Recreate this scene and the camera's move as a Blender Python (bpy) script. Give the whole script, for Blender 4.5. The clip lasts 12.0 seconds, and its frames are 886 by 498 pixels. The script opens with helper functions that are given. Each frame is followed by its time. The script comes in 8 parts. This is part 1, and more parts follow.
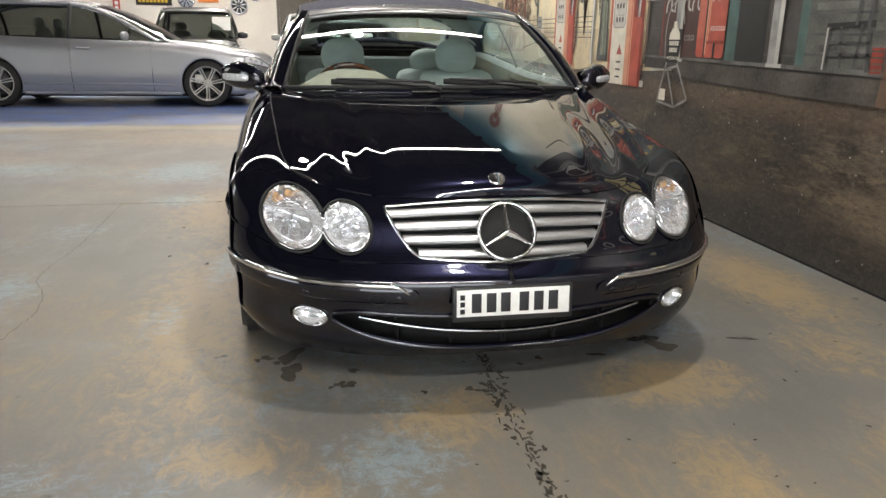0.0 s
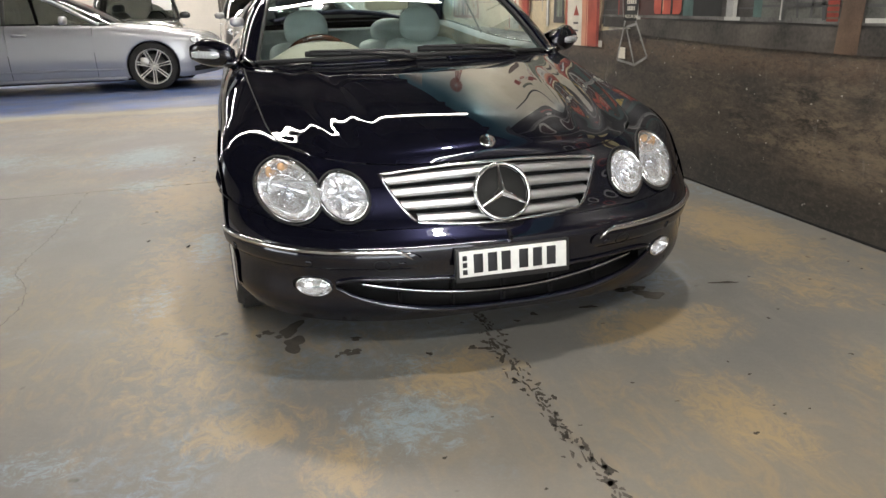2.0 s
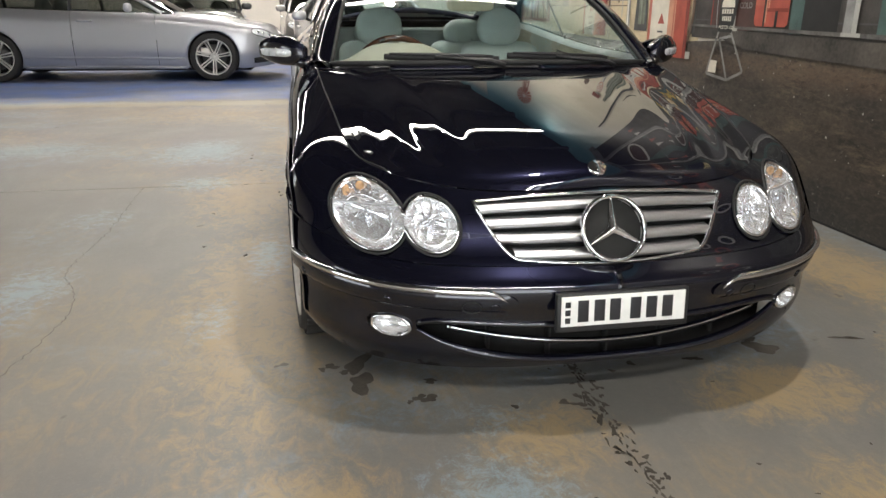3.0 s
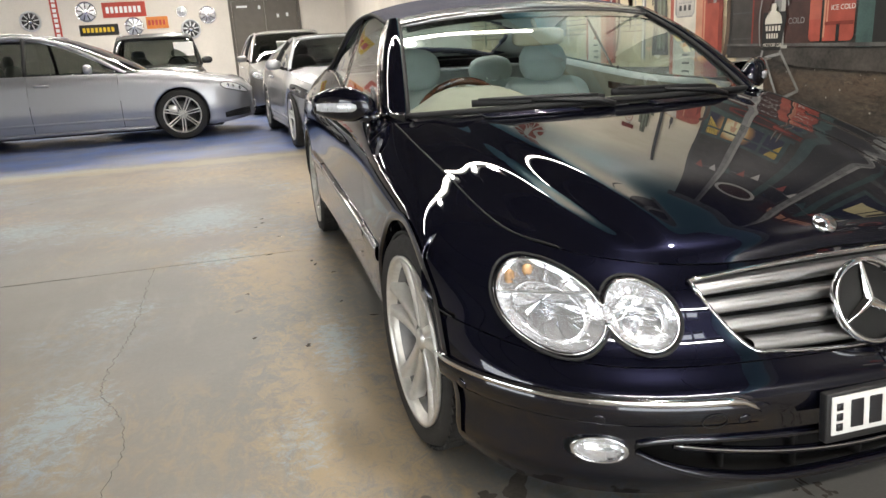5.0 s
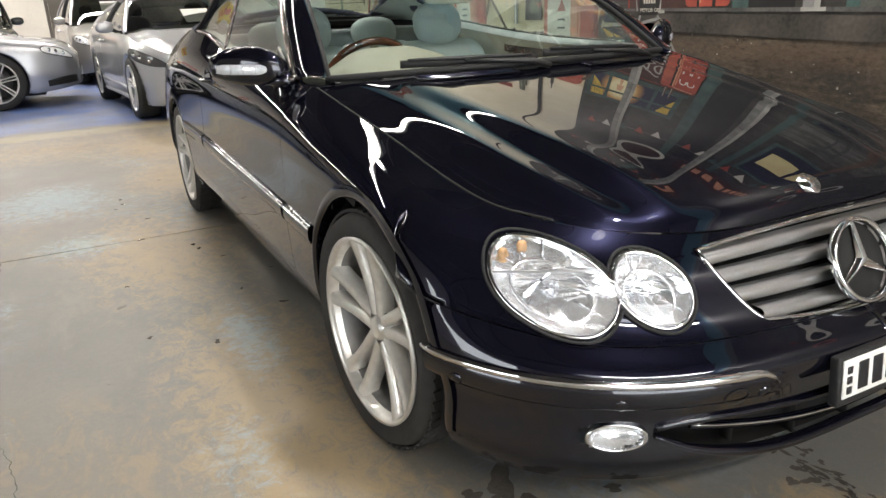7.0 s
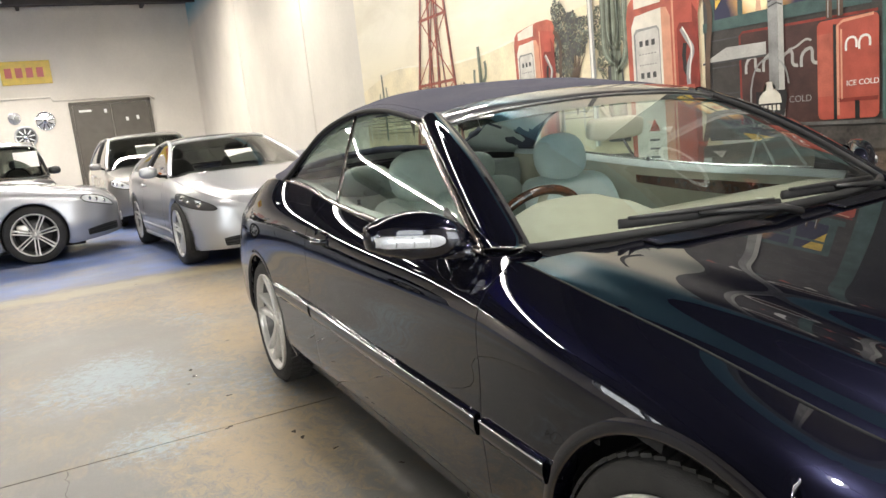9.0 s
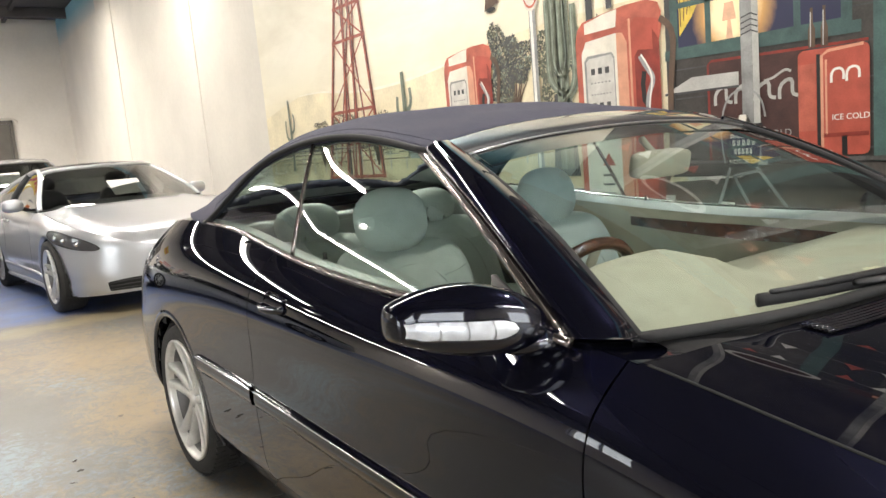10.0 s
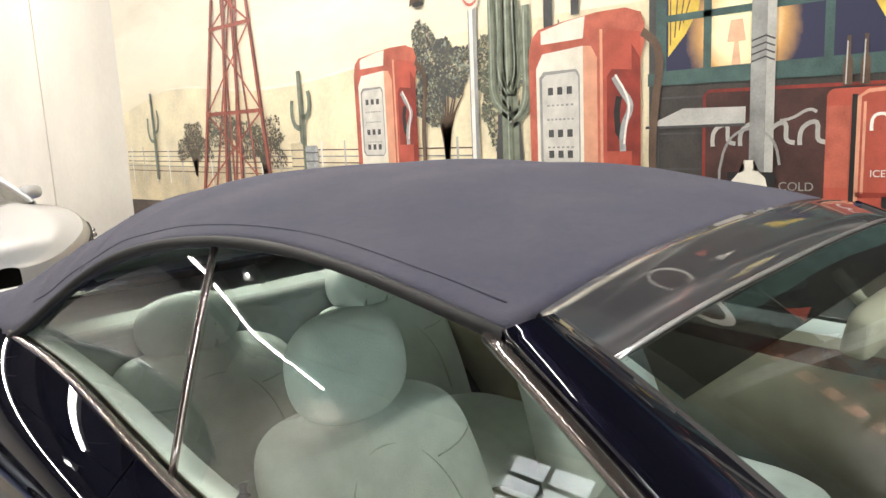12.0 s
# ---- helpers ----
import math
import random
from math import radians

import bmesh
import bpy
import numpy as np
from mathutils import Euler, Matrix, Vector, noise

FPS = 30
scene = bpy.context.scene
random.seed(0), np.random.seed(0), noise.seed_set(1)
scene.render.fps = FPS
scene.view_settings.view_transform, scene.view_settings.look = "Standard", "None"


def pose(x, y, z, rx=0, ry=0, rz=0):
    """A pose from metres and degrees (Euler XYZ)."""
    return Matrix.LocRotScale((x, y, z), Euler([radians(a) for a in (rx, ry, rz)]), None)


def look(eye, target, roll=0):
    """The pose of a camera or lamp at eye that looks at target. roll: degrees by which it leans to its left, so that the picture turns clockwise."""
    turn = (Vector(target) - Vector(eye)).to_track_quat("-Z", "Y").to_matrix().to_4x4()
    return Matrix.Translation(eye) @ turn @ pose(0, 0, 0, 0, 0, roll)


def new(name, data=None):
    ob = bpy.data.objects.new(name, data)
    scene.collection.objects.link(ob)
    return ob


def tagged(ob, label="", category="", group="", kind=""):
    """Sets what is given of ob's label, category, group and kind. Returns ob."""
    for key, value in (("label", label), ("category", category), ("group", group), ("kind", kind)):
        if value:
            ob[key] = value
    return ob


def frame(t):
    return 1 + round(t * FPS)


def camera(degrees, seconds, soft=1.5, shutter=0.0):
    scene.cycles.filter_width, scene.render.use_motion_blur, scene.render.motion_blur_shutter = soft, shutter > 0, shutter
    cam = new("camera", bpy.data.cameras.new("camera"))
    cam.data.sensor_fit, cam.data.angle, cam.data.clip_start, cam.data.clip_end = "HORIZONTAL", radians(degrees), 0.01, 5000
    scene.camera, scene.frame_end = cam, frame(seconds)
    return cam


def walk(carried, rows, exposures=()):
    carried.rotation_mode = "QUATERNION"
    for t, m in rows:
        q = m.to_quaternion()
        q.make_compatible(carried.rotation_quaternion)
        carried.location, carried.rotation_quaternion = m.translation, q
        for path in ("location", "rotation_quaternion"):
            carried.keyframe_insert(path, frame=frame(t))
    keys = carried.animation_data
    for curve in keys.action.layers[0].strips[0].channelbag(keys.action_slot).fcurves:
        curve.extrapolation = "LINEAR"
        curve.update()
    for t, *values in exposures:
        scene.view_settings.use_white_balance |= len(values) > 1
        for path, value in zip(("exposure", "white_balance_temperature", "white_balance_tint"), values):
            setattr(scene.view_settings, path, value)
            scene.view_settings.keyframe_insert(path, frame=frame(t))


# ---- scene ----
cam = camera(62.8, 12.0)
PATH = [
    (0, (-0.595, -2.023, 1.11), (-0.24, -0.135, 0.555), 0.8),
    (0.5, (-0.509, -2.123, 1.104), (-0.211, -0.232, 0.526), 0.4),
    (1, (-0.524, -2.148, 1.107), (-0.297, -0.249, 0.521), -0.7),
    (1.5, (-0.643, -2.107, 1.111), (-0.244, -0.222, 0.575), -2.9),
    (2, (-0.737, -2.044, 1.096), (-0.27, -0.204, 0.468), -1.8),
    (2.4, (-0.737, -1.899, 1.107), (-0.318, -0.022, 0.559), -2.4),
    (2.5, (-0.744, -1.862, 1.108), (-0.341, 0.022, 0.569), -1.9),
    (2.6, (-0.746, -1.825, 1.113), (-0.386, 0.063, 0.56), -1.5),
    (3, (-0.814, -1.704, 1.108), (-0.458, 0.161, 0.48), 0.4),
    (3.5, (-1.013, -1.569, 1.109), (-0.573, 0.283, 0.497), -3.3),
    (3.7, (-1.085, -1.521, 1.114), (-0.672, 0.331, 0.482), -3.3),
    (5.3, (-1.272, -1.044, 1.126), (-0.749, 0.814, 0.602), -3.5),
    (5.5, (-1.304, -1.01, 1.135), (-0.714, 0.826, 0.605), -3.9),
    (6, (-1.381, -0.953, 1.122), (-0.626, 0.817, 0.578), -3.4),
    (6.5, (-1.406, -0.93, 1.111), (-0.48, 0.738, 0.512), -2.6),
    (7, (-1.455, -0.815, 1.098), (-0.598, 0.875, 0.459), -2.6),
    (7.5, (-1.444, -0.579, 1.127), (-0.681, 1.174, 0.538), -4.9),
    (7.7, (-1.473, -0.519, 1.137), (-0.758, 1.281, 0.64), -2.7),
    (9.3, (-1.657, 0.148, 1.211), (-0.753, 1.901, 0.88), -5.9),
    (9.5, (-1.634, 0.291, 1.206), (-0.726, 2.034, 0.838), -4.3),
    (10, (-1.628, 0.66, 1.237), (-0.477, 2.27, 0.953), -5.2),
    (10.5, (-1.531, 0.96, 1.25), (-0.233, 2.45, 0.943), -5.6),
    (11, (-1.358, 1.242, 1.334), (-0.041, 2.735, 1.145), -4.2),
    (11.5, (-1.256, 1.482, 1.387), (0.105, 2.91, 1.062), -3.9),
    (12, (-1.194, 1.634, 1.45), (0.221, 3.007, 1.118), -2.7),
]
walk(cam, [(t, look(eye, target, roll)) for t, eye, target, roll in PATH], [(0.0, -0.1), (3.5, -0.05), (5.5, 0.03), (7.0, 0.10), (9.5, 0.32), (10.5, 0.38), (12.0, 0.47)])

# ---- light: fluorescent battens and round high-bay lamps under a dark roof ----
world = bpy.data.worlds.new("hall_air")
scene.world = world
world.use_nodes = True
world.node_tree.nodes["Background"].inputs[0].default_value = (0.9, 0.95, 1.0, 1)
world.node_tree.nodes["Background"].inputs[1].default_value = 0.03
LAMP_Z = 4.7
WARM = (1.0, 0.935, 0.85)
BATTENS = ((-1.3, 5.25, 6.2, "x"), (-0.65, -4.6, 4.65, "x"), (-1.3, 11.2, 6.2, "x"), (-5.4, 16.0, 12.4, "x"))
# The bay lamp at (-2.5, 18.0) is added to brighten the rear wall.
BAYS = ((-0.35, 4.95), (0.5, 0.3), (-5.8, 13.1), (-2.5, 18.0))
BAY_POWER = (230, 430, 100, 520)
POWER = (160, 380, 200, 640)


def area_lamp(x, y, z, sx, sy, power, colour):
    data = bpy.data.lights.new("batten_light", "AREA")
    data.shape, data.size, data.size_y, data.energy, data.color = "RECTANGLE", sx, sy, power, colour
    ob = new("batten_light", data)
    ob.matrix_world = pose(x, y, z)
    return ob


for (lx, ly, length, along), power in zip(BATTENS, POWER):
    area_lamp(lx, ly, LAMP_Z - 0.06, length if along == "x" else 0.12, 0.12 if along == "x" else length, power, WARM)
for (lx, ly), power in zip(BAYS, BAY_POWER):
    bulb = new("bay_light", bpy.data.lights.new("bay_light", "SPOT"))
    bulb.data.energy, bulb.data.color, bulb.data.shadow_soft_size, bulb.data.spot_size, bulb.data.spot_blend = power, WARM, 0.09, radians(150), 0.5
    bulb.matrix_world = pose(lx, ly, LAMP_Z - 0.08)

# ---- materials ----
def material(name, colour, rough=0.5, metal=0.0, coat=0.0, coat_rough=0.03, var=0.0, scale=8.0, bump=0.0, bump_scale=60.0, detail=6.0, spec=0.5, tint=None):
    """A Principled material with two scales of colour variation and a fine bump."""
    m = bpy.data.materials.new(name)
    m.use_nodes = True
    nt = m.node_tree
    b = nt.nodes["Principled BSDF"]
    b.inputs["Base Color"].default_value = (*colour, 1)
    b.inputs["Roughness"].default_value = rough
    b.inputs["Metallic"].default_value = metal
    b.inputs["Coat Weight"].default_value = coat
    b.inputs["Coat Roughness"].default_value = coat_rough
    b.inputs["Specular IOR Level"].default_value = spec
    co = nt.nodes.new("ShaderNodeTexCoord")
    if var:
        n1 = nt.nodes.new("ShaderNodeTexNoise")
        n1.inputs["Scale"].default_value, n1.inputs["Detail"].default_value = scale, detail
        n2 = nt.nodes.new("ShaderNodeTexNoise")
        n2.inputs["Scale"].default_value, n2.inputs["Detail"].default_value = scale * 14, 3
        nt.links.new(co.outputs["Object"], n1.inputs["Vector"])
        nt.links.new(co.outputs["Object"], n2.inputs["Vector"])
        add = nt.nodes.new("ShaderNodeMath")
        add.operation = "MULTIPLY_ADD"
        nt.links.new(n2.outputs["Fac"], add.inputs[0])
        add.inputs[1].default_value = 0.4
        nt.links.new(n1.outputs["Fac"], add.inputs[2])
        ramp = nt.nodes.new("ShaderNodeValToRGB")
        lo = [c * (1 - var) for c in colour]
        hi = [min(1, c * (1 + var)) for c in (tint or colour)]
        ramp.color_ramp.elements[0].position, ramp.color_ramp.elements[1].position = 0.45, 0.95
        ramp.color_ramp.elements[0].color, ramp.color_ramp.elements[1].color = (*lo, 1), (*hi, 1)
        nt.links.new(add.outputs[0], ramp.inputs[0])
        nt.links.new(ramp.outputs[0], b.inputs["Base Color"])
    if bump:
        n3 = nt.nodes.new("ShaderNodeTexNoise")
        n3.inputs["Scale"].default_value, n3.inputs["Detail"].default_value = bump_scale, 4
        nt.links.new(co.outputs["Object"], n3.inputs["Vector"])
        bp = nt.nodes.new("ShaderNodeBump")
        bp.inputs["Strength"].default_value, bp.inputs["Distance"].default_value = bump, 0.004
        nt.links.new(n3.outputs["Fac"], bp.inputs["Height"])
        nt.links.new(bp.outputs[0], b.inputs["Normal"])
    return m


def glow(name, colour, strength):
    m = bpy.data.materials.new(name)
    m.use_nodes = True
    b = m.node_tree.nodes["Principled BSDF"]
    b.inputs["Base Color"].default_value = (0.8, 0.8, 0.8, 1)
    b.inputs["Emission Color"].default_value = (*colour, 1)
    b.inputs["Emission Strength"].default_value = strength
    return m


def clear_glass(name, colour, gloss=0.12, rough=0.0):
    """Thin pane: see-through with a mirror-like share that grows at grazing view."""
    m = bpy.data.materials.new(name)
    m.use_nodes = True
    nt = m.node_tree
    for n in list(nt.nodes):
        nt.nodes.remove(n)
    out = nt.nodes.new("ShaderNodeOutputMaterial")
    tr = nt.nodes.new("ShaderNodeBsdfTransparent")
    tr.inputs[0].default_value = (*colour, 1)
    gl = nt.nodes.new("ShaderNodeBsdfGlossy")
    gl.inputs["Roughness"].default_value = rough
    face = nt.nodes.new("ShaderNodeLayerWeight")
    face.inputs[0].default_value = 0.5
    fr = nt.nodes.new("ShaderNodeMath")
    fr.operation = "POWER"
    fr.inputs[1].default_value = 3.2
    nt.links.new(face.outputs["Facing"], fr.inputs[0])
    mul = nt.nodes.new("ShaderNodeMath")
    mul.operation = "MULTIPLY_ADD"
    mul.use_clamp = True
    mul.inputs[1].default_value, mul.inputs[2].default_value = 0.9, gloss * 0.6
    mix = nt.nodes.new("ShaderNodeMixShader")
    nt.links.new(fr.outputs[0], mul.inputs[0])
    nt.links.new(mul.outputs[0], mix.inputs[0])
    nt.links.new(tr.outputs[0], mix.inputs[1])
    nt.links.new(gl.outputs[0], mix.inputs[2])
    nt.links.new(mix.outputs[0], out.inputs[0])
    return m


PAINT = material("midnight_blue_paint", (0.0068, 0.0072, 0.0160), 0.28, 0.68, 1.0, 0.004, 0.3, 900, spec=0.0)
PAINT.node_tree.nodes["Principled BSDF"].inputs["Coat IOR"].default_value = 1.66
PAINT.node_tree.nodes["Principled BSDF"].inputs["Specular Tint"].default_value = (0.01, 0.01, 0.03, 1)
SILVER = material("silver_paint", (0.42, 0.425, 0.45), 0.36, 0.78, 1.0, 0.03, 0.12, 500)
SILVER_WARM = material("pale_silver_paint", (0.50, 0.51, 0.53), 0.36, 0.75, 1.0, 0.03, 0.1, 500)
CHAMPAGNE = material("champagne_paint", (0.40, 0.39, 0.37), 0.36, 0.75, 1.0, 0.03, 0.1, 500)
BLACK_PAINT = material("black_paint", (0.012, 0.012, 0.012), 0.3, 0.2, 1.0, 0.03, 0.2, 300)
CHROME = material("chrome", (0.82, 0.82, 0.83), 0.06, 1.0)
SATIN = material("satin_silver", (0.62, 0.62, 0.63), 0.3, 0.95, 0.3, 0.1, 0.06, 200)
ALLOY = material("alloy_silver", (0.68, 0.66, 0.62), 0.30, 0.58, 0.6, 0.08, 0.08, 60)
# Barrel darker than the rim: shade between the spokes put into its colour.
SHADED_BARREL = material("rim_barrel", (0.16, 0.155, 0.15), 0.45, 0.7, var=0.15, scale=40)
REFLECTOR = material("lamp_reflector", (0.98, 0.98, 0.985), 0.10, 0.74, var=0.05, scale=40, bump=0.25, bump_scale=90)
BRIGHT = material("pale_lamp_core", (0.85, 0.86, 0.88), 0.3, 0.35, var=0.15, scale=60, bump=0.3, bump_scale=80)
RUBBER = material("tyre_rubber", (0.022, 0.021, 0.02), 0.75, var=0.3, scale=30, bump=0.3, bump_scale=300)
TRIM = material("dark_metal_trim", (0.30, 0.265, 0.25), 0.18, 0.95, var=0.1, scale=60)
STITCH = material("leather_seam", (0.42, 0.44, 0.40), 0.7, var=0.15, scale=60)
SEAL = material("black_rubber_seal", (0.010, 0.010, 0.011), 0.7, var=0.2, scale=60, bump=0.1)
PLASTIC = material("black_plastic", (0.014, 0.014, 0.015), 0.45, var=0.25, scale=80, bump=0.25, bump_scale=400)
IRON = material("brake_iron", (0.10, 0.10, 0.10), 0.5, 0.6, var=0.2, scale=40)
HEADER = material("glossy_header_trim", (0.025, 0.025, 0.03), 0.4, 0.1, 1.0, 0.004, 0.1, 40)
HEADER.node_tree.nodes["Principled BSDF"].inputs["Coat IOR"].default_value = 1.9
DARK = material("underbody_black", (0.006, 0.006, 0.006), 0.8, var=0.3, scale=20)
CANVAS = material("navy_canvas", (0.049, 0.051, 0.086), 0.9, var=0.14, scale=5, bump=0.55, bump_scale=1400, tint=(0.062, 0.060, 0.085))
LEATHER = material("stone_leather", (0.54, 0.57, 0.53), 0.5, var=0.1, scale=18, bump=0.35, bump_scale=260)
LEATHER_DARK = material("grey_leather", (0.36, 0.37, 0.35), 0.55, var=0.15, scale=18, bump=0.35, bump_scale=260)
DASH = material("stone_dashboard_skin", (0.37, 0.335, 0.245), 0.6, var=0.1, scale=20, bump=0.4, bump_scale=420)
CARD = material("tan_door_card", (0.36, 0.325, 0.235), 0.6, var=0.12, scale=14, bump=0.35, bump_scale=300)
WOOD = material("burr_walnut", (0.07, 0.024, 0.011), 0.25, 0, 0.8, 0.04, 0.7, 22, detail=9)
GLASS = clear_glass("window_glass", (0.82, 0.94, 0.90))
SCREEN = clear_glass("windscreen_glass", (0.80, 0.93, 0.95))
DARK_GLASS = clear_glass("tinted_glass", (0.17, 0.18, 0.18))
CAR_GLASS = clear_glass("parked_car_glass", (0.36, 0.38, 0.36), 0.16)
LENS = clear_glass("lamp_lens", (0.97, 0.98, 1.0), 0.1)
AMBER = material("amber_plastic", (0.55, 0.33, 0.17), 0.25, 0.3, 0.5, var=0.5, scale=60, bump=0.4, bump_scale=60)
WHITE_PLATE = material("white_plate", (0.75, 0.75, 0.73), 0.4, var=0.06, scale=40)
INK = material("black_ink", (0.015, 0.015, 0.018), 0.5, var=0.2, scale=80)
PAPER = material("white_paper", (0.8, 0.8, 0.78), 0.8, var=0.03, scale=20)

# ---- mesh helpers ----
def part(name, bm, mat, parent=None, label="", smooth=True):
    """Links a bmesh as one mesh object under a thing or a part."""
    if smooth:
        for f in bm.faces:
            f.smooth = True
    me = bpy.data.meshes.new(name)
    bm.normal_update()
    bm.to_mesh(me)
    bm.free()
    if mat:
        me.materials.append(mat)
    ob = new(name, me)
    ob.parent = parent
    if label:
        tagged(ob, label)
    return ob


def thing(name, label, category, group="", kind="", at=None):
    ob = new(name)
    ob.empty_display_size = 0.1
    if at is not None:
        ob.matrix_world = at
    return tagged(ob, label, category, group, kind)


def spline(points, closed=False):
    """A natural cubic spline through points, by knot number: f(u), u from 0 to len - 1."""
    p = np.array(points, float)
    n = len(p)
    a = np.zeros((n, n))
    r = np.zeros_like(p)
    a[0, 0] = a[-1, -1] = 1.0
    h = np.maximum(np.linalg.norm(np.diff(p, axis=0), axis=1), 1e-4)
    knots = np.r_[0, np.cumsum(h)]
    for i in range(1, n - 1):
        a[i, i - 1], a[i, i], a[i, i + 1] = h[i - 1], 2 * (h[i - 1] + h[i]), h[i]
        r[i] = 6 * ((p[i + 1] - p[i]) / h[i] - (p[i] - p[i - 1]) / h[i - 1])
    m = np.linalg.solve(a, r)

    def f(u):
        i = int(min(max(math.floor(u), 0), n - 2))
        t = (u - i) * h[i]
        w = h[i] - t
        return (m[i] * w ** 3 + m[i + 1] * t ** 3) / (6 * h[i]) + (p[i] / h[i] - m[i] * h[i] / 6) * w + (p[i + 1] / h[i] - m[i + 1] * h[i] / 6) * t
    return f


def grid_mesh(rows, close=False):
    """A bmesh from a grid of points, row by row."""
    bm = bmesh.new()
    vs = [[bm.verts.new(tuple(p)) for p in row] for row in rows]
    for i in range(len(vs) - 1):
        k = len(vs[i])
        for j in range(k if close else k - 1):
            try:
                bm.faces.new((vs[i][j], vs[i][(j + 1) % k], vs[i + 1][(j + 1) % k], vs[i + 1][j]))
            except ValueError:
                pass
    return bm


def tube(path, radius, sides=8, closed=False, flat=1.0):
    """A tube round a path of points; radius may be a function of 0..1; flat squeezes it in z."""
    pts = [Vector(tuple(p)) for p in path]
    n = len(pts)
    bm = bmesh.new()
    rings = []
    for i, p in enumerate(pts):
        if closed:
            d = pts[(i + 1) % n] - pts[i - 1]
        else:
            d = pts[min(i + 1, n - 1)] - pts[max(i - 1, 0)]
        d.normalize()
        side = d.cross(Vector((0, 0, 1)))
        if side.length < 1e-3:
            side = d.cross(Vector((0, 1, 0)))
        side.normalize()
        up = side.cross(d)
        r = radius(i / (n - 1)) if callable(radius) else radius
        rings.append([bm.verts.new(p + side * (r * math.cos(k * 2 * math.pi / sides)) + up * (r * flat * math.sin(k * 2 * math.pi / sides))) for k in range(sides)])
    last = n if closed else n - 1
    for i in range(last):
        a, b = rings[i], rings[(i + 1) % n]
        for k in range(sides):
            bm.faces.new((a[k], a[(k + 1) % sides], b[(k + 1) % sides], b[k]))
    if not closed:
        bm.faces.new(rings[0][::-1])
        bm.faces.new(rings[-1])
    return bm


def box(x0, y0, z0, x1, y1, z1, bevel=0.0, segments=2, bm=None):
    own = bm is None
    bm = bm or bmesh.new()
    m = Matrix.Translation(((x0 + x1) / 2, (y0 + y1) / 2, (z0 + z1) / 2)) @ Matrix.Diagonal((x1 - x0, y1 - y0, z1 - z0, 1))
    made = bmesh.ops.create_cube(bm, size=1, matrix=m)["verts"]
    if bevel:
        es = list({e for v in made for e in v.link_edges})
        bmesh.ops.bevel(bm, geom=es, offset=bevel, segments=segments, affect="EDGES", profile=0.6)
    return bm


def lathe(profile, steps=48, axis="x"):
    """Turns (radius, along) pairs about an axis."""
    rows = []
    for k in range(steps):
        a = 2 * math.pi * k / steps
        c, s = math.cos(a), math.sin(a)
        rows.append([{"x": (h, r * c, r * s), "y": (r * c, h, r * s), "z": (r * c, r * s, h)}[axis] for r, h in profile])
    rows.append(rows[0])
    bm = grid_mesh(rows)
    bmesh.ops.remove_doubles(bm, verts=bm.verts, dist=1e-5)
    return bm


def blob(rx, ry, rz, power=2.5, seg=24, rings=14, at=(0, 0, 0)):
    """A rounded cushion: a superellipsoid."""
    def sp(v, e):
        return math.copysign(abs(v) ** e, v)
    e = 2 / power
    rows = []
    for i in range(rings + 1):
        ph = -math.pi / 2 + math.pi * i / rings
        rows.append([(at[0] + rx * sp(math.cos(ph), e) * sp(math.cos(2 * math.pi * j / seg), e),
                      at[1] + ry * sp(math.cos(ph), e) * sp(math.sin(2 * math.pi * j / seg), e),
                      at[2] + rz * sp(math.sin(ph), e)) for j in range(seg)])
    bm = grid_mesh(rows, close=True)
    bmesh.ops.remove_doubles(bm, verts=bm.verts, dist=1e-5)
    return bm


def slab(outline, thick, axis, at):
    """A flat piece with that outline (pairs), extruded along an axis from at to at + thick."""
    bm = bmesh.new()
    def place(u, v, w):
        return {"x": (w, u, v), "y": (u, w, v), "z": (u, v, w)}[axis]
    a = [bm.verts.new(place(u, v, at)) for u, v in outline]
    b = [bm.verts.new(place(u, v, at + thick)) for u, v in outline]
    n = len(a)
    fa, fb = bm.faces.new(a[::-1]), bm.faces.new(b)
    for i in range(n):
        bm.faces.new((a[i], a[(i + 1) % n], b[(i + 1) % n], b[i]))
    bmesh.ops.triangulate(bm, faces=[fa, fb])
    bmesh.ops.recalc_face_normals(bm, faces=bm.faces)
    return bm

# ---- the dark blue convertible: guide lines of its skin, from nose centre round the side to tail centre (half width, along, up) ----
LINE_A = [(0, .09, .135), (.37, .11, .135), (.60, .19, .14), (.77, .36, .15), (.83, .48, .17), (.84, .80, .19), (.84, 1.13, .20), (.84, 1.40, .205),
          (.84, 2.1, .21), (.84, 2.75, .21), (.84, 3.25, .21), (.84, 3.6, .22), (.83, 3.97, .24), (.72, 4.35, .25), (.42, 4.48, .26), (0, 4.52, .26)]
LINE_B = [(0, .035, .20), (.37, .06, .20), (.60, .145, .205), (.80, .33, .215), (.865, .48, .235), (.872, .80, .26), (.872, 1.13, .27), (.870, 1.4, .28),
          (.868, 2.1, .29), (.87, 2.75, .29), (.875, 3.25, .29), (.878, 3.6, .30), (.868, 3.97, .31), (.75, 4.38, .32), (.43, 4.51, .33), (0, 4.545, .33)]
LINE_C = [(0, .016, .31), (.37, .046, .31), (.605, .130, .315), (.806, .326, .325), (.870, .48, .335), (.884, .8, .37), (.884, 1.13, .38), (.882, 1.4, .39),
          (.88, 2.1, .40), (.882, 2.75, .41), (.887, 3.25, .41), (.89, 3.6, .42), (.88, 3.97, .42), (.765, 4.395, .42), (.435, 4.53, .42), (0, 4.56, .42)]
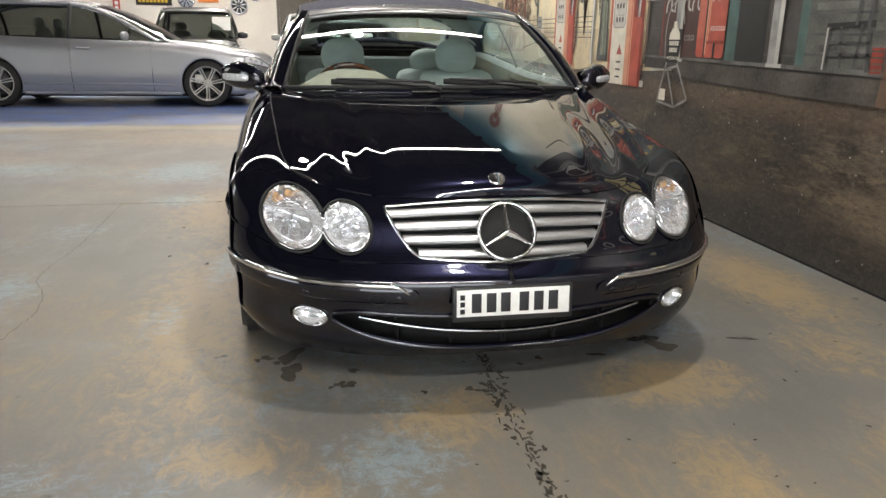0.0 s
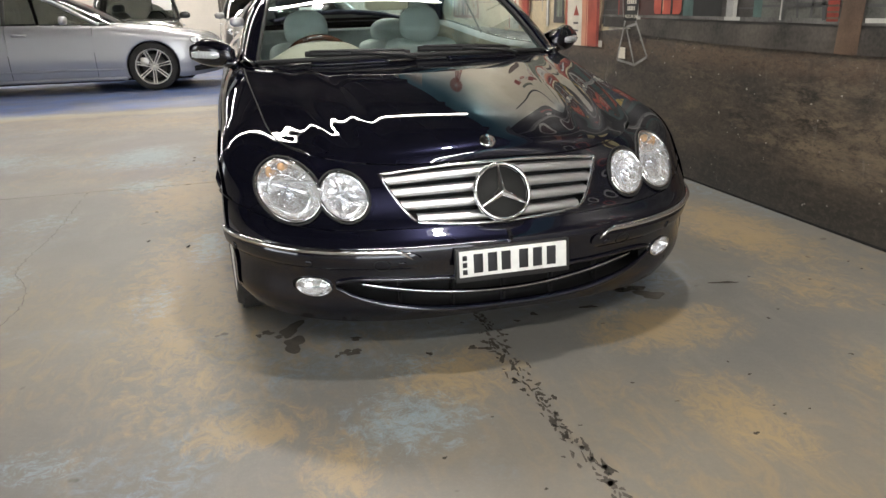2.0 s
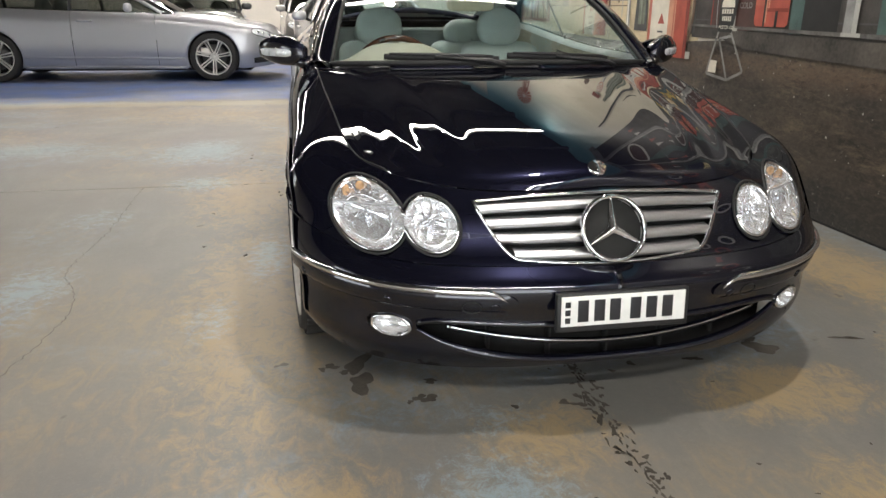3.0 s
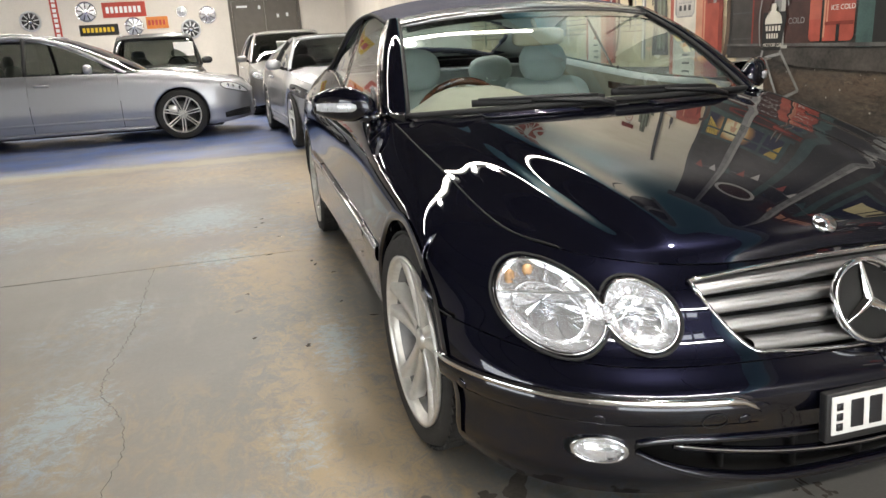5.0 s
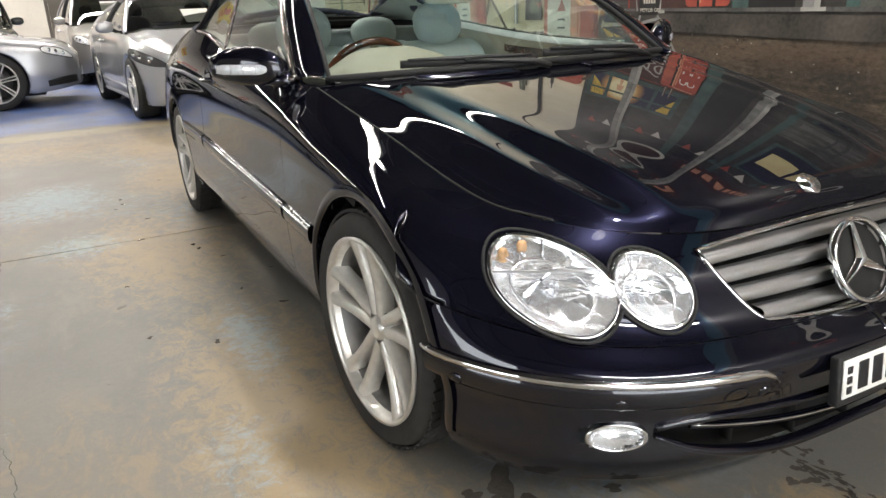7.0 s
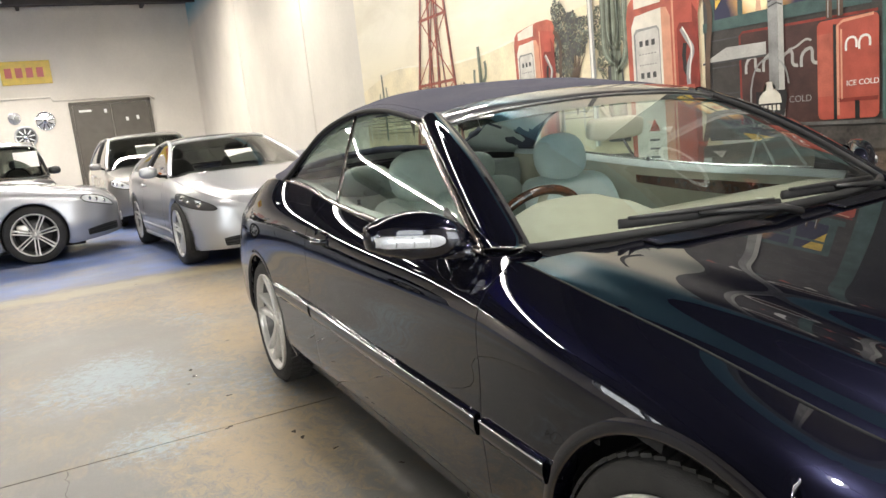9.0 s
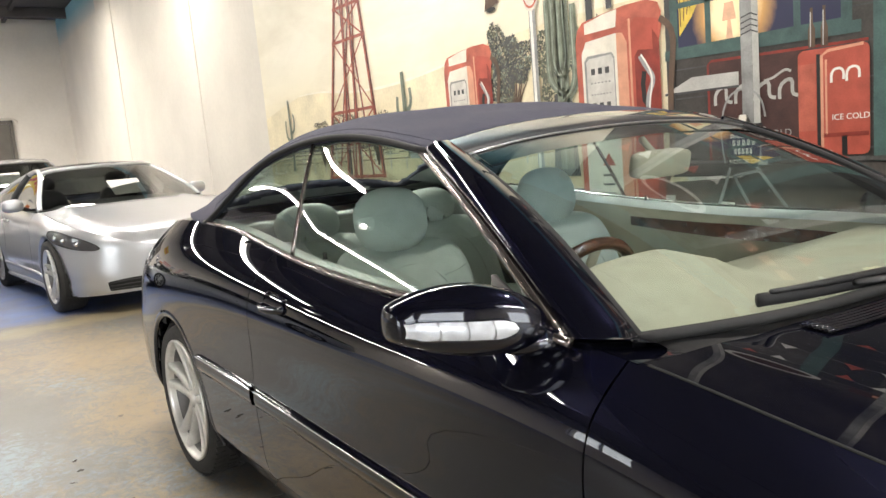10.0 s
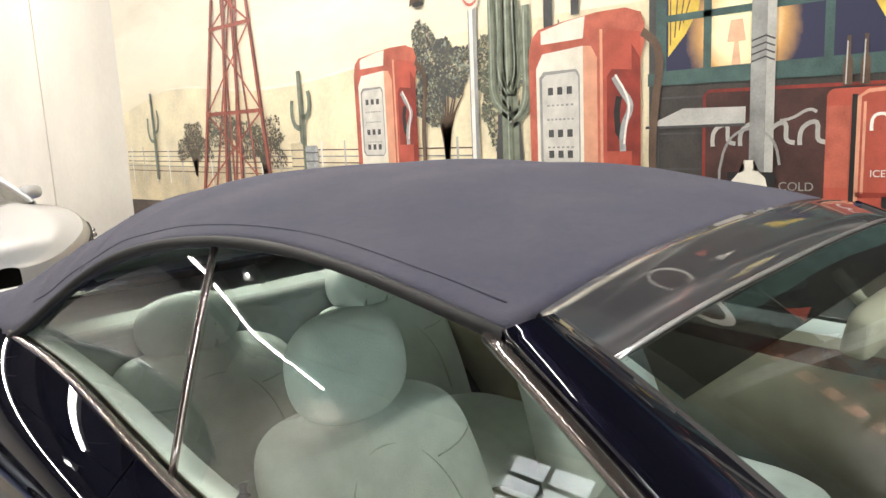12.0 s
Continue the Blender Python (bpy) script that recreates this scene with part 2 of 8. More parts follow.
LINE_D = [(0, -.005, .405), (.37, .025, .405), (.61, .11, .41), (.815, .315, .42), (.88, .48, .43), (.889, .8, .475), (.888, 1.13, .485), (.886, 1.4, .49),
          (.885, 2.1, .51), (.886, 2.75, .53), (.89, 3.25, .54), (.893, 3.6, .55), (.882, 3.97, .55), (.765, 4.40, .54), (.435, 4.535, .53), (0, 4.565, .53)]
LINE_E = [(0, .055, .45), (.37, .085, .455), (.60, .17, .46), (.79, .35, .50), (.868, .49, .53), (.883, .8, .58), (.880, 1.13, .61), (.878, 1.4, .63),
          (.877, 2.1, .65), (.879, 2.75, .67), (.885, 3.25, .68), (.888, 3.6, .69), (.872, 3.97, .69), (.745, 4.39, .67), (.42, 4.525, .66), (0, 4.555, .66)]
LINE_F = [(0, .13, .555), (.37, .16, .56), (.60, .26, .58), (.755, .40, .595), (.835, .52, .63), (.862, .8, .69), (.864, 1.13, .745), (.861, 1.4, .785),
          (.860, 2.1, .82), (.861, 2.75, .85), (.867, 3.25, .86), (.872, 3.6, .84), (.845, 3.97, .835), (.70, 4.38, .82), (.40, 4.515, .81), (0, 4.545, .81)]
LINE_G = [(0, .19, .63), (.37, .225, .628), (.585, .37, .655), (.655, .49, .675), (.685, .60, .70), (.715, .85, .765), (.74, 1.13, .825), (.755, 1.40, .875),
          (.77, 2.1, .91), (.765, 2.75, .955), (.73, 3.25, 1.005), (.72, 3.6, 1.02), (.69, 3.97, 1.01), (.56, 4.33, .975), (.35, 4.46, .965), (0, 4.49, .96)]
LINES = [spline(l) for l in (LINE_A, LINE_B, LINE_C, LINE_D, LINE_E, LINE_F, LINE_G)]
HUBS = (0.80, 3.60)
HUB_Z, ARCH_R, TYRE_R = 0.308, 0.360, 0.312


def skin(s, side=1):
    """The upright profile of the skin at knot s, as a spline through the seven guide lines (0 low to 6 high)."""
    return spline([l(s) * (side, 1, 1) for l in LINES])


def skin_panel(s0, s1, v0, v1, side, step_s=0.045, rows=14, keep=None, inset=0.0):
    """A piece of the skin between two knots and two heights; keep(x, y, z) False leaves a hole."""
    n = max(2, int(round((s1 - s0) / step_s)))
    grid = []
    for i in range(n + 1):
        f = skin(s0 + (s1 - s0) * i / n, side)
        grid.append([f(v0 + (v1 - v0) * j / rows) for j in range(rows + 1)])
    bm = grid_mesh(grid)
    if keep:
        gone = [f for f in bm.faces if not keep(*f.calc_center_median())]
        bmesh.ops.delete(bm, geom=gone, context="FACES")
    return bm


def join(*meshes):
    a = meshes[0]
    for b in meshes[1:]:
        me = bpy.data.meshes.new("join")
        b.to_mesh(me)
        b.free()
        a.from_mesh(me)
        bpy.data.meshes.remove(me)
    return a


def arch_long(y, h):
    """The front arch reaches further forward than up."""
    return 1.10 if y < h and h == HUBS[0] else 1.0


def outside_arch(x, y, z):
    return all(((y - h) / arch_long(y, h)) ** 2 + (z - HUB_Z) ** 2 > ARCH_R ** 2 for h in HUBS)


def trim_arch(bm, side):
    """Moves the jagged rim of a wheel arch onto its circle and turns a flange inwards."""
    rim = [v for v in bm.verts if v.is_boundary and any(abs(math.hypot((v.co.y - h) / arch_long(v.co.y, h), v.co.z - HUB_Z) - ARCH_R) < 0.045 for h in HUBS)]
    for v in rim:
        h = min(HUBS, key=lambda q: abs(v.co.y - q))
        long = arch_long(v.co.y, h)
        d = Vector((0, (v.co.y - h) / long, v.co.z - HUB_Z))
        if d.z < -0.16:
            continue
        d.normalize()
        v.co.y, v.co.z = h + d.y * ARCH_R * long, HUB_Z + d.z * ARCH_R
    edge = [e for e in bm.edges if e.is_boundary and all(v in rim for v in e.verts)]
    made = bmesh.ops.extrude_edge_only(bm, edges=edge)["geom"]
    for v in made:
        if isinstance(v, bmesh.types.BMVert):
            v.co.x -= side * 0.035
    return bm


car = thing("convertible_car", "dark blue convertible with closed navy canvas roof on concrete", "car")

# dark liner just behind the skin, seen through the gaps
liner = bmesh.new()
for sd in (1, -1):
    b = skin_panel(0.0, 15.0, 0, 6, sd, 0.12, 12, lambda x, y, z: outside_arch(x, y, z) and not (abs(x) < .82 and y < .6 and z > .16))
    for v in b.verts:
        v.co.x *= 0.985
        v.co.y = 2.2 + (v.co.y - 2.2) * 0.992
        v.co.z -= 0.006
    liner = join(liner, b)
part("underbody", liner, DARK, car, "black underbody behind the panel gaps")

# lamp, grille and intake openings in the nose, as shapes in the width-height plane
LAMPS = ((0.654, 0.556, 0.105, 0.088, 0.25), (0.488, 0.545, 0.079, 0.072, 0.30))


def in_lamp(x, z, grow=0.0):
    for cx, cz, rx, rz, tilt in LAMPS:
        u, v = abs(x) - cx, z - cz
        c, s = math.cos(tilt), math.sin(tilt)
        if ((c * u + s * v) / (rx + grow)) ** 2 + ((-s * u + c * v) / (rz + grow)) ** 2 < 1:
            return True
    return False


def grille_top(x):
    return 0.624 - 0.020 * (abs(x) / 0.37) ** 2


def grille_low(x):
    return 0.449 + 0.012 * (abs(x) / 0.25) ** 2 + 0.130 * max(0.0, (abs(x) - 0.265) / 0.105) ** 1.6


def grille_half(z):
    """Half width of the grille opening at a height."""
    x = 0.0
    while x < 0.37 and grille_low(x) < z:
        x += 0.004
    return x


def in_grille(x, z):
    return abs(x) < 0.372 and grille_low(x) < z < grille_top(x)


def in_fog(x, z):
    return ((abs(x) - 0.618) / 0.055) ** 2 + ((z - 0.276) / 0.030) ** 2 < 1


def intake_low(x):
    return 0.176 + 0.082 * (abs(x) / 0.53) ** 2.3 + 0.016 * (abs(x) / 0.54) ** 12


def intake_up(x):
    return 0.288 + 0.020 * (abs(x) / 0.5) ** 2 - 0.022 * (abs(x) / 0.54) ** 12


def in_intake(x, z):
    return abs(x) < 0.545 and intake_low(x) < z < intake_up(x)


bumper = bmesh.new()
for sd in (1, -1):
    bumper = join(bumper, skin_panel(0.0, 4.22, 0, 3.93, sd, 0.028, 56, lambda x, y, z: outside_arch(x, y, z) and not in_intake(x, z) and not in_fog(x, z) and not in_lamp(x, z, -0.004) and not in_grille(x, z)))
bmesh.ops.remove_doubles(bumper, verts=bumper.verts, dist=0.0005)
for sd in (1, -1):
    rims = [v for v in bumper.verts if v.co.x * sd > 0.6 and v.is_boundary]
    for v in rims:
        d = Vector((0, (v.co.y - HUBS[0]) / 1.10, v.co.z - HUB_Z))
        if abs(d.length - ARCH_R) < 0.03 and d.z > -0.18:
            d.normalize()
            v.co.y, v.co.z = HUBS[0] + d.y * ARCH_R * 1.10, HUB_Z + d.z * ARCH_R
part("front_bumper", bumper, PAINT, car)
for sd in (1, -1):
    upper = skin_panel(0.0, 4.22, 3.97, 6, sd, 0.024, 40, lambda x, y, z: not in_lamp(x, z, -0.004) and not in_grille(x, z))
    fender = skin_panel(4.22, 7.0 - 0.004, 0.3, 6, sd, 0.025, 72, outside_arch)
    wing = join(upper, fender)
    bmesh.ops.remove_doubles(wing, verts=wing.verts, dist=0.0008)
    part("front_wing", trim_arch(wing, sd), PAINT, car)
    part("door", skin_panel(7.0 + 0.004, 9.0 - 0.004, 0.75, 6, sd, 0.04, 40), PAINT, car)
    part("sill", skin_panel(6.5, 10.4, 0, 0.72, sd, 0.1, 6, outside_arch), PAINT, car)
    quarter = skin_panel(9.0 + 0.004, 13.0, 0.75, 6, sd, 0.025, 70, outside_arch)
    part("rear_quarter", trim_arch(quarter, sd), PAINT, car)
FLANK = np.array([skin(k * 0.05)(0.1 + 5.2 * j / 52) for k in range(60, 262) for j in range(53)])


def flank_x(y, z):
    """How far out the skin lies at a place along the flank and a height."""
    near = (FLANK[:, 1] - y) ** 2 + (FLANK[:, 2] - z) ** 2
    w = np.exp(-near / (2 * 0.014 ** 2)) + 1e-12
    return float((w * FLANK[:, 0]).sum() / w.sum())


for sd in (1, -1):
    for h in HUBS:
        rim = []
        for k in range(61):
            a = radians(-14 + 208 * k / 60)
            y = h + math.cos(a) * ARCH_R * (1.10 if math.cos(a) < 0 and h == HUBS[0] else 1.0)
            z = HUB_Z + math.sin(a) * ARCH_R
            rim.append((y, z, flank_x(y, z)))
        part("arch_lip", grid_mesh([[(sd * (x + o), y + (y - h) * g, z + (z - HUB_Z) * g) for o, g in ((-0.05, -0.030), (-0.006, -0.030), (0.0015, -0.022), (0.003, 0.0), (0.0025, 0.03), (-0.002, 0.062))] for y, z, x in rim]), PAINT, car)
tail = join(skin_panel(13.01, 15, 0, 6, 1, 0.06, 24), skin_panel(13.01, 15, 0, 6, -1, 0.06, 24), skin_panel(12.2, 13.0, 0, .74, 1, 0.06, 8, outside_arch), skin_panel(12.2, 13.0, 0, .74, -1, 0.06, 8, outside_arch))
part("rear_bumper", tail, PAINT, car)

# bonnet: a patch between the wing lines, with a crown and two ridges running back from the grille corners
TOP = LINES[6]
HOOD_LINE = spline([(0, .19, .634), (0, .20, .660), (0, .222, .6795), (0, .26, .6965), (0, .33, .7215), (0, .43, .7510), (0, .56, .7810), (0, .70, .8085), (0, .86, .8350), (0, 1.05, .8620), (0, 1.24, .8865)])
HOOD_TABLE = np.array([HOOD_LINE(10 * k / 3000) for k in range(3001)])


def hood_mid(b):
    y = 0.19 + 1.05 * b ** 1.4
    return 0.0, y, float(np.interp(y, HOOD_TABLE[:, 1], HOOD_TABLE[:, 2]))


def hood_point(a, b, lift=0.0):
    """a across -1..1, b along 0..1."""
    w = abs(a)
    sd = 1 if a >= 0 else -1
    edge = TOP(2.0 + 4.93 * b) * (sd, 1, 1)
    mid = hood_mid(b)
    front = TOP(2.0 * w) * (sd, 1, 1)
    ea, eb = TOP(2.0) * (sd, 1, 1), TOP(0.0)
    x = edge[0] * w
    k = w ** 2.4
    y = mid[1] * (1 - w ** 2) + edge[1] * w ** 2
    z = mid[2] * (1 - k) + edge[2] * k
    near = max(0.0, 1 - b / 0.22) ** 2
    y += near * (front[1] - (eb[1] * (1 - w ** 2) + ea[1] * w ** 2))
    z += near * (front[2] - (eb[2] * (1 - k) + ea[2] * k)) * 0.9
    x = x * (1 - near) + near * front[0]
    back = min(1.0, max(0.0, (b - 0.30) / 0.55))
    fade = min(1.0, b * 3.2) * (1 - 0.82 * back * back * (3 - 2 * back))
    for centre, wide, high in ((0.560 + 0.06 * b, 0.066, 0.0125), (0.670 + 0.05 * b, 0.062, -0.0075), (0.780 + 0.04 * b, 0.062, 0.0100), (0.885 + 0.03 * b, 0.060, -0.0060)):
        z += high * fade * math.exp(-((w - centre) / wide) ** 2)
    return (x, y, z + lift)


hood = grid_mesh([[hood_point(-0.994 + 1.988 * j / 168, i / 72) for j in range(169)] for i in range(73)])
part("bonnet", hood, PAINT, car)
for sd in (1, -1):
    part("bonnet_gap", tube([Vector(hood_point(sd * 0.998, 0.02 + 0.97 * k / 60, 0.0)) for k in range(61)], 0.0028, 6), DARK, car)

# rear deck behind the roof
deck = []
for i in range(21):
    e = TOP(11.3 + 3.7 * i / 20)
    deck.append([(e[0] * a / 12, e[1] - 0.03 * (1 - (a / 12) ** 2) * (i / 20), e[2] + 0.035 * (1 - (abs(a) / 12) ** 2.5) * (1 - i / 26)) for a in range(-12, 13)])
part("boot_lid", grid_mesh(deck), PAINT, car)

# canvas roof
RAIL = spline([(.606, 2.115, 1.232), (.604, 2.45, 1.287), (.612, 2.8, 1.285), (.638, 3.1, 1.225), (.685, 3.37, 1.095), (.722, 3.50, 1.025), (.70, 3.75, 1.03), (.62, 4.0, 1.035)])
ROOF_MID = spline([(0, 2.09, 1.284), (0, 2.5, 1.348), (0, 2.9, 1.366), (0, 3.25, 1.350), (0, 3.55, 1.30), (0, 3.80, 1.225), (0, 4.0, 1.12), (0, 4.12, 1.04)])


def roof_point(a, u, lift=0.0):
    w = abs(a)
    r, m = RAIL(u), ROOF_MID(u)
    k = w ** (2.7 + 0.25 * max(0.0, u - 2))
    return (math.copysign(r[0] * (w ** 0.94), a), m[1] * (1 - w * w) + r[1] * w * w, m[2] * (1 - k) + r[2] * k + lift + 0.004 * math.sin(7 * u) * (1 - k) + 0.0022 * math.exp(-((w - 0.84) / 0.09) ** 2) * math.sin(8 * u + 9 * w) * min(1.0, max(0.0, u - 1.2)))


def rear_pane(a, u):
    return abs(a) < 0.74 and 4.25 < u < 6.2


roof = grid_mesh([[roof_point(-1 + j / 36, 7 * i / 110) for j in range(73)] for i in range(111)])
gone = [f for f in roof.faces if rear_pane(f.calc_center_median().x / 0.68, (f.calc_center_median().y - 3.5) * 4 + 4.2) and f.calc_center_median().y > 3.54 and f.calc_center_median().y < 4.0]
bmesh.ops.delete(roof, geom=gone, context="FACES")
roof_ob = part("canvas_roof", roof, CANVAS, car, "dark navy woven canvas roof, closed")
solid = roof_ob.modifiers.new("thickness", "SOLIDIFY")
solid.thickness, solid.offset = 0.022, -1
for sd in (1, -1):
    part("canvas_seam", tube([Vector(roof_point(sd * 0.93, 0.1 + 4.6 * k / 40, 0.0)) for k in range(41)], 0.0024, 8, flat=0.7), CANVAS, car)
part("canvas_seam", tube([Vector(roof_point(-0.96 + 1.92 * k / 40, 3.55 + 0.35 * (1 - (k / 20 - 1) ** 2), 0.0)) for k in range(41)], 0.0024, 8, flat=0.7), CANVAS, car)
pane = grid_mesh([[roof_point(-0.8 + 1.6 * j / 12, 4.0 + 2.3 * i / 10, -0.012) for j in range(13)] for i in range(11)])
part("rear_window", pane, GLASS, car).visible_shadow = False

# windscreen, its frame and the side glass
SCREEN_LOW = spline([(-.70, 1.44, .885), (-.52, 1.335, .893), (-.27, 1.265, .898), (0, 1.245, .90), (.27, 1.265, .898), (.52, 1.335, .893), (.70, 1.44, .885)])
SCREEN_TOP = spline([(-.575, 2.075, 1.228), (-.40, 2.068, 1.254), (-.2, 2.062, 1.268), (0, 2.06, 1.273), (.2, 2.062, 1.268), (.40, 2.068, 1.254), (.575, 2.075, 1.228)])


def screen_point(a, b, out=0.0):
    lo, hi = SCREEN_LOW(3 + 3 * a), SCREEN_TOP(3 + 3 * a)
    p = lo * (1 - b) + hi * b
    belly = 0.028 * math.sin(math.pi * b) + out
    return (p[0], p[1] - belly * 0.45, p[2] + belly * 0.85)


part("windscreen", grid_mesh([[screen_point(-0.985 + 1.97 * j / 32, 0.01 + 0.98 * i / 16) for j in range(33)] for i in range(17)]), SCREEN, car).visible_shadow = False
band = grid_mesh([[screen_point(-0.93 + 1.86 * j / 32, 0.80 + 0.11 * i / 4, 0.003) for j in range(33)] for i in range(5)])
part("shade_band", band, DARK_GLASS, car, "dark tinted band along the top of the windscreen").visible_shadow = False
header = grid_mesh([[Vector(screen_point(-1 + 2 * j / 32, 0.905)), Vector(screen_point(-1 + 2 * j / 32, 0.905, 0.006)), Vector(screen_point(-1 + 2 * j / 32, 0.95, 0.008)), Vector(screen_point(-1 + 2 * j / 32, 1.015, 0.012)), Vector(screen_point(-1 + 2 * j / 32, 1.04, 0.006)), Vector(screen_point(-1 + 2 * j / 32, 1.04, -0.02))] for j in range(33)])
part("windscreen_header", header, HEADER, car, "glossy dark panel above the windscreen")
part("header_strip", tube([Vector(screen_point(-0.97 + 1.94 * j / 32, 0.902, 0.006)) for j in range(33)], 0.0032, 6), SATIN, car)
inner_header = grid_mesh([[Vector(screen_point(-0.97 + 1.94 * j / 32, 0.93)) + Vector((0, 0.02, -0.02)), Vector(screen_point(-0.97 + 1.94 * j / 32, 1.0)) + Vector((0, 0.05, -0.035)), Vector(screen_point(-0.97 + 1.94 * j / 32, 1.0)) + Vector((0, 0.14, -0.02))] for j in range(33)])
part("inner_header", inner_header, LEATHER_DARK, car)


def pillar_rows(sd):
    rows = []
    for i in range(25):
        b = -0.10 + 1.12 * i / 24
        inner = Vector(screen_point(sd * 0.975, max(b, -0.02), 0.004)) + Vector((0, (b + 0.02) * 0.5 if b < -0.02 else 0, 0))
        t = max(0.0, min(1.0, b))
        outer = Vector((sd * (0.772 * (1 - t) + 0.612 * t), 1.52 * (1 - t) + 2.125 * t, 0.892 * (1 - t) + 1.226 * t))
        outer.z += 0.03 * math.sin(math.pi * t)
        outer.x += sd * 0.012 * math.sin(math.pi * t)
        mid = (inner + outer) / 2 + Vector((sd * 0.016, -0.022, 0.014))
        rows.append([inner + Vector((0, 0.015, -0.02)), inner, inner * 0.72 + mid * 0.28 + Vector((0, -0.008, 0.006)), mid, outer * 0.72 + mid * 0.28 + Vector((sd * 0.006, -.002, 0.002)), outer, outer + Vector((-sd * 0.03, 0.02, -0.012))])
    return rows


for sd in (1, -1):
    part("windscreen_pillar", grid_mesh(pillar_rows(sd)), PAINT, car)
    edge = [Vector((sd * (0.774 * (1 - t) + 0.612 * t + 0.012 * math.sin(math.pi * t)), 1.53 * (1 - t) + 2.135 * t, 0.893 * (1 - t) + 1.222 * t + 0.03 * math.sin(math.pi * t))) for t in [k / 20 for k in range(21)]]
    part("pillar_trim", tube(edge, 0.010), TRIM, car, "bright metal strip along the windscreen pillar")
    seal = [Vector(screen_point(sd * 0.985, t, 0.006)) for t in [k / 20 for k in range(21)]]
    part("screen_seal", tube(seal, 0.009), SEAL, car)
seal = [Vector(screen_point(-1 + 2 * k / 32, 0.0, 0.004)) for k in range(33)]
part("screen_seal", tube(seal, 0.011), SEAL, car)


def side_glass_point(y, t, sd):
    """t from the belt (0) to the roof rail (1)."""
    u = 7 + (y - 1.40) / 0.70 if y < 2.1 else 8 + (y - 2.1) / 0.65 if y < 2.75 else 9 + (y - 2.75) / 0.5
    low = TOP(u)
    p = Vector((sd * (low[0] - 0.012), y, low[2])) * (1 - t) + top_of_glass(y, sd) * t
    s = p.z - 0.90
    back = min(1.0, max(0.0, (y - 2.55) / 0.6))
    p.x = sd * (0.769 - 0.38 * s - 0.18 * s * s - 0.015 * back * back * (3 - 2 * back))
    return p


def top_of_glass(y, sd):
    if y < 2.12:
        t = max(0, (y - 1.53) / 0.60)
        return Vector((sd * (0.772 * (1 - t) + 0.61 * t), y, 0.893 * (1 - t) + 1.222 * t + 0.03 * math.sin(math.pi * min(1, t)) - 0.004))
    lo, hi = 0.0, 5.0
    for _ in range(30):
        m = (lo + hi) / 2
        if RAIL(m)[1] < y:
            lo = m
        else:
            hi = m
    p = RAIL(lo)
    return Vector((sd * (p[0] - 0.004), y, p[2] - 0.012))


B_LOW, B_TOP = 2.655, 2.735
for sd in (1, -1):
    front = [[side_glass_point(1.55 + (B_LOW + (B_TOP - B_LOW) * j / 8 - 1.55) * i / 40, j / 8, sd) for j in range(9)] for i in range(41)]
    part("door_window", grid_mesh(front), GLASS, car).visible_shadow = False
    rear = [[side_glass_point((B_LOW + (B_TOP - B_LOW) * j / 8) + (3.50 - (B_LOW + (B_TOP - B_LOW) * j / 8)) * i / 16, j / 8, sd) for j in range(9)] for i in range(17)]
    part("quarter_window", grid_mesh(rear), GLASS, car).visible_shadow = False
    bar = [side_glass_point(B_LOW + (B_TOP - B_LOW) * j / 8, j / 8, sd) + Vector((sd * 0.003, 0, 0)) for j in range(9)]
    part("window_divider", tube(bar, 0.0065), TRIM, car, "dark metal strip between the side windows")
    belt = [side_glass_point(1.5 + 2.02 * i / 40, 0, sd) + Vector((sd * 0.012, 0, 0.004)) for i in range(41)]
    part("belt_strip", tube(belt, 0.009), TRIM, car, "dark metal strip under the side windows")
    rail = [Vector((sd * (RAIL(u)[0] + 0.004), RAIL(u)[1], RAIL(u)[2] - 0.008)) for u in [5 * k / 40 for k in range(41)]]
    part("roof_seal", tube(rail, 0.009), SEAL, car)


# grille, slats, ring with three spokes
NOSE = np.array([skin(k * 0.05)(2.6 + 3.4 * j / 40) for k in range(80) for j in range(41)])


def nose_y(x, z):
    """Where the skin lies at a width and height in the nose."""
    w = np.exp(-((NOSE[:, 0] - abs(x)) ** 2 + (NOSE[:, 2] - z) ** 2) / (2 * 0.013 ** 2)) + 1e-12
    return float((w * NOSE[:, 1]).sum() / w.sum())


def grille_y(x, z):
    return 0.066 + 0.24 * x * x + (z - 0.45) * 0.62


mesh_back = grid_mesh([[(x / 20 * 0.40, grille_y(x / 20 * .4, z / 10 * .2 + .43) + 0.05, z / 10 * 0.2 + 0.435) for x in range(-20, 21)] for z in range(11)])
part("grille_mesh", mesh_back, DARK, car, "black mesh behind the grille slats")
for k in range(4):
    zc = 0.4685 + 0.041 * k
    half = min(grille_half(zc - 0.004), 0.366)
    rows = []
    for i in range(41):
        x = -half + 2 * half * i / 40
        z0 = zc - 0.012 * (abs(x) / 0.37) ** 2 * (k / 3) + 0.002 * (abs(x) / 0.37) ** 2 * (1 - k / 3)
        y0 = grille_y(x, z0)
        rows.append([(x, y0 + 0.03, z0 + 0.0150), (x, y0 + 0.004, z0 + 0.0138), (x, y0 - 0.004, z0 + 0.009), (x, y0 - 0.006, z0 - 0.003), (x, y0 + .001, z0 - 0.0115), (x, y0 + 0.03, z0 - 0.0140)])
    part("grille_slat", grid_mesh(rows), SATIN, car, "brushed silver grille slat")
frame_path = [(-0.37 + 0.74 * i / 50, 0, grille_top(-0.37 + 0.74 * i / 50)) for i in range(51)] + [(0.37 - 0.74 * i / 60, 0, grille_low(0.37 - 0.74 * i / 60)) for i in range(1, 60)]
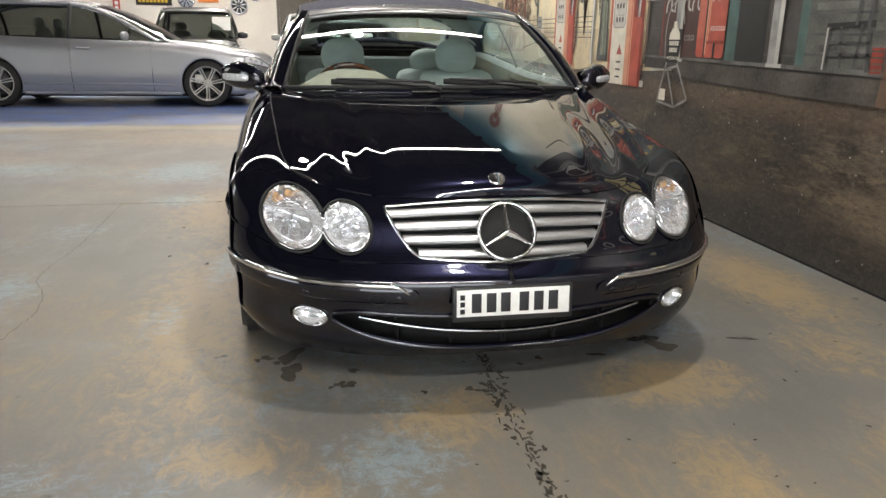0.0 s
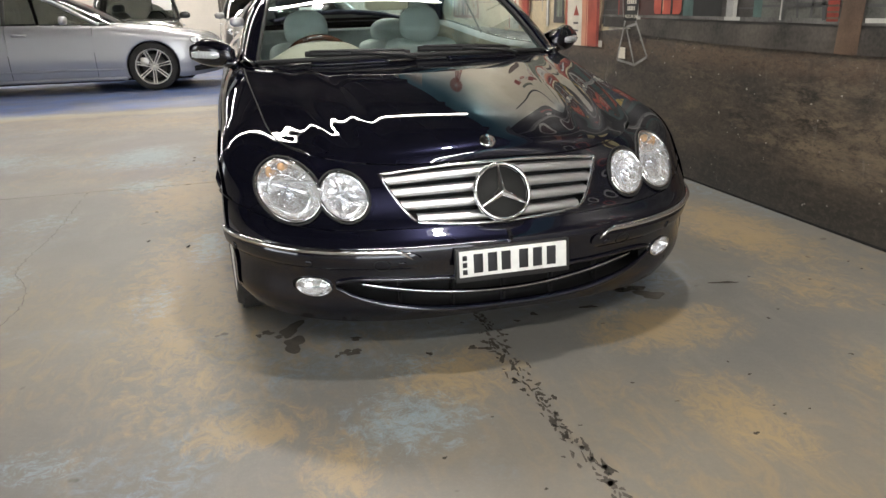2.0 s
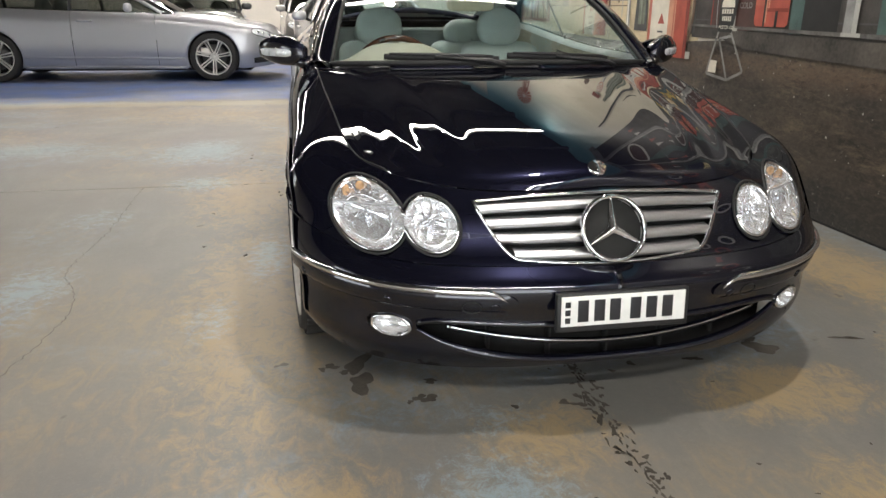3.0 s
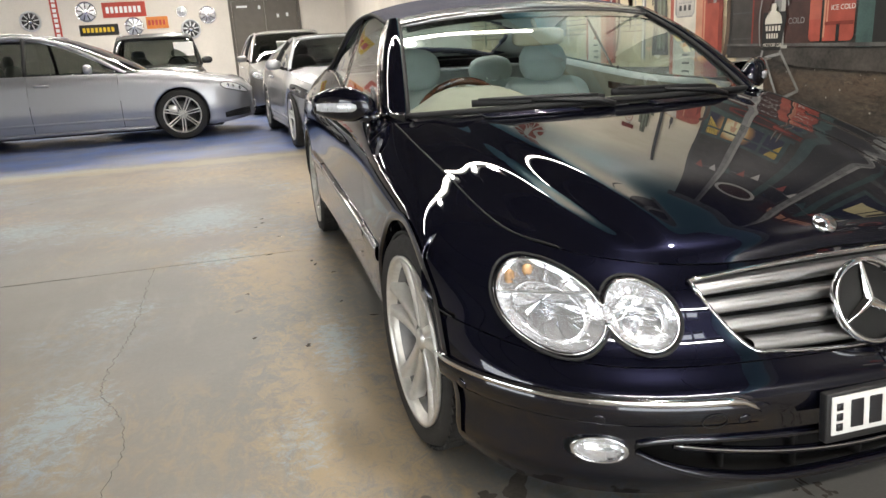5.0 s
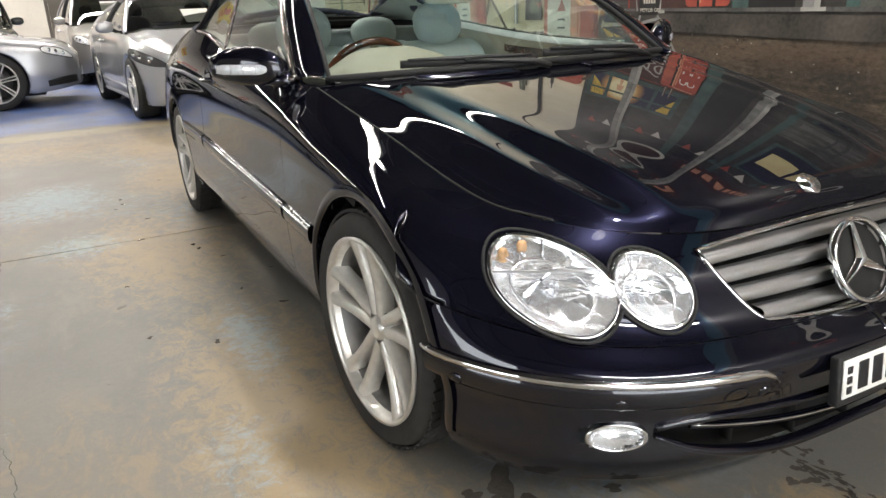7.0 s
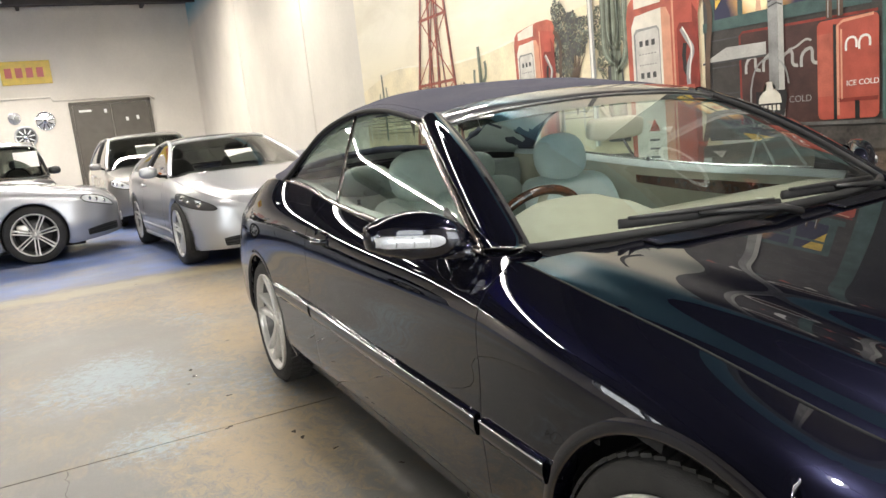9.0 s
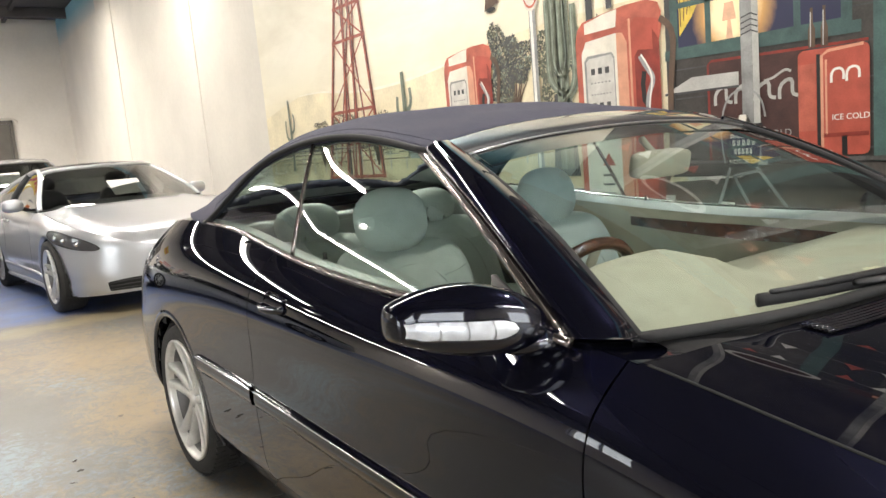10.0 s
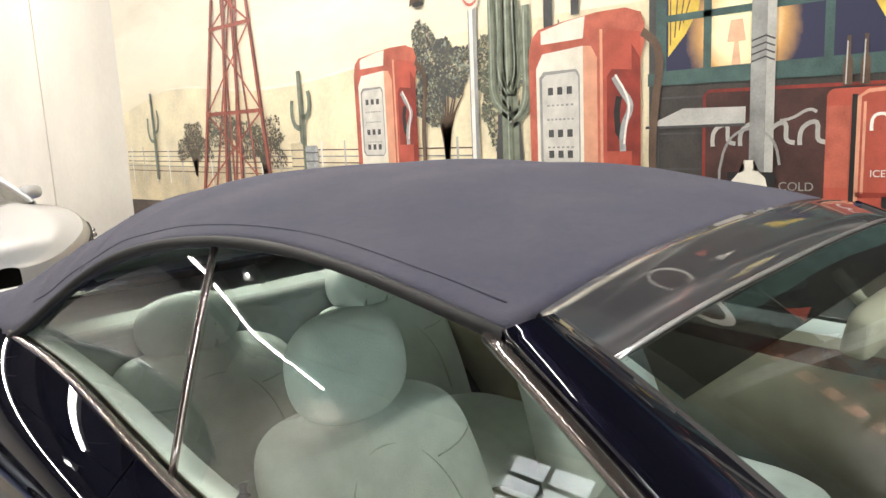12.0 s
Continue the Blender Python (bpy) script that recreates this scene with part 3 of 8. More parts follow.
part("grille_surround", tube([(x, grille_y(x, z) - 0.004, z) for x, _, z in frame_path], 0.0055, closed=True), CHROME, car)
STAR = Matrix.Translation((0, 0.078, 0.541)) @ Matrix.Rotation(radians(-24), 4, "X")
ring = lathe([(0.083, 0.0), (0.083, -0.010), (0.088, -0.014), (0.094, -0.010), (0.095, 0.0), (0.090, 0.01), (0.083, 0.0)], 64, "y")
for k in range(3):
    spoke = bmesh.new()
    a = math.pi / 2 + k * 2 * math.pi / 3
    d, q = Vector((math.cos(a), 0, math.sin(a))), Vector((-math.sin(a), 0, math.cos(a)))
    vs = [spoke.verts.new(v) for v in (q * 0.013, d * 0.086 + q * 0.003, d * 0.086 - q * 0.003, -q * 0.013)]
    ridge = [spoke.verts.new(Vector((0, -0.016, 0))), spoke.verts.new(d * 0.086 + Vector((0, -0.006, 0)))]
    spoke.faces.new((vs[0], vs[1], ridge[1], ridge[0]))
    spoke.faces.new((ridge[0], ridge[1], vs[2], vs[3]))
    ring = join(ring, spoke)
ring.transform(STAR)
part("grille_emblem", ring, CHROME, car, "chrome ring with three spokes in the grille")
disc = lathe([(0, 0.006), (0.082, 0.006), (0.086, 0.012)], 48, "y")
disc.transform(STAR)
part("emblem_backing", disc, DARK, car)
badge = lathe([(0, 0.010), (0.016, 0.010), (0.018, 0.007), (0.024, 0.008), (0.027, 0.004), (0.028, 0)], 40, "z")
badge.transform(Matrix.Translation((0, 0.222, 0.679)) @ Matrix.Rotation(radians(35), 4, "X"))
part("bonnet_badge", badge, CHROME, car, "small round silver badge on the bonnet")

# lower intake with its bright-edged blade
back = grid_mesh([[(x / 20 * 0.56, 0.10 + 0.30 * (x / 20 * 0.56) ** 2, 0.15 + 0.17 * z / 6) for x in range(-20, 21)] for z in range(7)])
part("intake_mesh", back, DARK, car)
CHIN = np.array([skin(k * 0.04)(2.4 * j / 60) for k in range(75) for j in range(61)])


def chin_y(x, z):
    """Where the lower bumper skin lies at a width and height."""
    w = np.exp(-((CHIN[:, 0] - abs(x)) ** 2 + (CHIN[:, 2] - z) ** 2) / (2 * 0.010 ** 2)) + 1e-12
    return float((w * CHIN[:, 1]).sum() / w.sum())


blade = [(x / 30 * 0.46, 0.040 + 0.235 * (x / 30 * .46) ** 2, 0.228 + 0.052 * (x / 30) ** 2) for x in range(-30, 31)]
part("intake_blade", tube(blade, 0.010, flat=0.9), PAINT, car)
part("blade_edge", tube([(x, y - 0.009, z + 0.004) for x, y, z in blade], 0.003, 6), CHROME, car)
lip = [0.54 * k / 40 for k in range(-40, 41)]
part("intake_trim", tube([(x, chin_y(x, intake_low(x)) - 0.002, intake_low(x) - 0.003) for x in lip], lambda t: 0.008 + 0.007 * min(1.0, 6 * min(t, 1 - t)), 16, flat=0.8), PAINT, car)
part("intake_brow", tube([(x, chin_y(x, intake_up(x)) - 0.001, intake_up(x) + 0.002) for x in lip], 0.0085, 12), PAINT, car)
for sx in (-0.34, -0.17, 0.0, 0.17, 0.34):
    part("intake_strut", box(sx - 0.004, 0.06 + 0.25 * sx * sx, intake_low(sx) - 0.004, sx + 0.004, 0.09 + 0.25 * sx * sx, intake_up(sx)), DARK, car)


# headlamps: two ovals a side, each with gasket, bowl and lens
def lamp_surface(x, z):
    return nose_y(x, z) - 0.004


def ellipse(cx, cz, rx, rz, tilt, sd, n=56, grow=0.0):
    out = []
    for k in range(n):
        a = 2 * math.pi * k / n
        u, v = (rx + grow) * math.cos(a), (rz + grow) * math.sin(a)
        out.append((sd * (cx + math.cos(tilt) * u - math.sin(tilt) * v), cz + math.sin(tilt) * u + math.cos(tilt) * v))
    return out


def inside_oval(x, z, oval_, grow):
    cx, cz, rx, rz, tilt = oval_
    u, v = abs(x) - cx, z - cz
    c, s = math.cos(tilt), math.sin(tilt)
    return ((c * u + s * v) / (rx + grow)) ** 2 + ((-s * u + c * v) / (rz + grow)) ** 2 < 1


def free_arc(points, other, grow):
    """The stretch of a ring that lies outside the other oval, in order."""
    keep = [not inside_oval(x, z, other, grow) for x, z in points]
    if all(keep):
        return points + points[:1]
    start = next(k for k in range(len(points)) if keep[k] and not keep[k - 1])
    turned = [(points[(start + k) % len(points)], keep[(start + k) % len(points)]) for k in range(len(points))]
    return [p for p, ok in turned if ok]


for sd in (1, -1):
    for n, (cx, cz, rx, rz, tilt) in enumerate(LAMPS):
        outline = free_arc(ellipse(cx, cz, rx, rz, tilt, sd, 96), LAMPS[1 - n], -0.002)
        lamp = part("headlamp", tube([(x, lamp_surface(x, z) - 0.001, z) for x, z in outline], 0.0036), SEAL, car, "oval clear headlamp with black gasket")
        rim = ellipse(cx, cz, rx, rz, tilt, sd, grow=-0.008)
        part("chrome_ring", tube([(x, lamp_surface(x, z) - 0.002, z) for x, z in free_arc(ellipse(cx, cz, rx, rz, tilt, sd, 96, -0.008), LAMPS[1 - n], -0.006)], 0.0045), CHROME, lamp)
        rows = []
        for r in range(9):
            t = 1 - r / 8
            rows.append([((x - sd * cx) * t + sd * cx, lamp_surface((x - sd * cx) * t + sd * cx, (z - cz) * t + cz) - 0.012 * (1 - t * t) - 0.001, (z - cz) * t + cz) for x, z in rim])
        part("lens", grid_mesh(rows, close=True), LENS, lamp).visible_shadow = False
        rows = []
        for r in range(11):
            t = 1 - r / 10 * 0.97
            depth = 0.048 * (1 - t ** 2.2) ** 0.8
            rows.append([((x - sd * cx) * t + sd * cx, lamp_surface((x - sd * cx) * t + sd * cx, (z - cz) * t + cz) + 0.004 + depth * (1 + 0.22 * ((q // 4) % 2) * t), (z - cz) * t + cz) for q, (x, z) in enumerate(rim)])
        part("reflector_bowl", grid_mesh(rows, close=True), REFLECTOR, lamp)
        deep = lamp_surface(cx, cz) + 0.030
        for q, grow in enumerate((0.66,)):
            ring = [(sd * cx + (x - sd * cx) * grow, lamp_surface(sd * cx + (x - sd * cx) * grow, cz - 0.012 + (z - cz) * grow) + 0.020 + 0.010 * q, cz - 0.012 + (z - cz) * grow) for x, z in rim]
            part("reflector_ring", tube(ring, 0.0036, 8, closed=True), REFLECTOR, lamp)
        bulb = lathe([(0, -0.026), (0.016, -0.024), (0.027, -0.014), (0.032, 0.0), (0.034, 0.03)], 28, "y")
        bulb.transform(Matrix.Translation((sd * cx, deep + 0.004, cz - 0.014)) @ Matrix.Diagonal((0.75, 0.8, 0.75, 1)))
        part("projector", bulb, LENS, lamp)
        tip = blob(0.009, 0.014, 0.009, 2.2, 14, 8, (sd * cx, deep + 0.004, cz - 0.014))
        part("bulb_shield", tip, CHROME, lamp)
        for q in range(12):
            a0 = 2 * math.pi * (q + 0.5) / 12
            flute = [(sd * cx + math.cos(a0) * rx * g * 0.86, lamp_surface(sd * cx + math.cos(a0) * rx * g * 0.86, cz + math.sin(a0) * rz * g * 0.86) + 0.010 + 0.036 * (1 - g ** 2), cz + math.sin(a0) * rz * g * 0.86) for g in (0.55, 0.7, 0.85, 0.98)]
            part("reflector_flute", tube(flute, 0.0020, 5), CHROME, lamp)
        if n == 0:
            for k, (dx, dz, size) in enumerate(((0.052, 0.046, 0.011), (0.012, 0.060, 0.012), (0.033, 0.054, 0.013))):
                turn = blob(size, 0.009, 0.017 - 0.003 * k, 2.4, 18, 10)
                turn.transform(Matrix.Translation((sd * (cx + dx), lamp_surface(cx + dx, cz + dz) + 0.024 - 0.010 * (k == 2), cz + dz)))
                part("turn_signal", turn, AMBER if k < 2 else LENS, lamp, "amber turn signal reflector" if k < 2 else "")
            shelf = [[(sd * (cx + u), lamp_surface(cx + u, cz + 0.026 + 0.02 * u) + d, cz + 0.026 - 0.25 * u * 0.2 - 0.10 * d) for d in (0.003, 0.030)] for u in [-0.082 + 0.170 * k / 14 for k in range(15)]]
            part("reflector_shelf", grid_mesh(shelf), REFLECTOR, lamp)
            part("shelf_edge", tube([p[0] for p in shelf], 0.0022, 6), SATIN, lamp)


# fog lamps, sensors, chrome strips, number plate
def bumper_at(s, v, sd, out=0.0):
    f = skin(s, sd)
    p = Vector(f(v))
    du = Vector(skin(s + 0.02, sd)(v)) - Vector(skin(s - 0.02, sd)(v))
    dv = Vector(f(v + 0.02)) - Vector(f(v - 0.02))
    n = du.cross(dv).normalized()
    if n.y > 0 and s < 3.5:
        n = -n
    elif s >= 3.5 and n.x * sd < 0:
        n = -n
    return p + n * out, n


for sd in (1, -1):
    p, n = bumper_at(2.02, 1.66, sd)
    fog = part("fog_lamp", lathe([(0.0, -0.012), (0.03, -0.009), (0.046, -0.001), (0.050, 0.006)], 36, "y"), LENS, car, "small oval clear fog lamp in the bumper")
    m = Matrix.Translation(p + n * 0.003) @ n.to_track_quat("-Y", "Z").to_matrix().to_4x4() @ Matrix.Diagonal((1.15, 1, 0.62, 1))
    fog.data.transform(m)
    bowl = lathe([(0.049, 0.0), (0.040, 0.022), (0.02, 0.032), (0, 0.034)], 36, "y")
    bowl.transform(m)
    part("reflector_bowl", bowl, REFLECTOR, fog)
    rim = tube([(0.050 * math.cos(k * math.pi / 18), 0.0, 0.050 * math.sin(k * math.pi / 18)) for k in range(36)], 0.005, closed=True)
    rim.transform(m)
    part("fog_lamp_ring", rim, CHROME, fog)
    strip = [bumper_at(0.84 + 3.0 * k / 60, 2.92 - 0.30 * max(0.0, 1 - k / 3) ** 2, sd, 0.004)[0] for k in range(61)]
    part("bumper_strip", tube(strip, lambda t: 0.0095 * min(1.0, 0.35 + 12 * min(t, 1 - t)), flat=1.0), CHROME, car, "chrome strip along the bumper edge")
    pad = grid_mesh([[bumper_at(0.76 + 0.10 * abs(j / 3 - 1) ** 2.5 + (3.06 - 0.10 * abs(j / 3 - 1) ** 2.5) * k / 60, 2.86 - 0.62 * j / 6, sd, 0.006 - 0.007 * (abs(j - 3) / 3) ** 8)[0] for j in range(7)] for k in range(61)])
    part("bumper_pad", pad, PAINT, car)
    for s in (0.92, 2.03, 3.3):
        p, n = bumper_at(s, 2.45, sd, 0.007)
        dot = lathe([(0, -0.003), (0.011, -0.002), (0.013, 0.0), (0.0135, 0.002)], 24, "y")
        dot.transform(Matrix.Translation(p) @ n.to_track_quat("-Y", "Z").to_matrix().to_4x4())
        part("parking_sensor", dot, PAINT, car)
    p, n = bumper_at(1.13, 2.45, sd, 0.0065)
    ring_ = tube([(0.026 * math.cos(k * math.pi / 16), 0, 0.020 * math.sin(k * math.pi / 16)) for k in range(32)], 0.0013, closed=True, sides=6)
    ring_.transform(Matrix.Translation(p) @ n.to_track_quat("-Y", "Z").to_matrix().to_4x4())
    part("tow_cover_gap", ring_, DARK, car)
plate_tilt = Matrix.Translation((0, -0.03, 0.347)) @ Matrix.Rotation(radians(-4), 4, "X")
holder = box(-0.187, 0.0, -0.055, 0.187, 0.022, 0.052, 0.004)
holder.transform(plate_tilt)
plate = part("number_plate", holder, PLASTIC, car, "white number plate with dark characters in a black holder")
face = box(-0.176, -0.003, -0.038, 0.176, 0.002, 0.045, 0.002)
face.transform(plate_tilt)
part("plate_face", face, WHITE_PLATE, plate)
for k, cx in enumerate((-0.118, -0.072, -0.028, 0.030, 0.076, 0.122)):
    bar = box(cx - 0.013, -0.0055, -0.026, cx + 0.017, -0.0028, 0.034, 0.001)
    bar.transform(plate_tilt)
    part("character_bar", bar, INK, plate)
for k in range(3):
    bar = box(-0.166, -0.0055, -0.028 + 0.022 * k, -0.152, -0.0028, -0.013 + 0.022 * k)
    bar.transform(plate_tilt)
    part("small_bar", bar, INK, plate)


# wheels
def wheel(name, parent, at, side, tyre_r=0.302, rim_r=0.240, width=0.225, turn=0.0, spokes=5, mat=None, twin=True, spread=(0.015, 0.046), arm_half=(0.0165, 0.0150), blocks=True):
    """An alloy wheel with tyre; its outer face looks to side (-1: towards -x)."""
    mat = mat or ALLOY
    hub = part(name, lathe([(rim_r, -width / 2 + .008), (tyre_r - 0.02, -width / 2 - 0.006), (tyre_r - 0.006, -width / 2 + 0.02), (tyre_r, -width / 2 + 0.045), (tyre_r - .002, 0),
                            (tyre_r, width / 2 - 0.045), (tyre_r - 0.006, width / 2 - 0.02), (tyre_r - 0.02, width / 2 + 0.006), (rim_r, width / 2 - 0.008)], 72, "x"), RUBBER, parent, "black low-profile tyre on a silver alloy rim")
    hub.matrix_local = Matrix.Translation(at) @ Matrix.Rotation(radians(turn), 4, "Z") @ (Matrix.Identity(4) if side < 0 else Matrix.Rotation(math.pi, 4, "Z"))
    w = width / 2
    rim = lathe([(rim_r + 0.002, -w + 0.006), (rim_r + .004, -w - 0.004), (rim_r - 0.006, -w - 0.004), (rim_r - 0.012, -w + 0.012), (rim_r - 0.017, -w + 0.026)], 72, "x")
    part("rim", rim, mat, hub)
    part("rim_barrel", lathe([(rim_r - 0.017, -w + 0.026), (rim_r - 0.024, -w + 0.05), (rim_r - 0.03, 0.04), (rim_r - 0.02, w)], 72, "x"), SHADED_BARREL, hub)
    part("brake_disc", lathe([(0.05, -0.008), (rim_r * 0.70, -0.008), (rim_r * 0.70, 0.01), (0.05, 0.01)], 48, "x"), IRON, hub)
    caliper = box(-0.035, 0.07, 0.02, 0.03, rim_r * 0.74, 0.14, 0.012)
    part("brake_caliper", caliper, ALLOY, hub)
    part("wheel_back", lathe([(0.0, 0.05), (rim_r - 0.028, 0.05)], 40, "x"), DARK, hub)
    part("hub_cap", lathe([(0, -w + 0.020), (0.022, -w + 0.021), (0.030, -w + 0.025), (0.034, -w + 0.036), (0.058, -w + 0.040), (0.066, -w + 0.08)], 40, "x"), mat, hub)
    for k in range(spokes):
        a0 = 2 * math.pi * k / spokes + 0.25
        arm = bmesh.new()
        for off in ((-1, 1) if twin else (0,)):
            rows = []
            for i in range(13):
                t = i / 12
                r = 0.036 + (rim_r - 0.046) * t
                lean = off * (spread[0] + (spread[1] - spread[0]) * t ** 1.1)
                half = (arm_half[0] + (arm_half[1] - arm_half[0]) * t + 0.007 * t ** 6) * (1 if twin else 1.6)
                x0 = -w + 0.030 - 0.027 * t + 0.006 * math.sin(math.pi * t)
                c, s = math.cos(a0), math.sin(a0)
                row = []
                for q, dx in ((-half * 1.12, 0.040), (-half, 0.007), (-half * 0.72, 0.0), (0.0, -0.0015), (half * 0.72, 0.0), (half, 0.007), (half * 1.12, 0.040)):
                    row.append((x0 + dx, r * c - (q + lean) * s, r * s + (q + lean) * c))
                rows.append(row)
            arm = join(arm, grid_mesh(rows))
        part("spoke", arm, mat, hub)
        bolt = lathe([(0, -0.006), (0.007, -0.006), (0.008, 0.01)], 10, "x")
        ab = a0 + math.pi / spokes
        bolt.transform(Matrix.Translation((-w + 0.044, 0.052 * math.cos(ab), 0.052 * math.sin(ab))))
        part("wheel_bolt", bolt, CHROME, hub)
    if not blocks:
        return hub
    tread = bmesh.new()
    for k in range(64):
        turn_k = Matrix.Rotation(2 * math.pi * k / 64, 4, "X") @ Matrix.Translation((0, 0, tyre_r))
        for cx, cw, sk in ((-0.075, 0.026, 0.2), (-0.028, 0.018, -0.15), (0.028, 0.018, 0.15), (0.075, 0.026, -0.2)):
            made = bmesh.ops.create_cube(tread, size=1, matrix=turn_k @ Matrix.Rotation(sk, 4, "Z") @ Matrix.Translation((cx, 0, 0)) @ Matrix.Diagonal((2 * cw, 0.023, 0.0075, 1)))
    part("tread", tread, RUBBER, hub, smooth=False)
    return hub


for sd in (-1, 1):
    for hy, turn in zip(HUBS, (4.0, 0.0)):
        wheel("wheel", car, (sd * 0.757, hy, HUB_Z + 0.004), sd, TYRE_R, 0.244, turn=turn)
        well = bmesh.new()
        rows = [[(sd * xx, hy + (ARCH_R + 0.001) * math.cos(math.pi * k / 24), HUB_Z + (ARCH_R + 0.004) * math.sin(math.pi * k / 24)) for k in range(-3, 28)] for xx in (0.84, 0.52, 0.5)]
        rows.append([(sd * 0.5, hy, HUB_Z)] * 31)
        part("wheel_well", grid_mesh(rows), PLASTIC, car)


# cowl behind the bonnet, wipers, vents
cowl = []
for j in range(41):
    a = -1 + j / 20
    sc, hd = Vector(screen_point(a, 0.03)), Vector(hood_point(a * 0.994, 1.0))
    if abs(a) > 0.9:
        hd = hd + (Vector((math.copysign(0.768, a), 1.56, 0.893)) - hd) * ((abs(a) - 0.9) / 0.1)
        sc = sc + Vector((0, 0.10 * (abs(a) - 0.9) / 0.1, -0.03 * (abs(a) - 0.9) / 0.1))
        hd = hd + Vector((0, 0, -0.02 * (abs(a) - 0.9) / 0.1))
    cowl.append([sc + Vector((0, 0.01, -0.012)), sc * 0.7 + hd * 0.3 + Vector((0, 0, -0.012)), sc * 0.3 + hd * 0.7 + Vector((0, 0, -0.016)), hd + Vector((0, -0.01, -0.012)), hd + Vector((0, -0.06, -0.05))])
part("cowl", grid_mesh(cowl), PLASTIC, car, "black plastic cowl under the windscreen")
for sd in (1, -1):
    cap = []
    for i in range(13):
        t = i / 12
        e = Vector(TOP(6.935 + 0.30 * t) * (sd, 1, 1))
        q = Vector(hood_point(sd * (0.90 + 0.02 * t), 1.0)) * (1 - t) + Vector((sd * 0.70, 1.47, 0.889)) * t
        cap.append([e + Vector((sd * 0.004, 0, -0.001)), e * 0.5 + q * 0.5 + Vector((0, 0, 0.002)), q])
    part("wing_corner", grid_mesh(cap), PAINT, car)
for a0, a1 in ((-0.03, -0.62), (0.60, 0.02)):
    root = Vector(screen_point(a0 + 0.02, -0.02)) + Vector((0, -0.03, 0.002))
    grip_a = a0 + (a1 - a0) * 0.55
    mid = Vector(screen_point(grip_a, 0.022, 0.020))
    arm = part("wiper", tube([root, root * 0.8 + mid * 0.2 + Vector((0, 0, 0.012)), root * 0.4 + mid * 0.6 + Vector((0, 0, 0.006)), mid], lambda t: 0.016 - 0.007 * t, flat=0.7), PLASTIC, car, "black windscreen wiper")
    blade = [Vector(screen_point(a0 + (a1 - a0) * k / 20, 0.012 + 0.030 * k / 20, 0.011)) for k in range(21)]
    part("wiper_blade", tube(blade, 0.0065, flat=1.9), SEAL, arm)
    part("blade_spine", tube([p + Vector((0, -0.004, 0.013)) for p in blade[1:20]], lambda t: 0.0045 + 0.003 * math.sin(math.pi * t), 6), PLASTIC, arm)
for sd in (1, -1):
    vent = part("bonnet_vent", grid_mesh([[Vector(hood_point(sd * (0.18 + 0.44 * j / 20), 0.955 + 0.035 * i / 4, 0.0035)) for j in range(21)] for i in range(5)]), PLASTIC, car, "slatted air inlet at the rear of the bonnet")
    for k in range(6):
        b0 = 0.957 + 0.006 * k
        part("vent_slat", tube([Vector(hood_point(sd * (0.18 + 0.44 * j / 20), b0, 0.006)) for j in range(21)], 0.0028, 6), PAINT, vent)

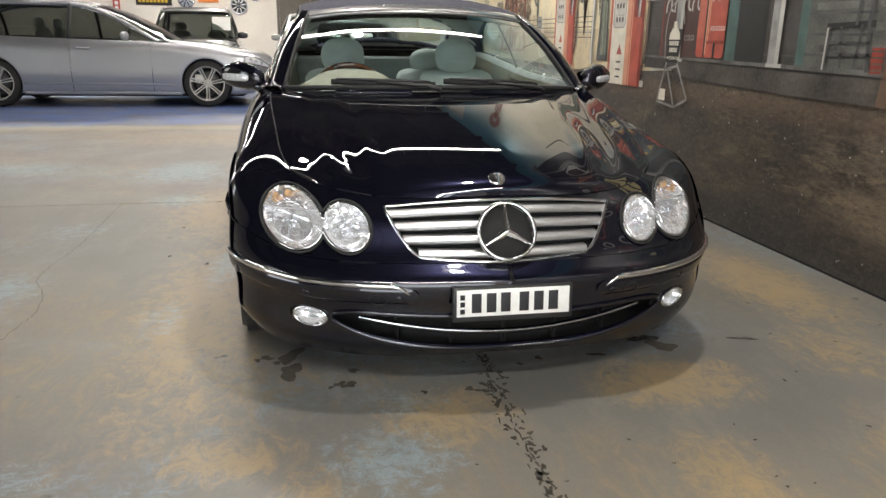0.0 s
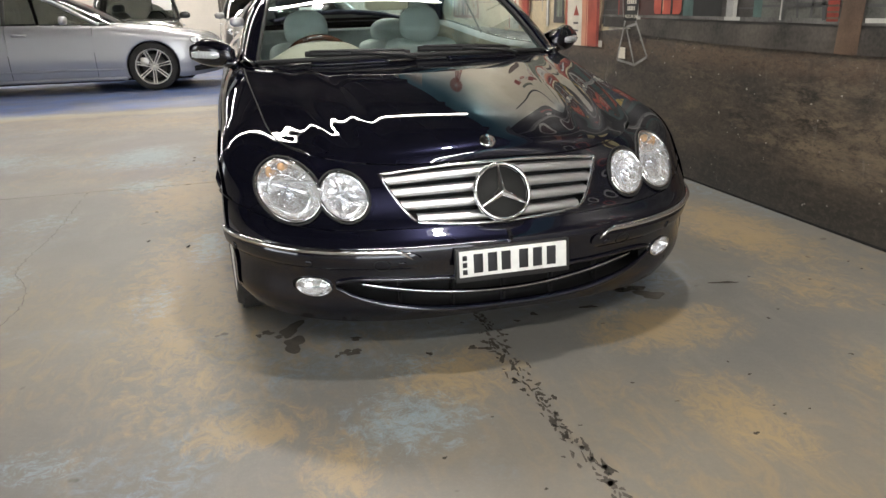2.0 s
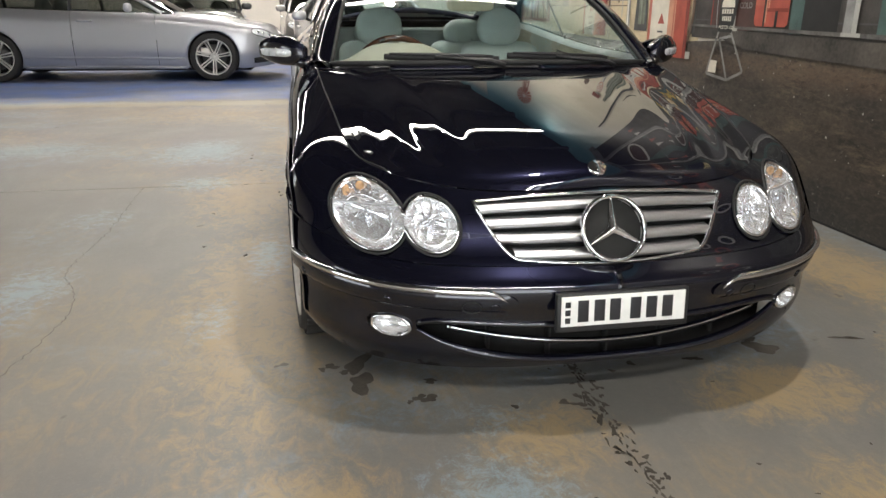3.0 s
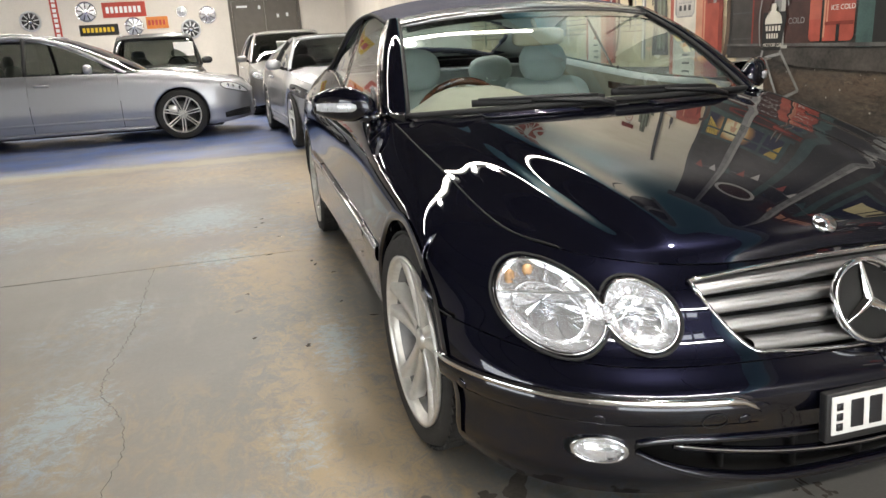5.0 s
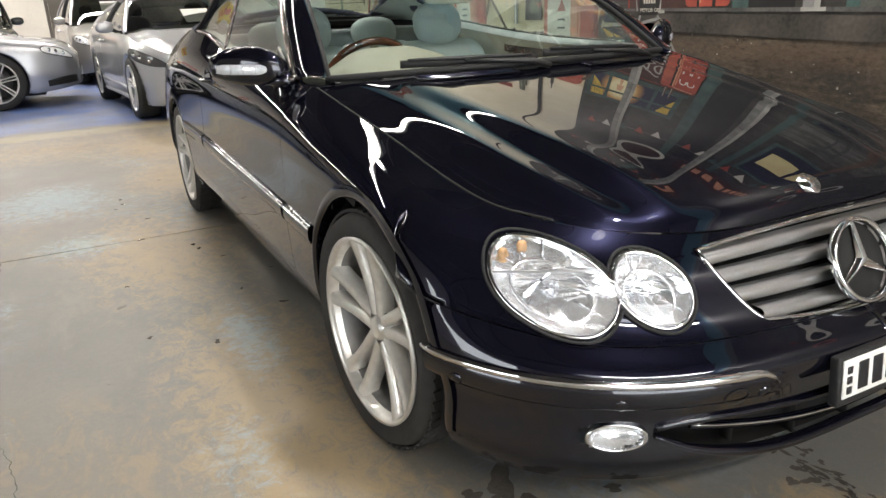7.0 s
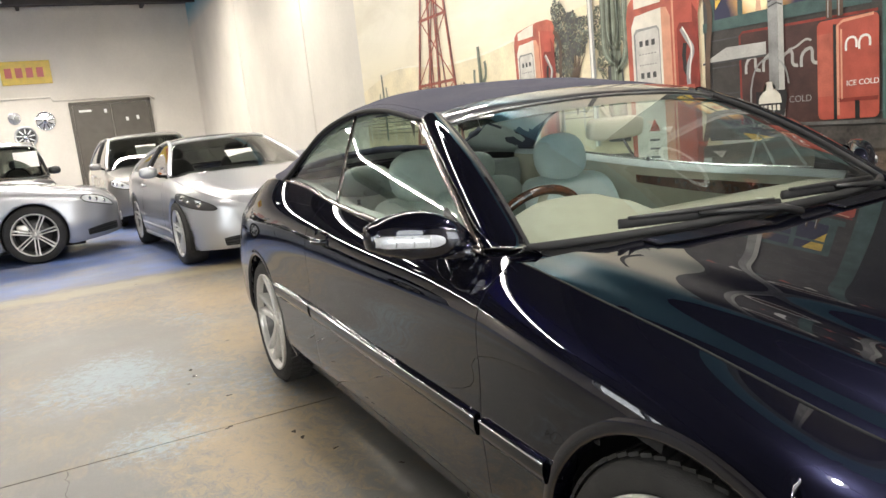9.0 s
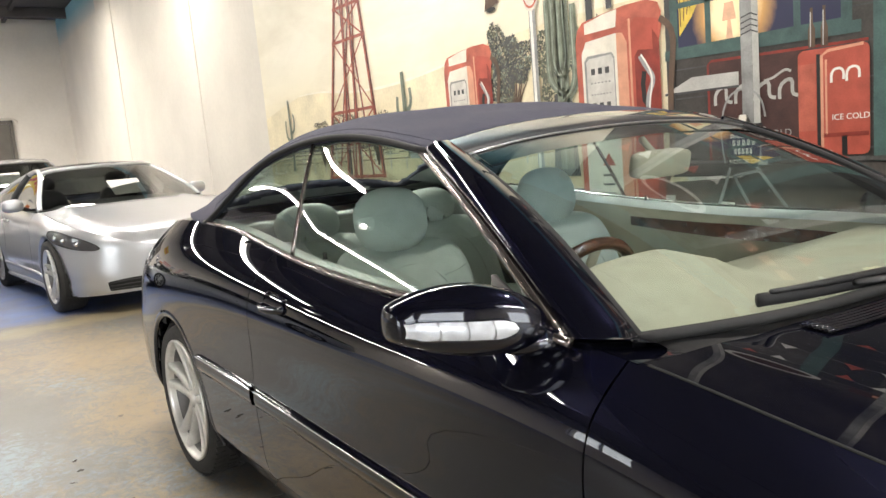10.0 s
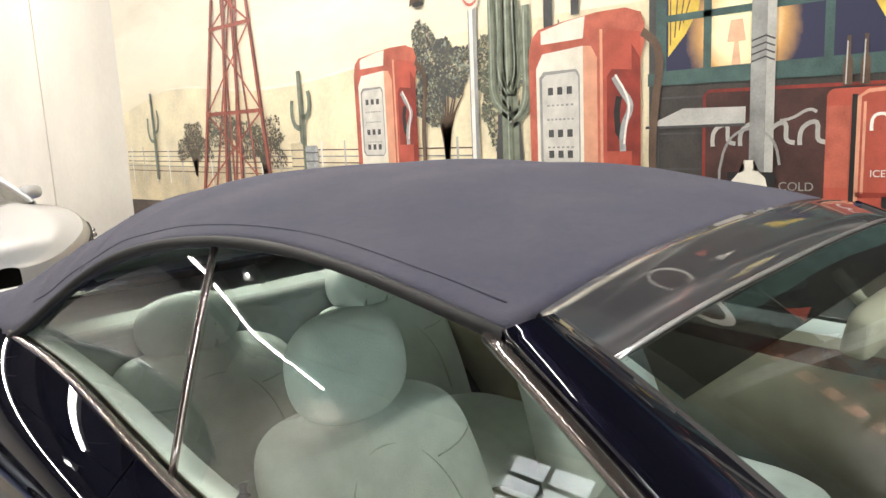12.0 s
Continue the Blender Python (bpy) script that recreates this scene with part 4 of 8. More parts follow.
# door mirrors
for sd in (1, -1):
    rows = []
    for i in range(19):
        t = i / 18
        a = math.pi * t
        x = 0.785 + 0.198 * t
        r = max(0.0, math.sin(a * 0.86 + 0.14)) ** 0.36
        cz = 0.928 - 0.014 * (1 - t) + 0.004 * math.sin(a)
        cy = 1.585 + 0.155 * t ** 1.5
        row = []
        for k in range(24):
            b = 2 * math.pi * k / 24
            hz = (0.074 if math.sin(b) > 0 else 0.056) * (0.72 + 0.28 * math.sin(math.pi * min(1, 0.15 + t * 0.7)))
            ry = 0.070 * (1 if math.cos(b) < 0 else 0.55)
            row.append((sd * x, cy + ry * r * math.copysign(abs(math.cos(b)) ** 0.8, math.cos(b)), cz + hz * r * math.copysign(abs(math.sin(b)) ** 0.8, math.sin(b))))
        rows.append(row)
    end = rows[-1]
    hub_p = np.mean(np.array(end), axis=0)
    for q, dx in ((0.93, 0.006), (0.75, 0.011), (0.4, 0.014), (0.02, 0.015)):
        rows.append([tuple(hub_p + (np.array(p) - hub_p) * q + (sd * dx, 0, 0)) for p in end])
    mirror = part("door_mirror", grid_mesh(rows, close=True), PAINT, car, "dark blue door mirror with a clear lamp strip")
    strip = []
    for i in range(17):
        t = 0.36 + 0.635 * i / 16
        x = 0.785 + 0.198 * t
        cy = 1.585 + 0.155 * t ** 1.5
        r = max(0.0, math.sin(math.pi * t * 0.86 + 0.14)) ** 0.36
        h = 0.0185 * min(1.0, (i + 1.2) / 3.5) ** 0.6 * (1 if i < 15 else 0.8)
        zc = 0.924 + 0.002 * t
        strip.append([(sd * (x + (0.004 if i > 12 else 0)), cy - 0.070 * r - d, zc + h * v) for d, v in ((-0.012, 1.15), (0.004, 1.0), (0.009, 0.5), (0.010, 0.0), (0.009, -0.5), (0.004, -1.0), (-0.012, -1.15))])
    lamp = part("mirror_lamp", grid_mesh(strip), LENS, mirror, "clear side repeater lamp")
    core = [[(p[0], p[1] + 0.005, p[2] * 0.86 + 0.1295) for p in row[1:6]] for row in strip]
    part("lamp_core", grid_mesh(core), BRIGHT, lamp)
    for q in (4, 8, 12):
        part("core_rib", tube([Vector(p) + Vector((0, -0.002, 0)) for p in core[q]], 0.0016, 5), SATIN, lamp)
    foot = [Vector((sd * 0.845, 1.60, 0.895)), Vector((sd * 0.80, 1.575, 0.885)), Vector((sd * 0.765, 1.56, 0.882))]
    part("mirror_foot", tube(foot, lambda t: 0.030 + 0.012 * t, 16, flat=0.8), PAINT, mirror)
    sail = slab([(1.56, 0.895), (1.72, 0.905), (1.71, 0.985)], 0.012, "x", sd * 0.765 - 0.006)
    part("mirror_triangle", sail, PLASTIC, mirror)
    glass = lathe([(0, 0.0), (0.058, 0.0), (0.062, -0.004)], 28, "y")
    glass.transform(Matrix.Translation((sd * 0.905, 1.735, 0.930)) @ Matrix.Rotation(radians(sd * -20), 4, "Z") @ Matrix.Diagonal((1.4, 1, 0.8, 1)))
    part("mirror_glass", glass, CHROME, mirror)


def side_point(s, v, sd, out):
    f = skin(s, sd)
    p = Vector(f(v))
    return p + Vector((sd * out, 0, 0))


# side mouldings, handles, seams, lock buttons
for sd in (1, -1):
    for s0, s1 in ((6.02, 6.97), (7.03, 8.97), (9.03, 10.05)):
        rows = []
        for i in range(25):
            s = s0 + (s1 - s0) * i / 24
            rows.append([side_point(s, 3.0 + dv, sd, o) for dv, o in ((-0.26, -0.002), (-0.24, 0.006), (-0.05, 0.011), (0.10, 0.011), (0.20, 0.007), (0.23, -0.002))])
        m = part("side_moulding", grid_mesh(rows), PAINT, car)
        part("moulding_trim", tube([side_point(s0 + (s1 - s0) * i / 24, 3.17, sd, 0.010) for i in range(25)], 0.0045, 6), CHROME, m, "thin chrome line on the side moulding")
    hp = side_point(8.75, 5.12, sd, 0.0)
    dish = lathe([(0, 0.000), (0.05, -0.002), (0.066, 0.004), (0.07, 0.009)], 32, "x")
    dish.transform(Matrix.Translation((hp.x + sd * 0.0, 2.575, 0.825)) @ Matrix.Diagonal((sd, 1.0, 0.72, 1)) @ Matrix.Identity(4))
    handle = part("door_handle", dish, PAINT, car, "dark blue pull handle with a bright edge")
    grip = [Vector((hp.x + sd * (0.008 + 0.026 * math.sin(math.pi * k / 14)), 2.50 + 0.155 * k / 14, 0.829 - 0.004 * k / 14)) for k in range(15)]
    part("grip", tube(grip, 0.012, 10, flat=0.9), PAINT, handle)
    part("grip_trim", tube([g + Vector((sd * 0.010, 0, 0.004)) for g in grip[2:13]], 0.003, 6), CHROME, handle)
    knob = lathe([(0.010, 0), (0.006, 0.004), (0.005, 0.012), (0.007, 0.018), (0, 0.020)], 16, "z")
    knob.transform(Matrix.Translation((sd * 0.712, 2.52, 0.945)))
    part("lock_button", knob, PLASTIC, car)
    filler = [side_point(10.55 + 0.10 * math.cos(k * math.pi / 12), 4.75 + 0.42 * math.sin(k * math.pi / 12), sd, 0.0012) for k in range(24)]
    if sd > 0:
        part("filler_flap_gap", tube(filler, 0.0015, 5, closed=True), DARK, car)
    gap = [side_point(3.55 + 0.52 * k / 20, 3.95 - 0.0 * k, sd, 0.0012) for k in range(21)]
    part("bumper_gap", tube(gap, 0.0022, 5), DARK, car)

# cabin
part("cabin_floor", box(-0.70, 1.25, 0.24, 0.70, 3.55, 0.30, 0.01), LEATHER_DARK, car)
part("rear_bulkhead", box(-0.70, 3.50, 0.28, 0.70, 3.56, 0.98, 0.02), LEATHER_DARK, car)
dash_rows = []
for j in range(33):
    a = -1 + j / 16
    sc = Vector(screen_point(a * 0.97, 0.015))
    bulge = 0.085 * math.exp(-((a + 0.53) / 0.30) ** 4)
    back = 1.74 + 0.05 * (1 - a * a)
    x = 0.70 * a
    dash_rows.append([(sc.x, sc.y + 0.01, sc.z - 0.03), (sc.x * .98, sc.y + 0.10, sc.z - 0.022), (x, 1.50, 0.878 + bulge * 0.35), (x, 1.60, 0.882 + bulge * 0.8), (x, 1.70, 0.876 + bulge), (x, back - 0.02, 0.86 + bulge), (x, back + 0.02, 0.82 + bulge * 0.5), (x, back + 0.0, 0.70), (x, back - 0.04, 0.52)])
part("dashboard", grid_mesh(dash_rows), DASH, car, "stone coloured moulded dashboard")
part("dash_wood", box(-0.12, 1.785, 0.66, 0.68, 1.80, 0.72, 0.006), WOOD, car, "walnut strip across the dashboard")
part("centre_console", box(-0.12, 1.72, 0.28, 0.12, 2.75, 0.56, 0.03), DASH, car)
wheel_m = Matrix.Translation((-0.375, 1.885, 0.815)) @ Matrix.Rotation(radians(-62), 4, "X")
rim_bm = tube([(0.185 * math.cos(k * math.pi / 32), 0.185 * math.sin(k * math.pi / 32), 0) for k in range(64)], 0.0155, 12, closed=True)
rim_bm.transform(wheel_m)
steer = part("steering_wheel", rim_bm, WOOD, car, "walnut and leather rimmed steering wheel")
pad = blob(0.085, 0.08, 0.032, 2.8, 28, 12)
pad.transform(wheel_m @ Matrix.Translation((0, -0.01, 0.0)))
part("airbag_pad", pad, DASH, steer)
for a in (0.0, math.pi, -math.pi / 2):
    sp = tube([(0.07 * math.cos(a), 0.07 * math.sin(a), 0), (0.18 * math.cos(a), 0.18 * math.sin(a), 0)], 0.017, 10, flat=0.5)
    sp.transform(wheel_m)
    part("wheel_spoke", sp, DASH, steer)


def seat(x, y, front=True, lift=0.0):
    w = 0.255 if front else 0.27
    cushion = part("seat_cushion", blob(w, 0.27, 0.10, 3.4, 32, 14, (x, y - 0.02, 0.50 + lift)), LEATHER, car, "stone leather seat cushion")
    rows = []
    n = 26
    top = 0.925 if front else 0.90
    for i in range(n + 1):
        t = i / n
        z = 0.46 + (top - 0.46) * math.sin(t * math.pi / 2) ** 0.9 if t < 0.999 else top
        half = w * (1 - 0.10 * t) * (1 - max(0, t - 0.60) ** 2.2 / 0.40 ** 2.2 * 0.46)
        yc = y + 0.20 + 0.20 * t + (0.0 if front else 0.04)
        depth = 0.085 * (1 - 0.35 * t) * math.sqrt(max(0.0, 1 - t ** 6)) + 0.004
        row = []
        for k in range(32):
            a = 2 * math.pi * k / 32
            cx, sy = math.cos(a), math.sin(a)
            px = math.copysign(abs(cx) ** 0.55, cx) * half
            dip = 0.03 * math.exp(-(px / (half * 0.55 + 1e-6)) ** 4) if sy < 0 else 0
            row.append((x + px, yc + math.copysign(abs(sy) ** 0.7, sy) * depth + dip, z))
        rows.append(row)
    back = grid_mesh(rows, close=True)
    bmesh.ops.contextual_create(back, geom=[e for e in back.edges if e.is_boundary and e.verts[0].co.z > 0.85])
    part("seat_back", back, LEATHER, car, "padded stone leather seat back")
    hr = blob(0.134 if front else 0.145, 0.066, 0.110 if front else 0.088, 2.4, 36, 20)
    hr.transform(Matrix.Translation((x, y + 0.375 + (0 if front else .07), 1.004 if front else 0.955)) @ Matrix.Rotation(radians(-10), 4, "X"))
    head = part("headrest", hr, LEATHER, car, "oval stone leather headrest")
    for px in (-0.045, 0.045):
        post = tube([(x + px, y + 0.39, 0.86), (x + px, y + 0.385, 0.96)], 0.006)
        part("headrest_post", post, CHROME, head)

    def on_front(q, t):
        """A point on the front of the seat back: q across -1..1, t upwards."""
        half = w * (1 - 0.10 * t) * (1 - max(0, t - 0.60) ** 2.2 / 0.40 ** 2.2 * 0.46)
        depth = 0.085 * (1 - 0.35 * t) * math.sqrt(max(0.0, 1 - t ** 6)) + 0.004
        sy = math.sqrt(max(0.0, 1 - abs(q) ** (2 / 0.55)))
        yy = y + 0.20 + 0.20 * t + (0.0 if front else 0.04) - sy ** 0.7 * depth + 0.03 * math.exp(-(q / 0.55) ** 4)
        return Vector((x + q * half, yy, 0.46 + (top - 0.46) * math.sin(t * math.pi / 2) ** 0.9))
    part("seat_seam", tube([on_front(0.56 * math.cos(math.pi * k / 28), 0.18 + 0.46 * math.sin(math.pi * k / 28) ** 0.8) for k in range(29)], 0.0020, 6), STITCH, car)
    for sg in (1, -1):
        part("seat_seam", tube([on_front(sg * (0.46 + 0.46 * k / 12), 0.52 + 0.05 * k / 12) for k in range(13)], 0.0018, 6), STITCH, car)


for sx in (-0.36, 0.36):
    seat(sx, 2.34)
    seat(sx * 0.86, 3.02, False)
part("rear_shelf", box(-0.66, 3.50, 0.93, 0.66, 4.02, 0.975, 0.02), LEATHER, car)
for sd in (1, -1):
    rows = []
    for i in range(31):
        y = 1.57 + 1.97 * i / 30
        low = side_glass_point(y, 0, sd)
        rows.append([(low.x - sd * 0.008, y, low.z + 0.002), (low.x - sd * 0.045, y, low.z + 0.004), (low.x - sd * 0.065, y, low.z - 0.02), (low.x - sd * 0.055, y, low.z - 0.12), (low.x - sd * 0.075, y, low.z - 0.22), (low.x - sd * 0.04, y, low.z - 0.36), (low.x - sd * 0.02, y, 0.26)])
    trim = part("door_trim", grid_mesh(rows), CARD, car, "stone coloured inner door panel")
    part("door_capping", grid_mesh([[Vector(p) + Vector((-sd * 0.0005, 0, 0.004)) for p in r[:3]] for r in rows]), LEATHER, trim, "pale leather capping along the door top")
    wood = [[(side_glass_point(y, 0, sd).x - sd * 0.068, y, side_glass_point(y, 0, sd).z - dz) for dz in (0.045 + 0.02 * abs(y - 2.1), 0.075, 0.10 - 0.02 * abs(y - 2.1))] for y in [1.66 + 0.92 * k / 20 for k in range(21)]]
    part("door_wood", grid_mesh(wood), WOOD, trim, "walnut strip on the door panel")
mirror_bm = blob(0.115, 0.022, 0.036, 5.0, 28, 12)
mirror_bm.transform(Matrix.Translation((0.0, 1.90, 1.135)) @ Matrix.Rotation(radians(12), 4, "X"))
inner = part("interior_mirror", mirror_bm, DASH, car, "pale interior mirror under the header")
part("mirror_stem", tube([(0, 1.92, 1.16), (0, 1.96, 1.205)], 0.010), DASH, inner)
console = blob(0.12, 0.12, 0.02, 3.0, 24, 10, (0, 2.12, 1.243))
part("roof_console", console, DASH, car)
lining = grid_mesh([[Vector(roof_point(-0.97 + 1.94 * j / 20, 0.1 + 6.7 * i / 40, -0.03)) for j in range(21)] for i in range(41)])
bmesh.ops.delete(lining, geom=[f for f in lining.faces if 3.50 < f.calc_center_median().y < 4.02 and abs(f.calc_center_median().x) < 0.52], context="FACES")
part("roof_lining", lining, LEATHER, car)
for sx in (-0.30, 0.30):
    visor = box(sx - 0.17, 2.10, 1.222, sx + 0.17, 2.24, 1.236, 0.006)
    part("sun_visor", visor, DASH, car)

# ---- hall ----
def plain_box(name, x0, y0, z0, x1, y1, z1, mat, kind="structure", label="", category=""):
    ob = part(name, box(x0, y0, z0, x1, y1, z1), mat, None, smooth=False)
    return tagged(ob, label, category, "", kind)


def node(nt, kind, **values):
    n = nt.nodes.new(kind)
    for k, v in values.items():
        n.inputs[k.replace("_", " ")].default_value = v
    return n


def mix_colour(nt, fac, a, b):
    n = nt.nodes.new("ShaderNodeMixRGB")
    for k, v in enumerate((fac, a, b)):
        if isinstance(v, (int, float)):
            n.inputs[k].default_value = v
        elif isinstance(v, tuple):
            n.inputs[k].default_value = (*v, 1)
        else:
            nt.links.new(v, n.inputs[k])
    return n.outputs[0]


def ramp(nt, src, lo, hi):
    n = nt.nodes.new("ShaderNodeMapRange")
    n.inputs[1].default_value, n.inputs[2].default_value = lo, hi
    nt.links.new(src, n.inputs[0])
    return n.outputs[0]


def times(nt, a, b):
    n = nt.nodes.new("ShaderNodeMath")
    n.operation = "MULTIPLY"
    for k, v in enumerate((a, b)):
        if isinstance(v, (int, float)):
            n.inputs[k].default_value = v
        else:
            nt.links.new(v, n.inputs[k])
    return n.outputs[0]


def noise_tex(nt, co, scale, detail=6, rough=0.6, warp=0.0, stretch=(1, 1, 1)):
    mp = nt.nodes.new("ShaderNodeMapping")
    mp.inputs["Scale"].default_value = stretch
    nt.links.new(co, mp.inputs[0])
    n = node(nt, "ShaderNodeTexNoise", Scale=scale, Detail=detail, Roughness=rough, Distortion=warp)
    nt.links.new(mp.outputs[0], n.inputs["Vector"])
    return n.outputs["Fac"]


def floor_material():
    """Trowelled concrete with remains of ochre and pale blue paint; the bay at the far end is painted blue."""
    m = bpy.data.materials.new("painted_concrete")
    m.use_nodes = True
    nt = m.node_tree
    b = nt.nodes["Principled BSDF"]
    co = nt.nodes.new("ShaderNodeTexCoord").outputs["Object"]
    sep = nt.nodes.new("ShaderNodeSeparateXYZ")
    nt.links.new(co, sep.inputs[0])
    large, fine = noise_tex(nt, co, 0.55, 5), noise_tex(nt, co, 42, 6, 0.7)
    col = mix_colour(nt, ramp(nt, large, 0.35, 0.65), (0.126, 0.123, 0.117), (0.168, 0.160, 0.146))
    col = mix_colour(nt, times(nt, ramp(nt, fine, 0.35, 0.75), 0.35), col, (0.10, 0.098, 0.093))
    sand = noise_tex(nt, co, 130, 5, 0.75)
    col = mix_colour(nt, times(nt, ramp(nt, sand, 0.55, 0.72), 0.35), col, (0.29, 0.275, 0.25))
    trowel = noise_tex(nt, co, 5.5, 10, 0.8, 0.5, (1, 0.35, 1))
    col = mix_colour(nt, times(nt, ramp(nt, trowel, 0.52, 0.72), 0.40), col, (0.235, 0.215, 0.185))
    ochre = times(nt, ramp(nt, noise_tex(nt, co, 0.85, 4, 0.55, 0.6), 0.46, 0.60), ramp(nt, noise_tex(nt, co, 11, 8, 0.75, 1.2, (1, 0.45, 1)), 0.47, 0.62))
    col = mix_colour(nt, times(nt, ochre, 0.38), col, (0.33, 0.23, 0.105))
    warm = ramp(nt, noise_tex(nt, co, 0.33, 3, 0.5, 0.3), 0.48, 0.7)
    col = mix_colour(nt, times(nt, warm, 0.40), col, (0.245, 0.190, 0.120))
    shift = nt.nodes.new("ShaderNodeMapping")
    shift.inputs["Location"].default_value = (7.3, 2.1, 0)
    nt.links.new(co, shift.inputs[0])
    blue = times(nt, ramp(nt, noise_tex(nt, shift.outputs[0], 0.9, 4, 0.55, 0.5), 0.54, 0.70), ramp(nt, noise_tex(nt, shift.outputs[0], 17, 9, 0.8, 0.8), 0.46, 0.66))
    col = mix_colour(nt, times(nt, blue, 0.75), col, (0.21, 0.33, 0.45))
    flake = noise_tex(nt, co, 15, 12, 0.86, 0.9, (1, 0.7, 1))
    flake_b = noise_tex(nt, shift.outputs[0], 19, 12, 0.88, 0.6)

    def patches(spots, flakes, lo, hi):
        """Worn paint left in certain spots (x, y, reach across, reach along, strength), broken up into flakes."""
        total = None
        for x, y, rx, ry, k in spots:
            mp = nt.nodes.new("ShaderNodeMapping")
            mp.inputs["Location"].default_value = (-x / rx, -y / ry, 0)
            mp.inputs["Scale"].default_value = (1 / rx, 1 / ry, 0)
            nt.links.new(co, mp.inputs[0])
            far = nt.nodes.new("ShaderNodeVectorMath")
            far.operation = "LENGTH"
            nt.links.new(mp.outputs[0], far.inputs[0])
            one = times(nt, ramp(nt, far.outputs["Value"], 1.25, 0.25), k)
            if total is None:
                total = one
            else:
                mx = nt.nodes.new("ShaderNodeMath")
                mx.operation = "MAXIMUM"
                nt.links.new(total, mx.inputs[0])
                nt.links.new(one, mx.inputs[1])
                total = mx.outputs[0]
        both = nt.nodes.new("ShaderNodeMath")
        both.operation = "MULTIPLY_ADD"
        both.inputs[1].default_value = 0.20
        nt.links.new(total, both.inputs[0])
        nt.links.new(flakes, both.inputs[2])
        return times(nt, ramp(nt, both.outputs[0], lo, hi), ramp(nt, total, 0.02, 0.35))
    ochre_at = patches(((0.60, 0.05, 0.34, 0.22, 1), (1.55, 1.0, 0.30, 0.75, 1), (1.35, 0.2, 0.3, 0.3, 0.7), (-0.20, -0.06, 0.26, 0.20, 0.9), (-0.86, -0.20, 0.24, 0.16, 0.9), (0.50, -0.52, 0.16, 0.30, 0.9), (1.1, -0.5, 0.2, 0.3, 0.6), (-0.62, -0.45, 0.12, 0.2, 0.8),
                        (-1.9, 6.6, 1.5, 0.9, 0.75), (-0.85, 4.6, 0.35, 1.0, 1), (-0.75, 6.2, 0.7, 1.3, 0.9), (-1.05, 1.1, 0.34, 1.3, 1), (-1.15, 2.9, 0.45, 1.0, 1), (-3.6, 5.2, 1.2, 0.6, 0.6)), flake, 0.56, 0.70)
    col = mix_colour(nt, times(nt, ochre_at, 0.58), col, (0.36, 0.25, 0.115))
    blue_at = patches(((-0.40, -0.28, 0.26, 0.22, 0.75), (-0.33, 0.05, 0.2, 0.12, 0.6), (-1.37, -0.22, 0.2, 0.12, 0.6), (-1.63, 4.4, 0.42, 0.6, 1), (-1.5, 3.2, 0.3, 0.3, 0.8), (-1.01, 1.62, 0.13, 0.42, 0.9), (-1.97, 1.33, 0.22, 0.35, 0.9), (-1.2, 0.9, 0.15, 0.3, 0.6),
                       (-3.0, 4.6, 0.8, 0.5, 0.8), (-3.9, 7.75, 1.9, 0.30, 1.0), (1.15, -0.75, 0.15, 0.15, 0.8), (-1.95, 2.4, 0.25, 0.3, 0.6)), flake_b, 0.58, 0.70)
    col = mix_colour(nt, times(nt, blue_at, 0.55), col, (0.25, 0.355, 0.43))
    edge = nt.nodes.new("ShaderNodeMath")
    edge.operation = "MULTIPLY_ADD"
    edge.inputs[1].default_value = 0.9
    nt.links.new(noise_tex(nt, co, 3.0, 8, 0.7), edge.inputs[0])
    nt.links.new(sep.outputs["Y"], edge.inputs[2])
    bay = ramp(nt, edge.outputs[0], 8.28, 8.52)
    worn = ramp(nt, noise_tex(nt, co, 1.6, 8, 0.7), 0.28, 0.62)
    col = mix_colour(nt, times(nt, times(nt, bay, worn), 0.92), col, (0.058, 0.125, 0.36))
    line = times(nt, ramp(nt, edge.outputs[0], 7.75, 7.95), ramp(nt, edge.outputs[0], 8.3, 8.15))
    col = mix_colour(nt, times(nt, line, 0.45), col, (0.42, 0.33, 0.17))
    specks = ramp(nt, noise_tex(nt, co, 9, 2, 0.4), 0.755, 0.775)
    col = mix_colour(nt, times(nt, specks, 0.75), col, (0.05, 0.04, 0.03))
    nt.links.new(col, b.inputs["Base Color"])
    rough = nt.nodes.new("ShaderNodeMapRange")
    rough.inputs[3].default_value, rough.inputs[4].default_value = 0.30, 0.52
    nt.links.new(noise_tex(nt, co, 1.7, 6), rough.inputs[0])
    nt.links.new(rough.outputs[0], b.inputs["Roughness"])
    bp = nt.nodes.new("ShaderNodeBump")
    bp.inputs["Strength"].default_value, bp.inputs["Distance"].default_value = 0.25, 0.003
    nt.links.new(fine, bp.inputs["Height"])
    nt.links.new(bp.outputs[0], b.inputs["Normal"])
    return m


WALL_X, BACK_Y, WEST_X, SOUTH_Y, ROOF_Z = 1.95, 21.5, -12.0, -7.0, 5.2
MURAL_Y = 9.06
WHITE_WALL = material("white_wall_paint", (0.68, 0.635, 0.56), 0.75, var=0.07, scale=1.2, bump=0.2, bump_scale=40)
FLOOR = floor_material()
FRAME_GREY = material("window_frame_grey", (0.35, 0.35, 0.35), 0.5, var=0.1, scale=4)
YARD = material("yard_concrete", (0.24, 0.23, 0.21), 0.8, var=0.2, scale=1.5, bump=0.2)
# Glow of the added sheets that stand in for daylight.
DAY_FILL = glow("daylight_fill", (0.92, 0.97, 1.0), 4.8)
ROOF = material("dark_roof_sheet", (0.055, 0.050, 0.048), 0.7, var=0.3, scale=2, bump=0.3, bump_scale=6)
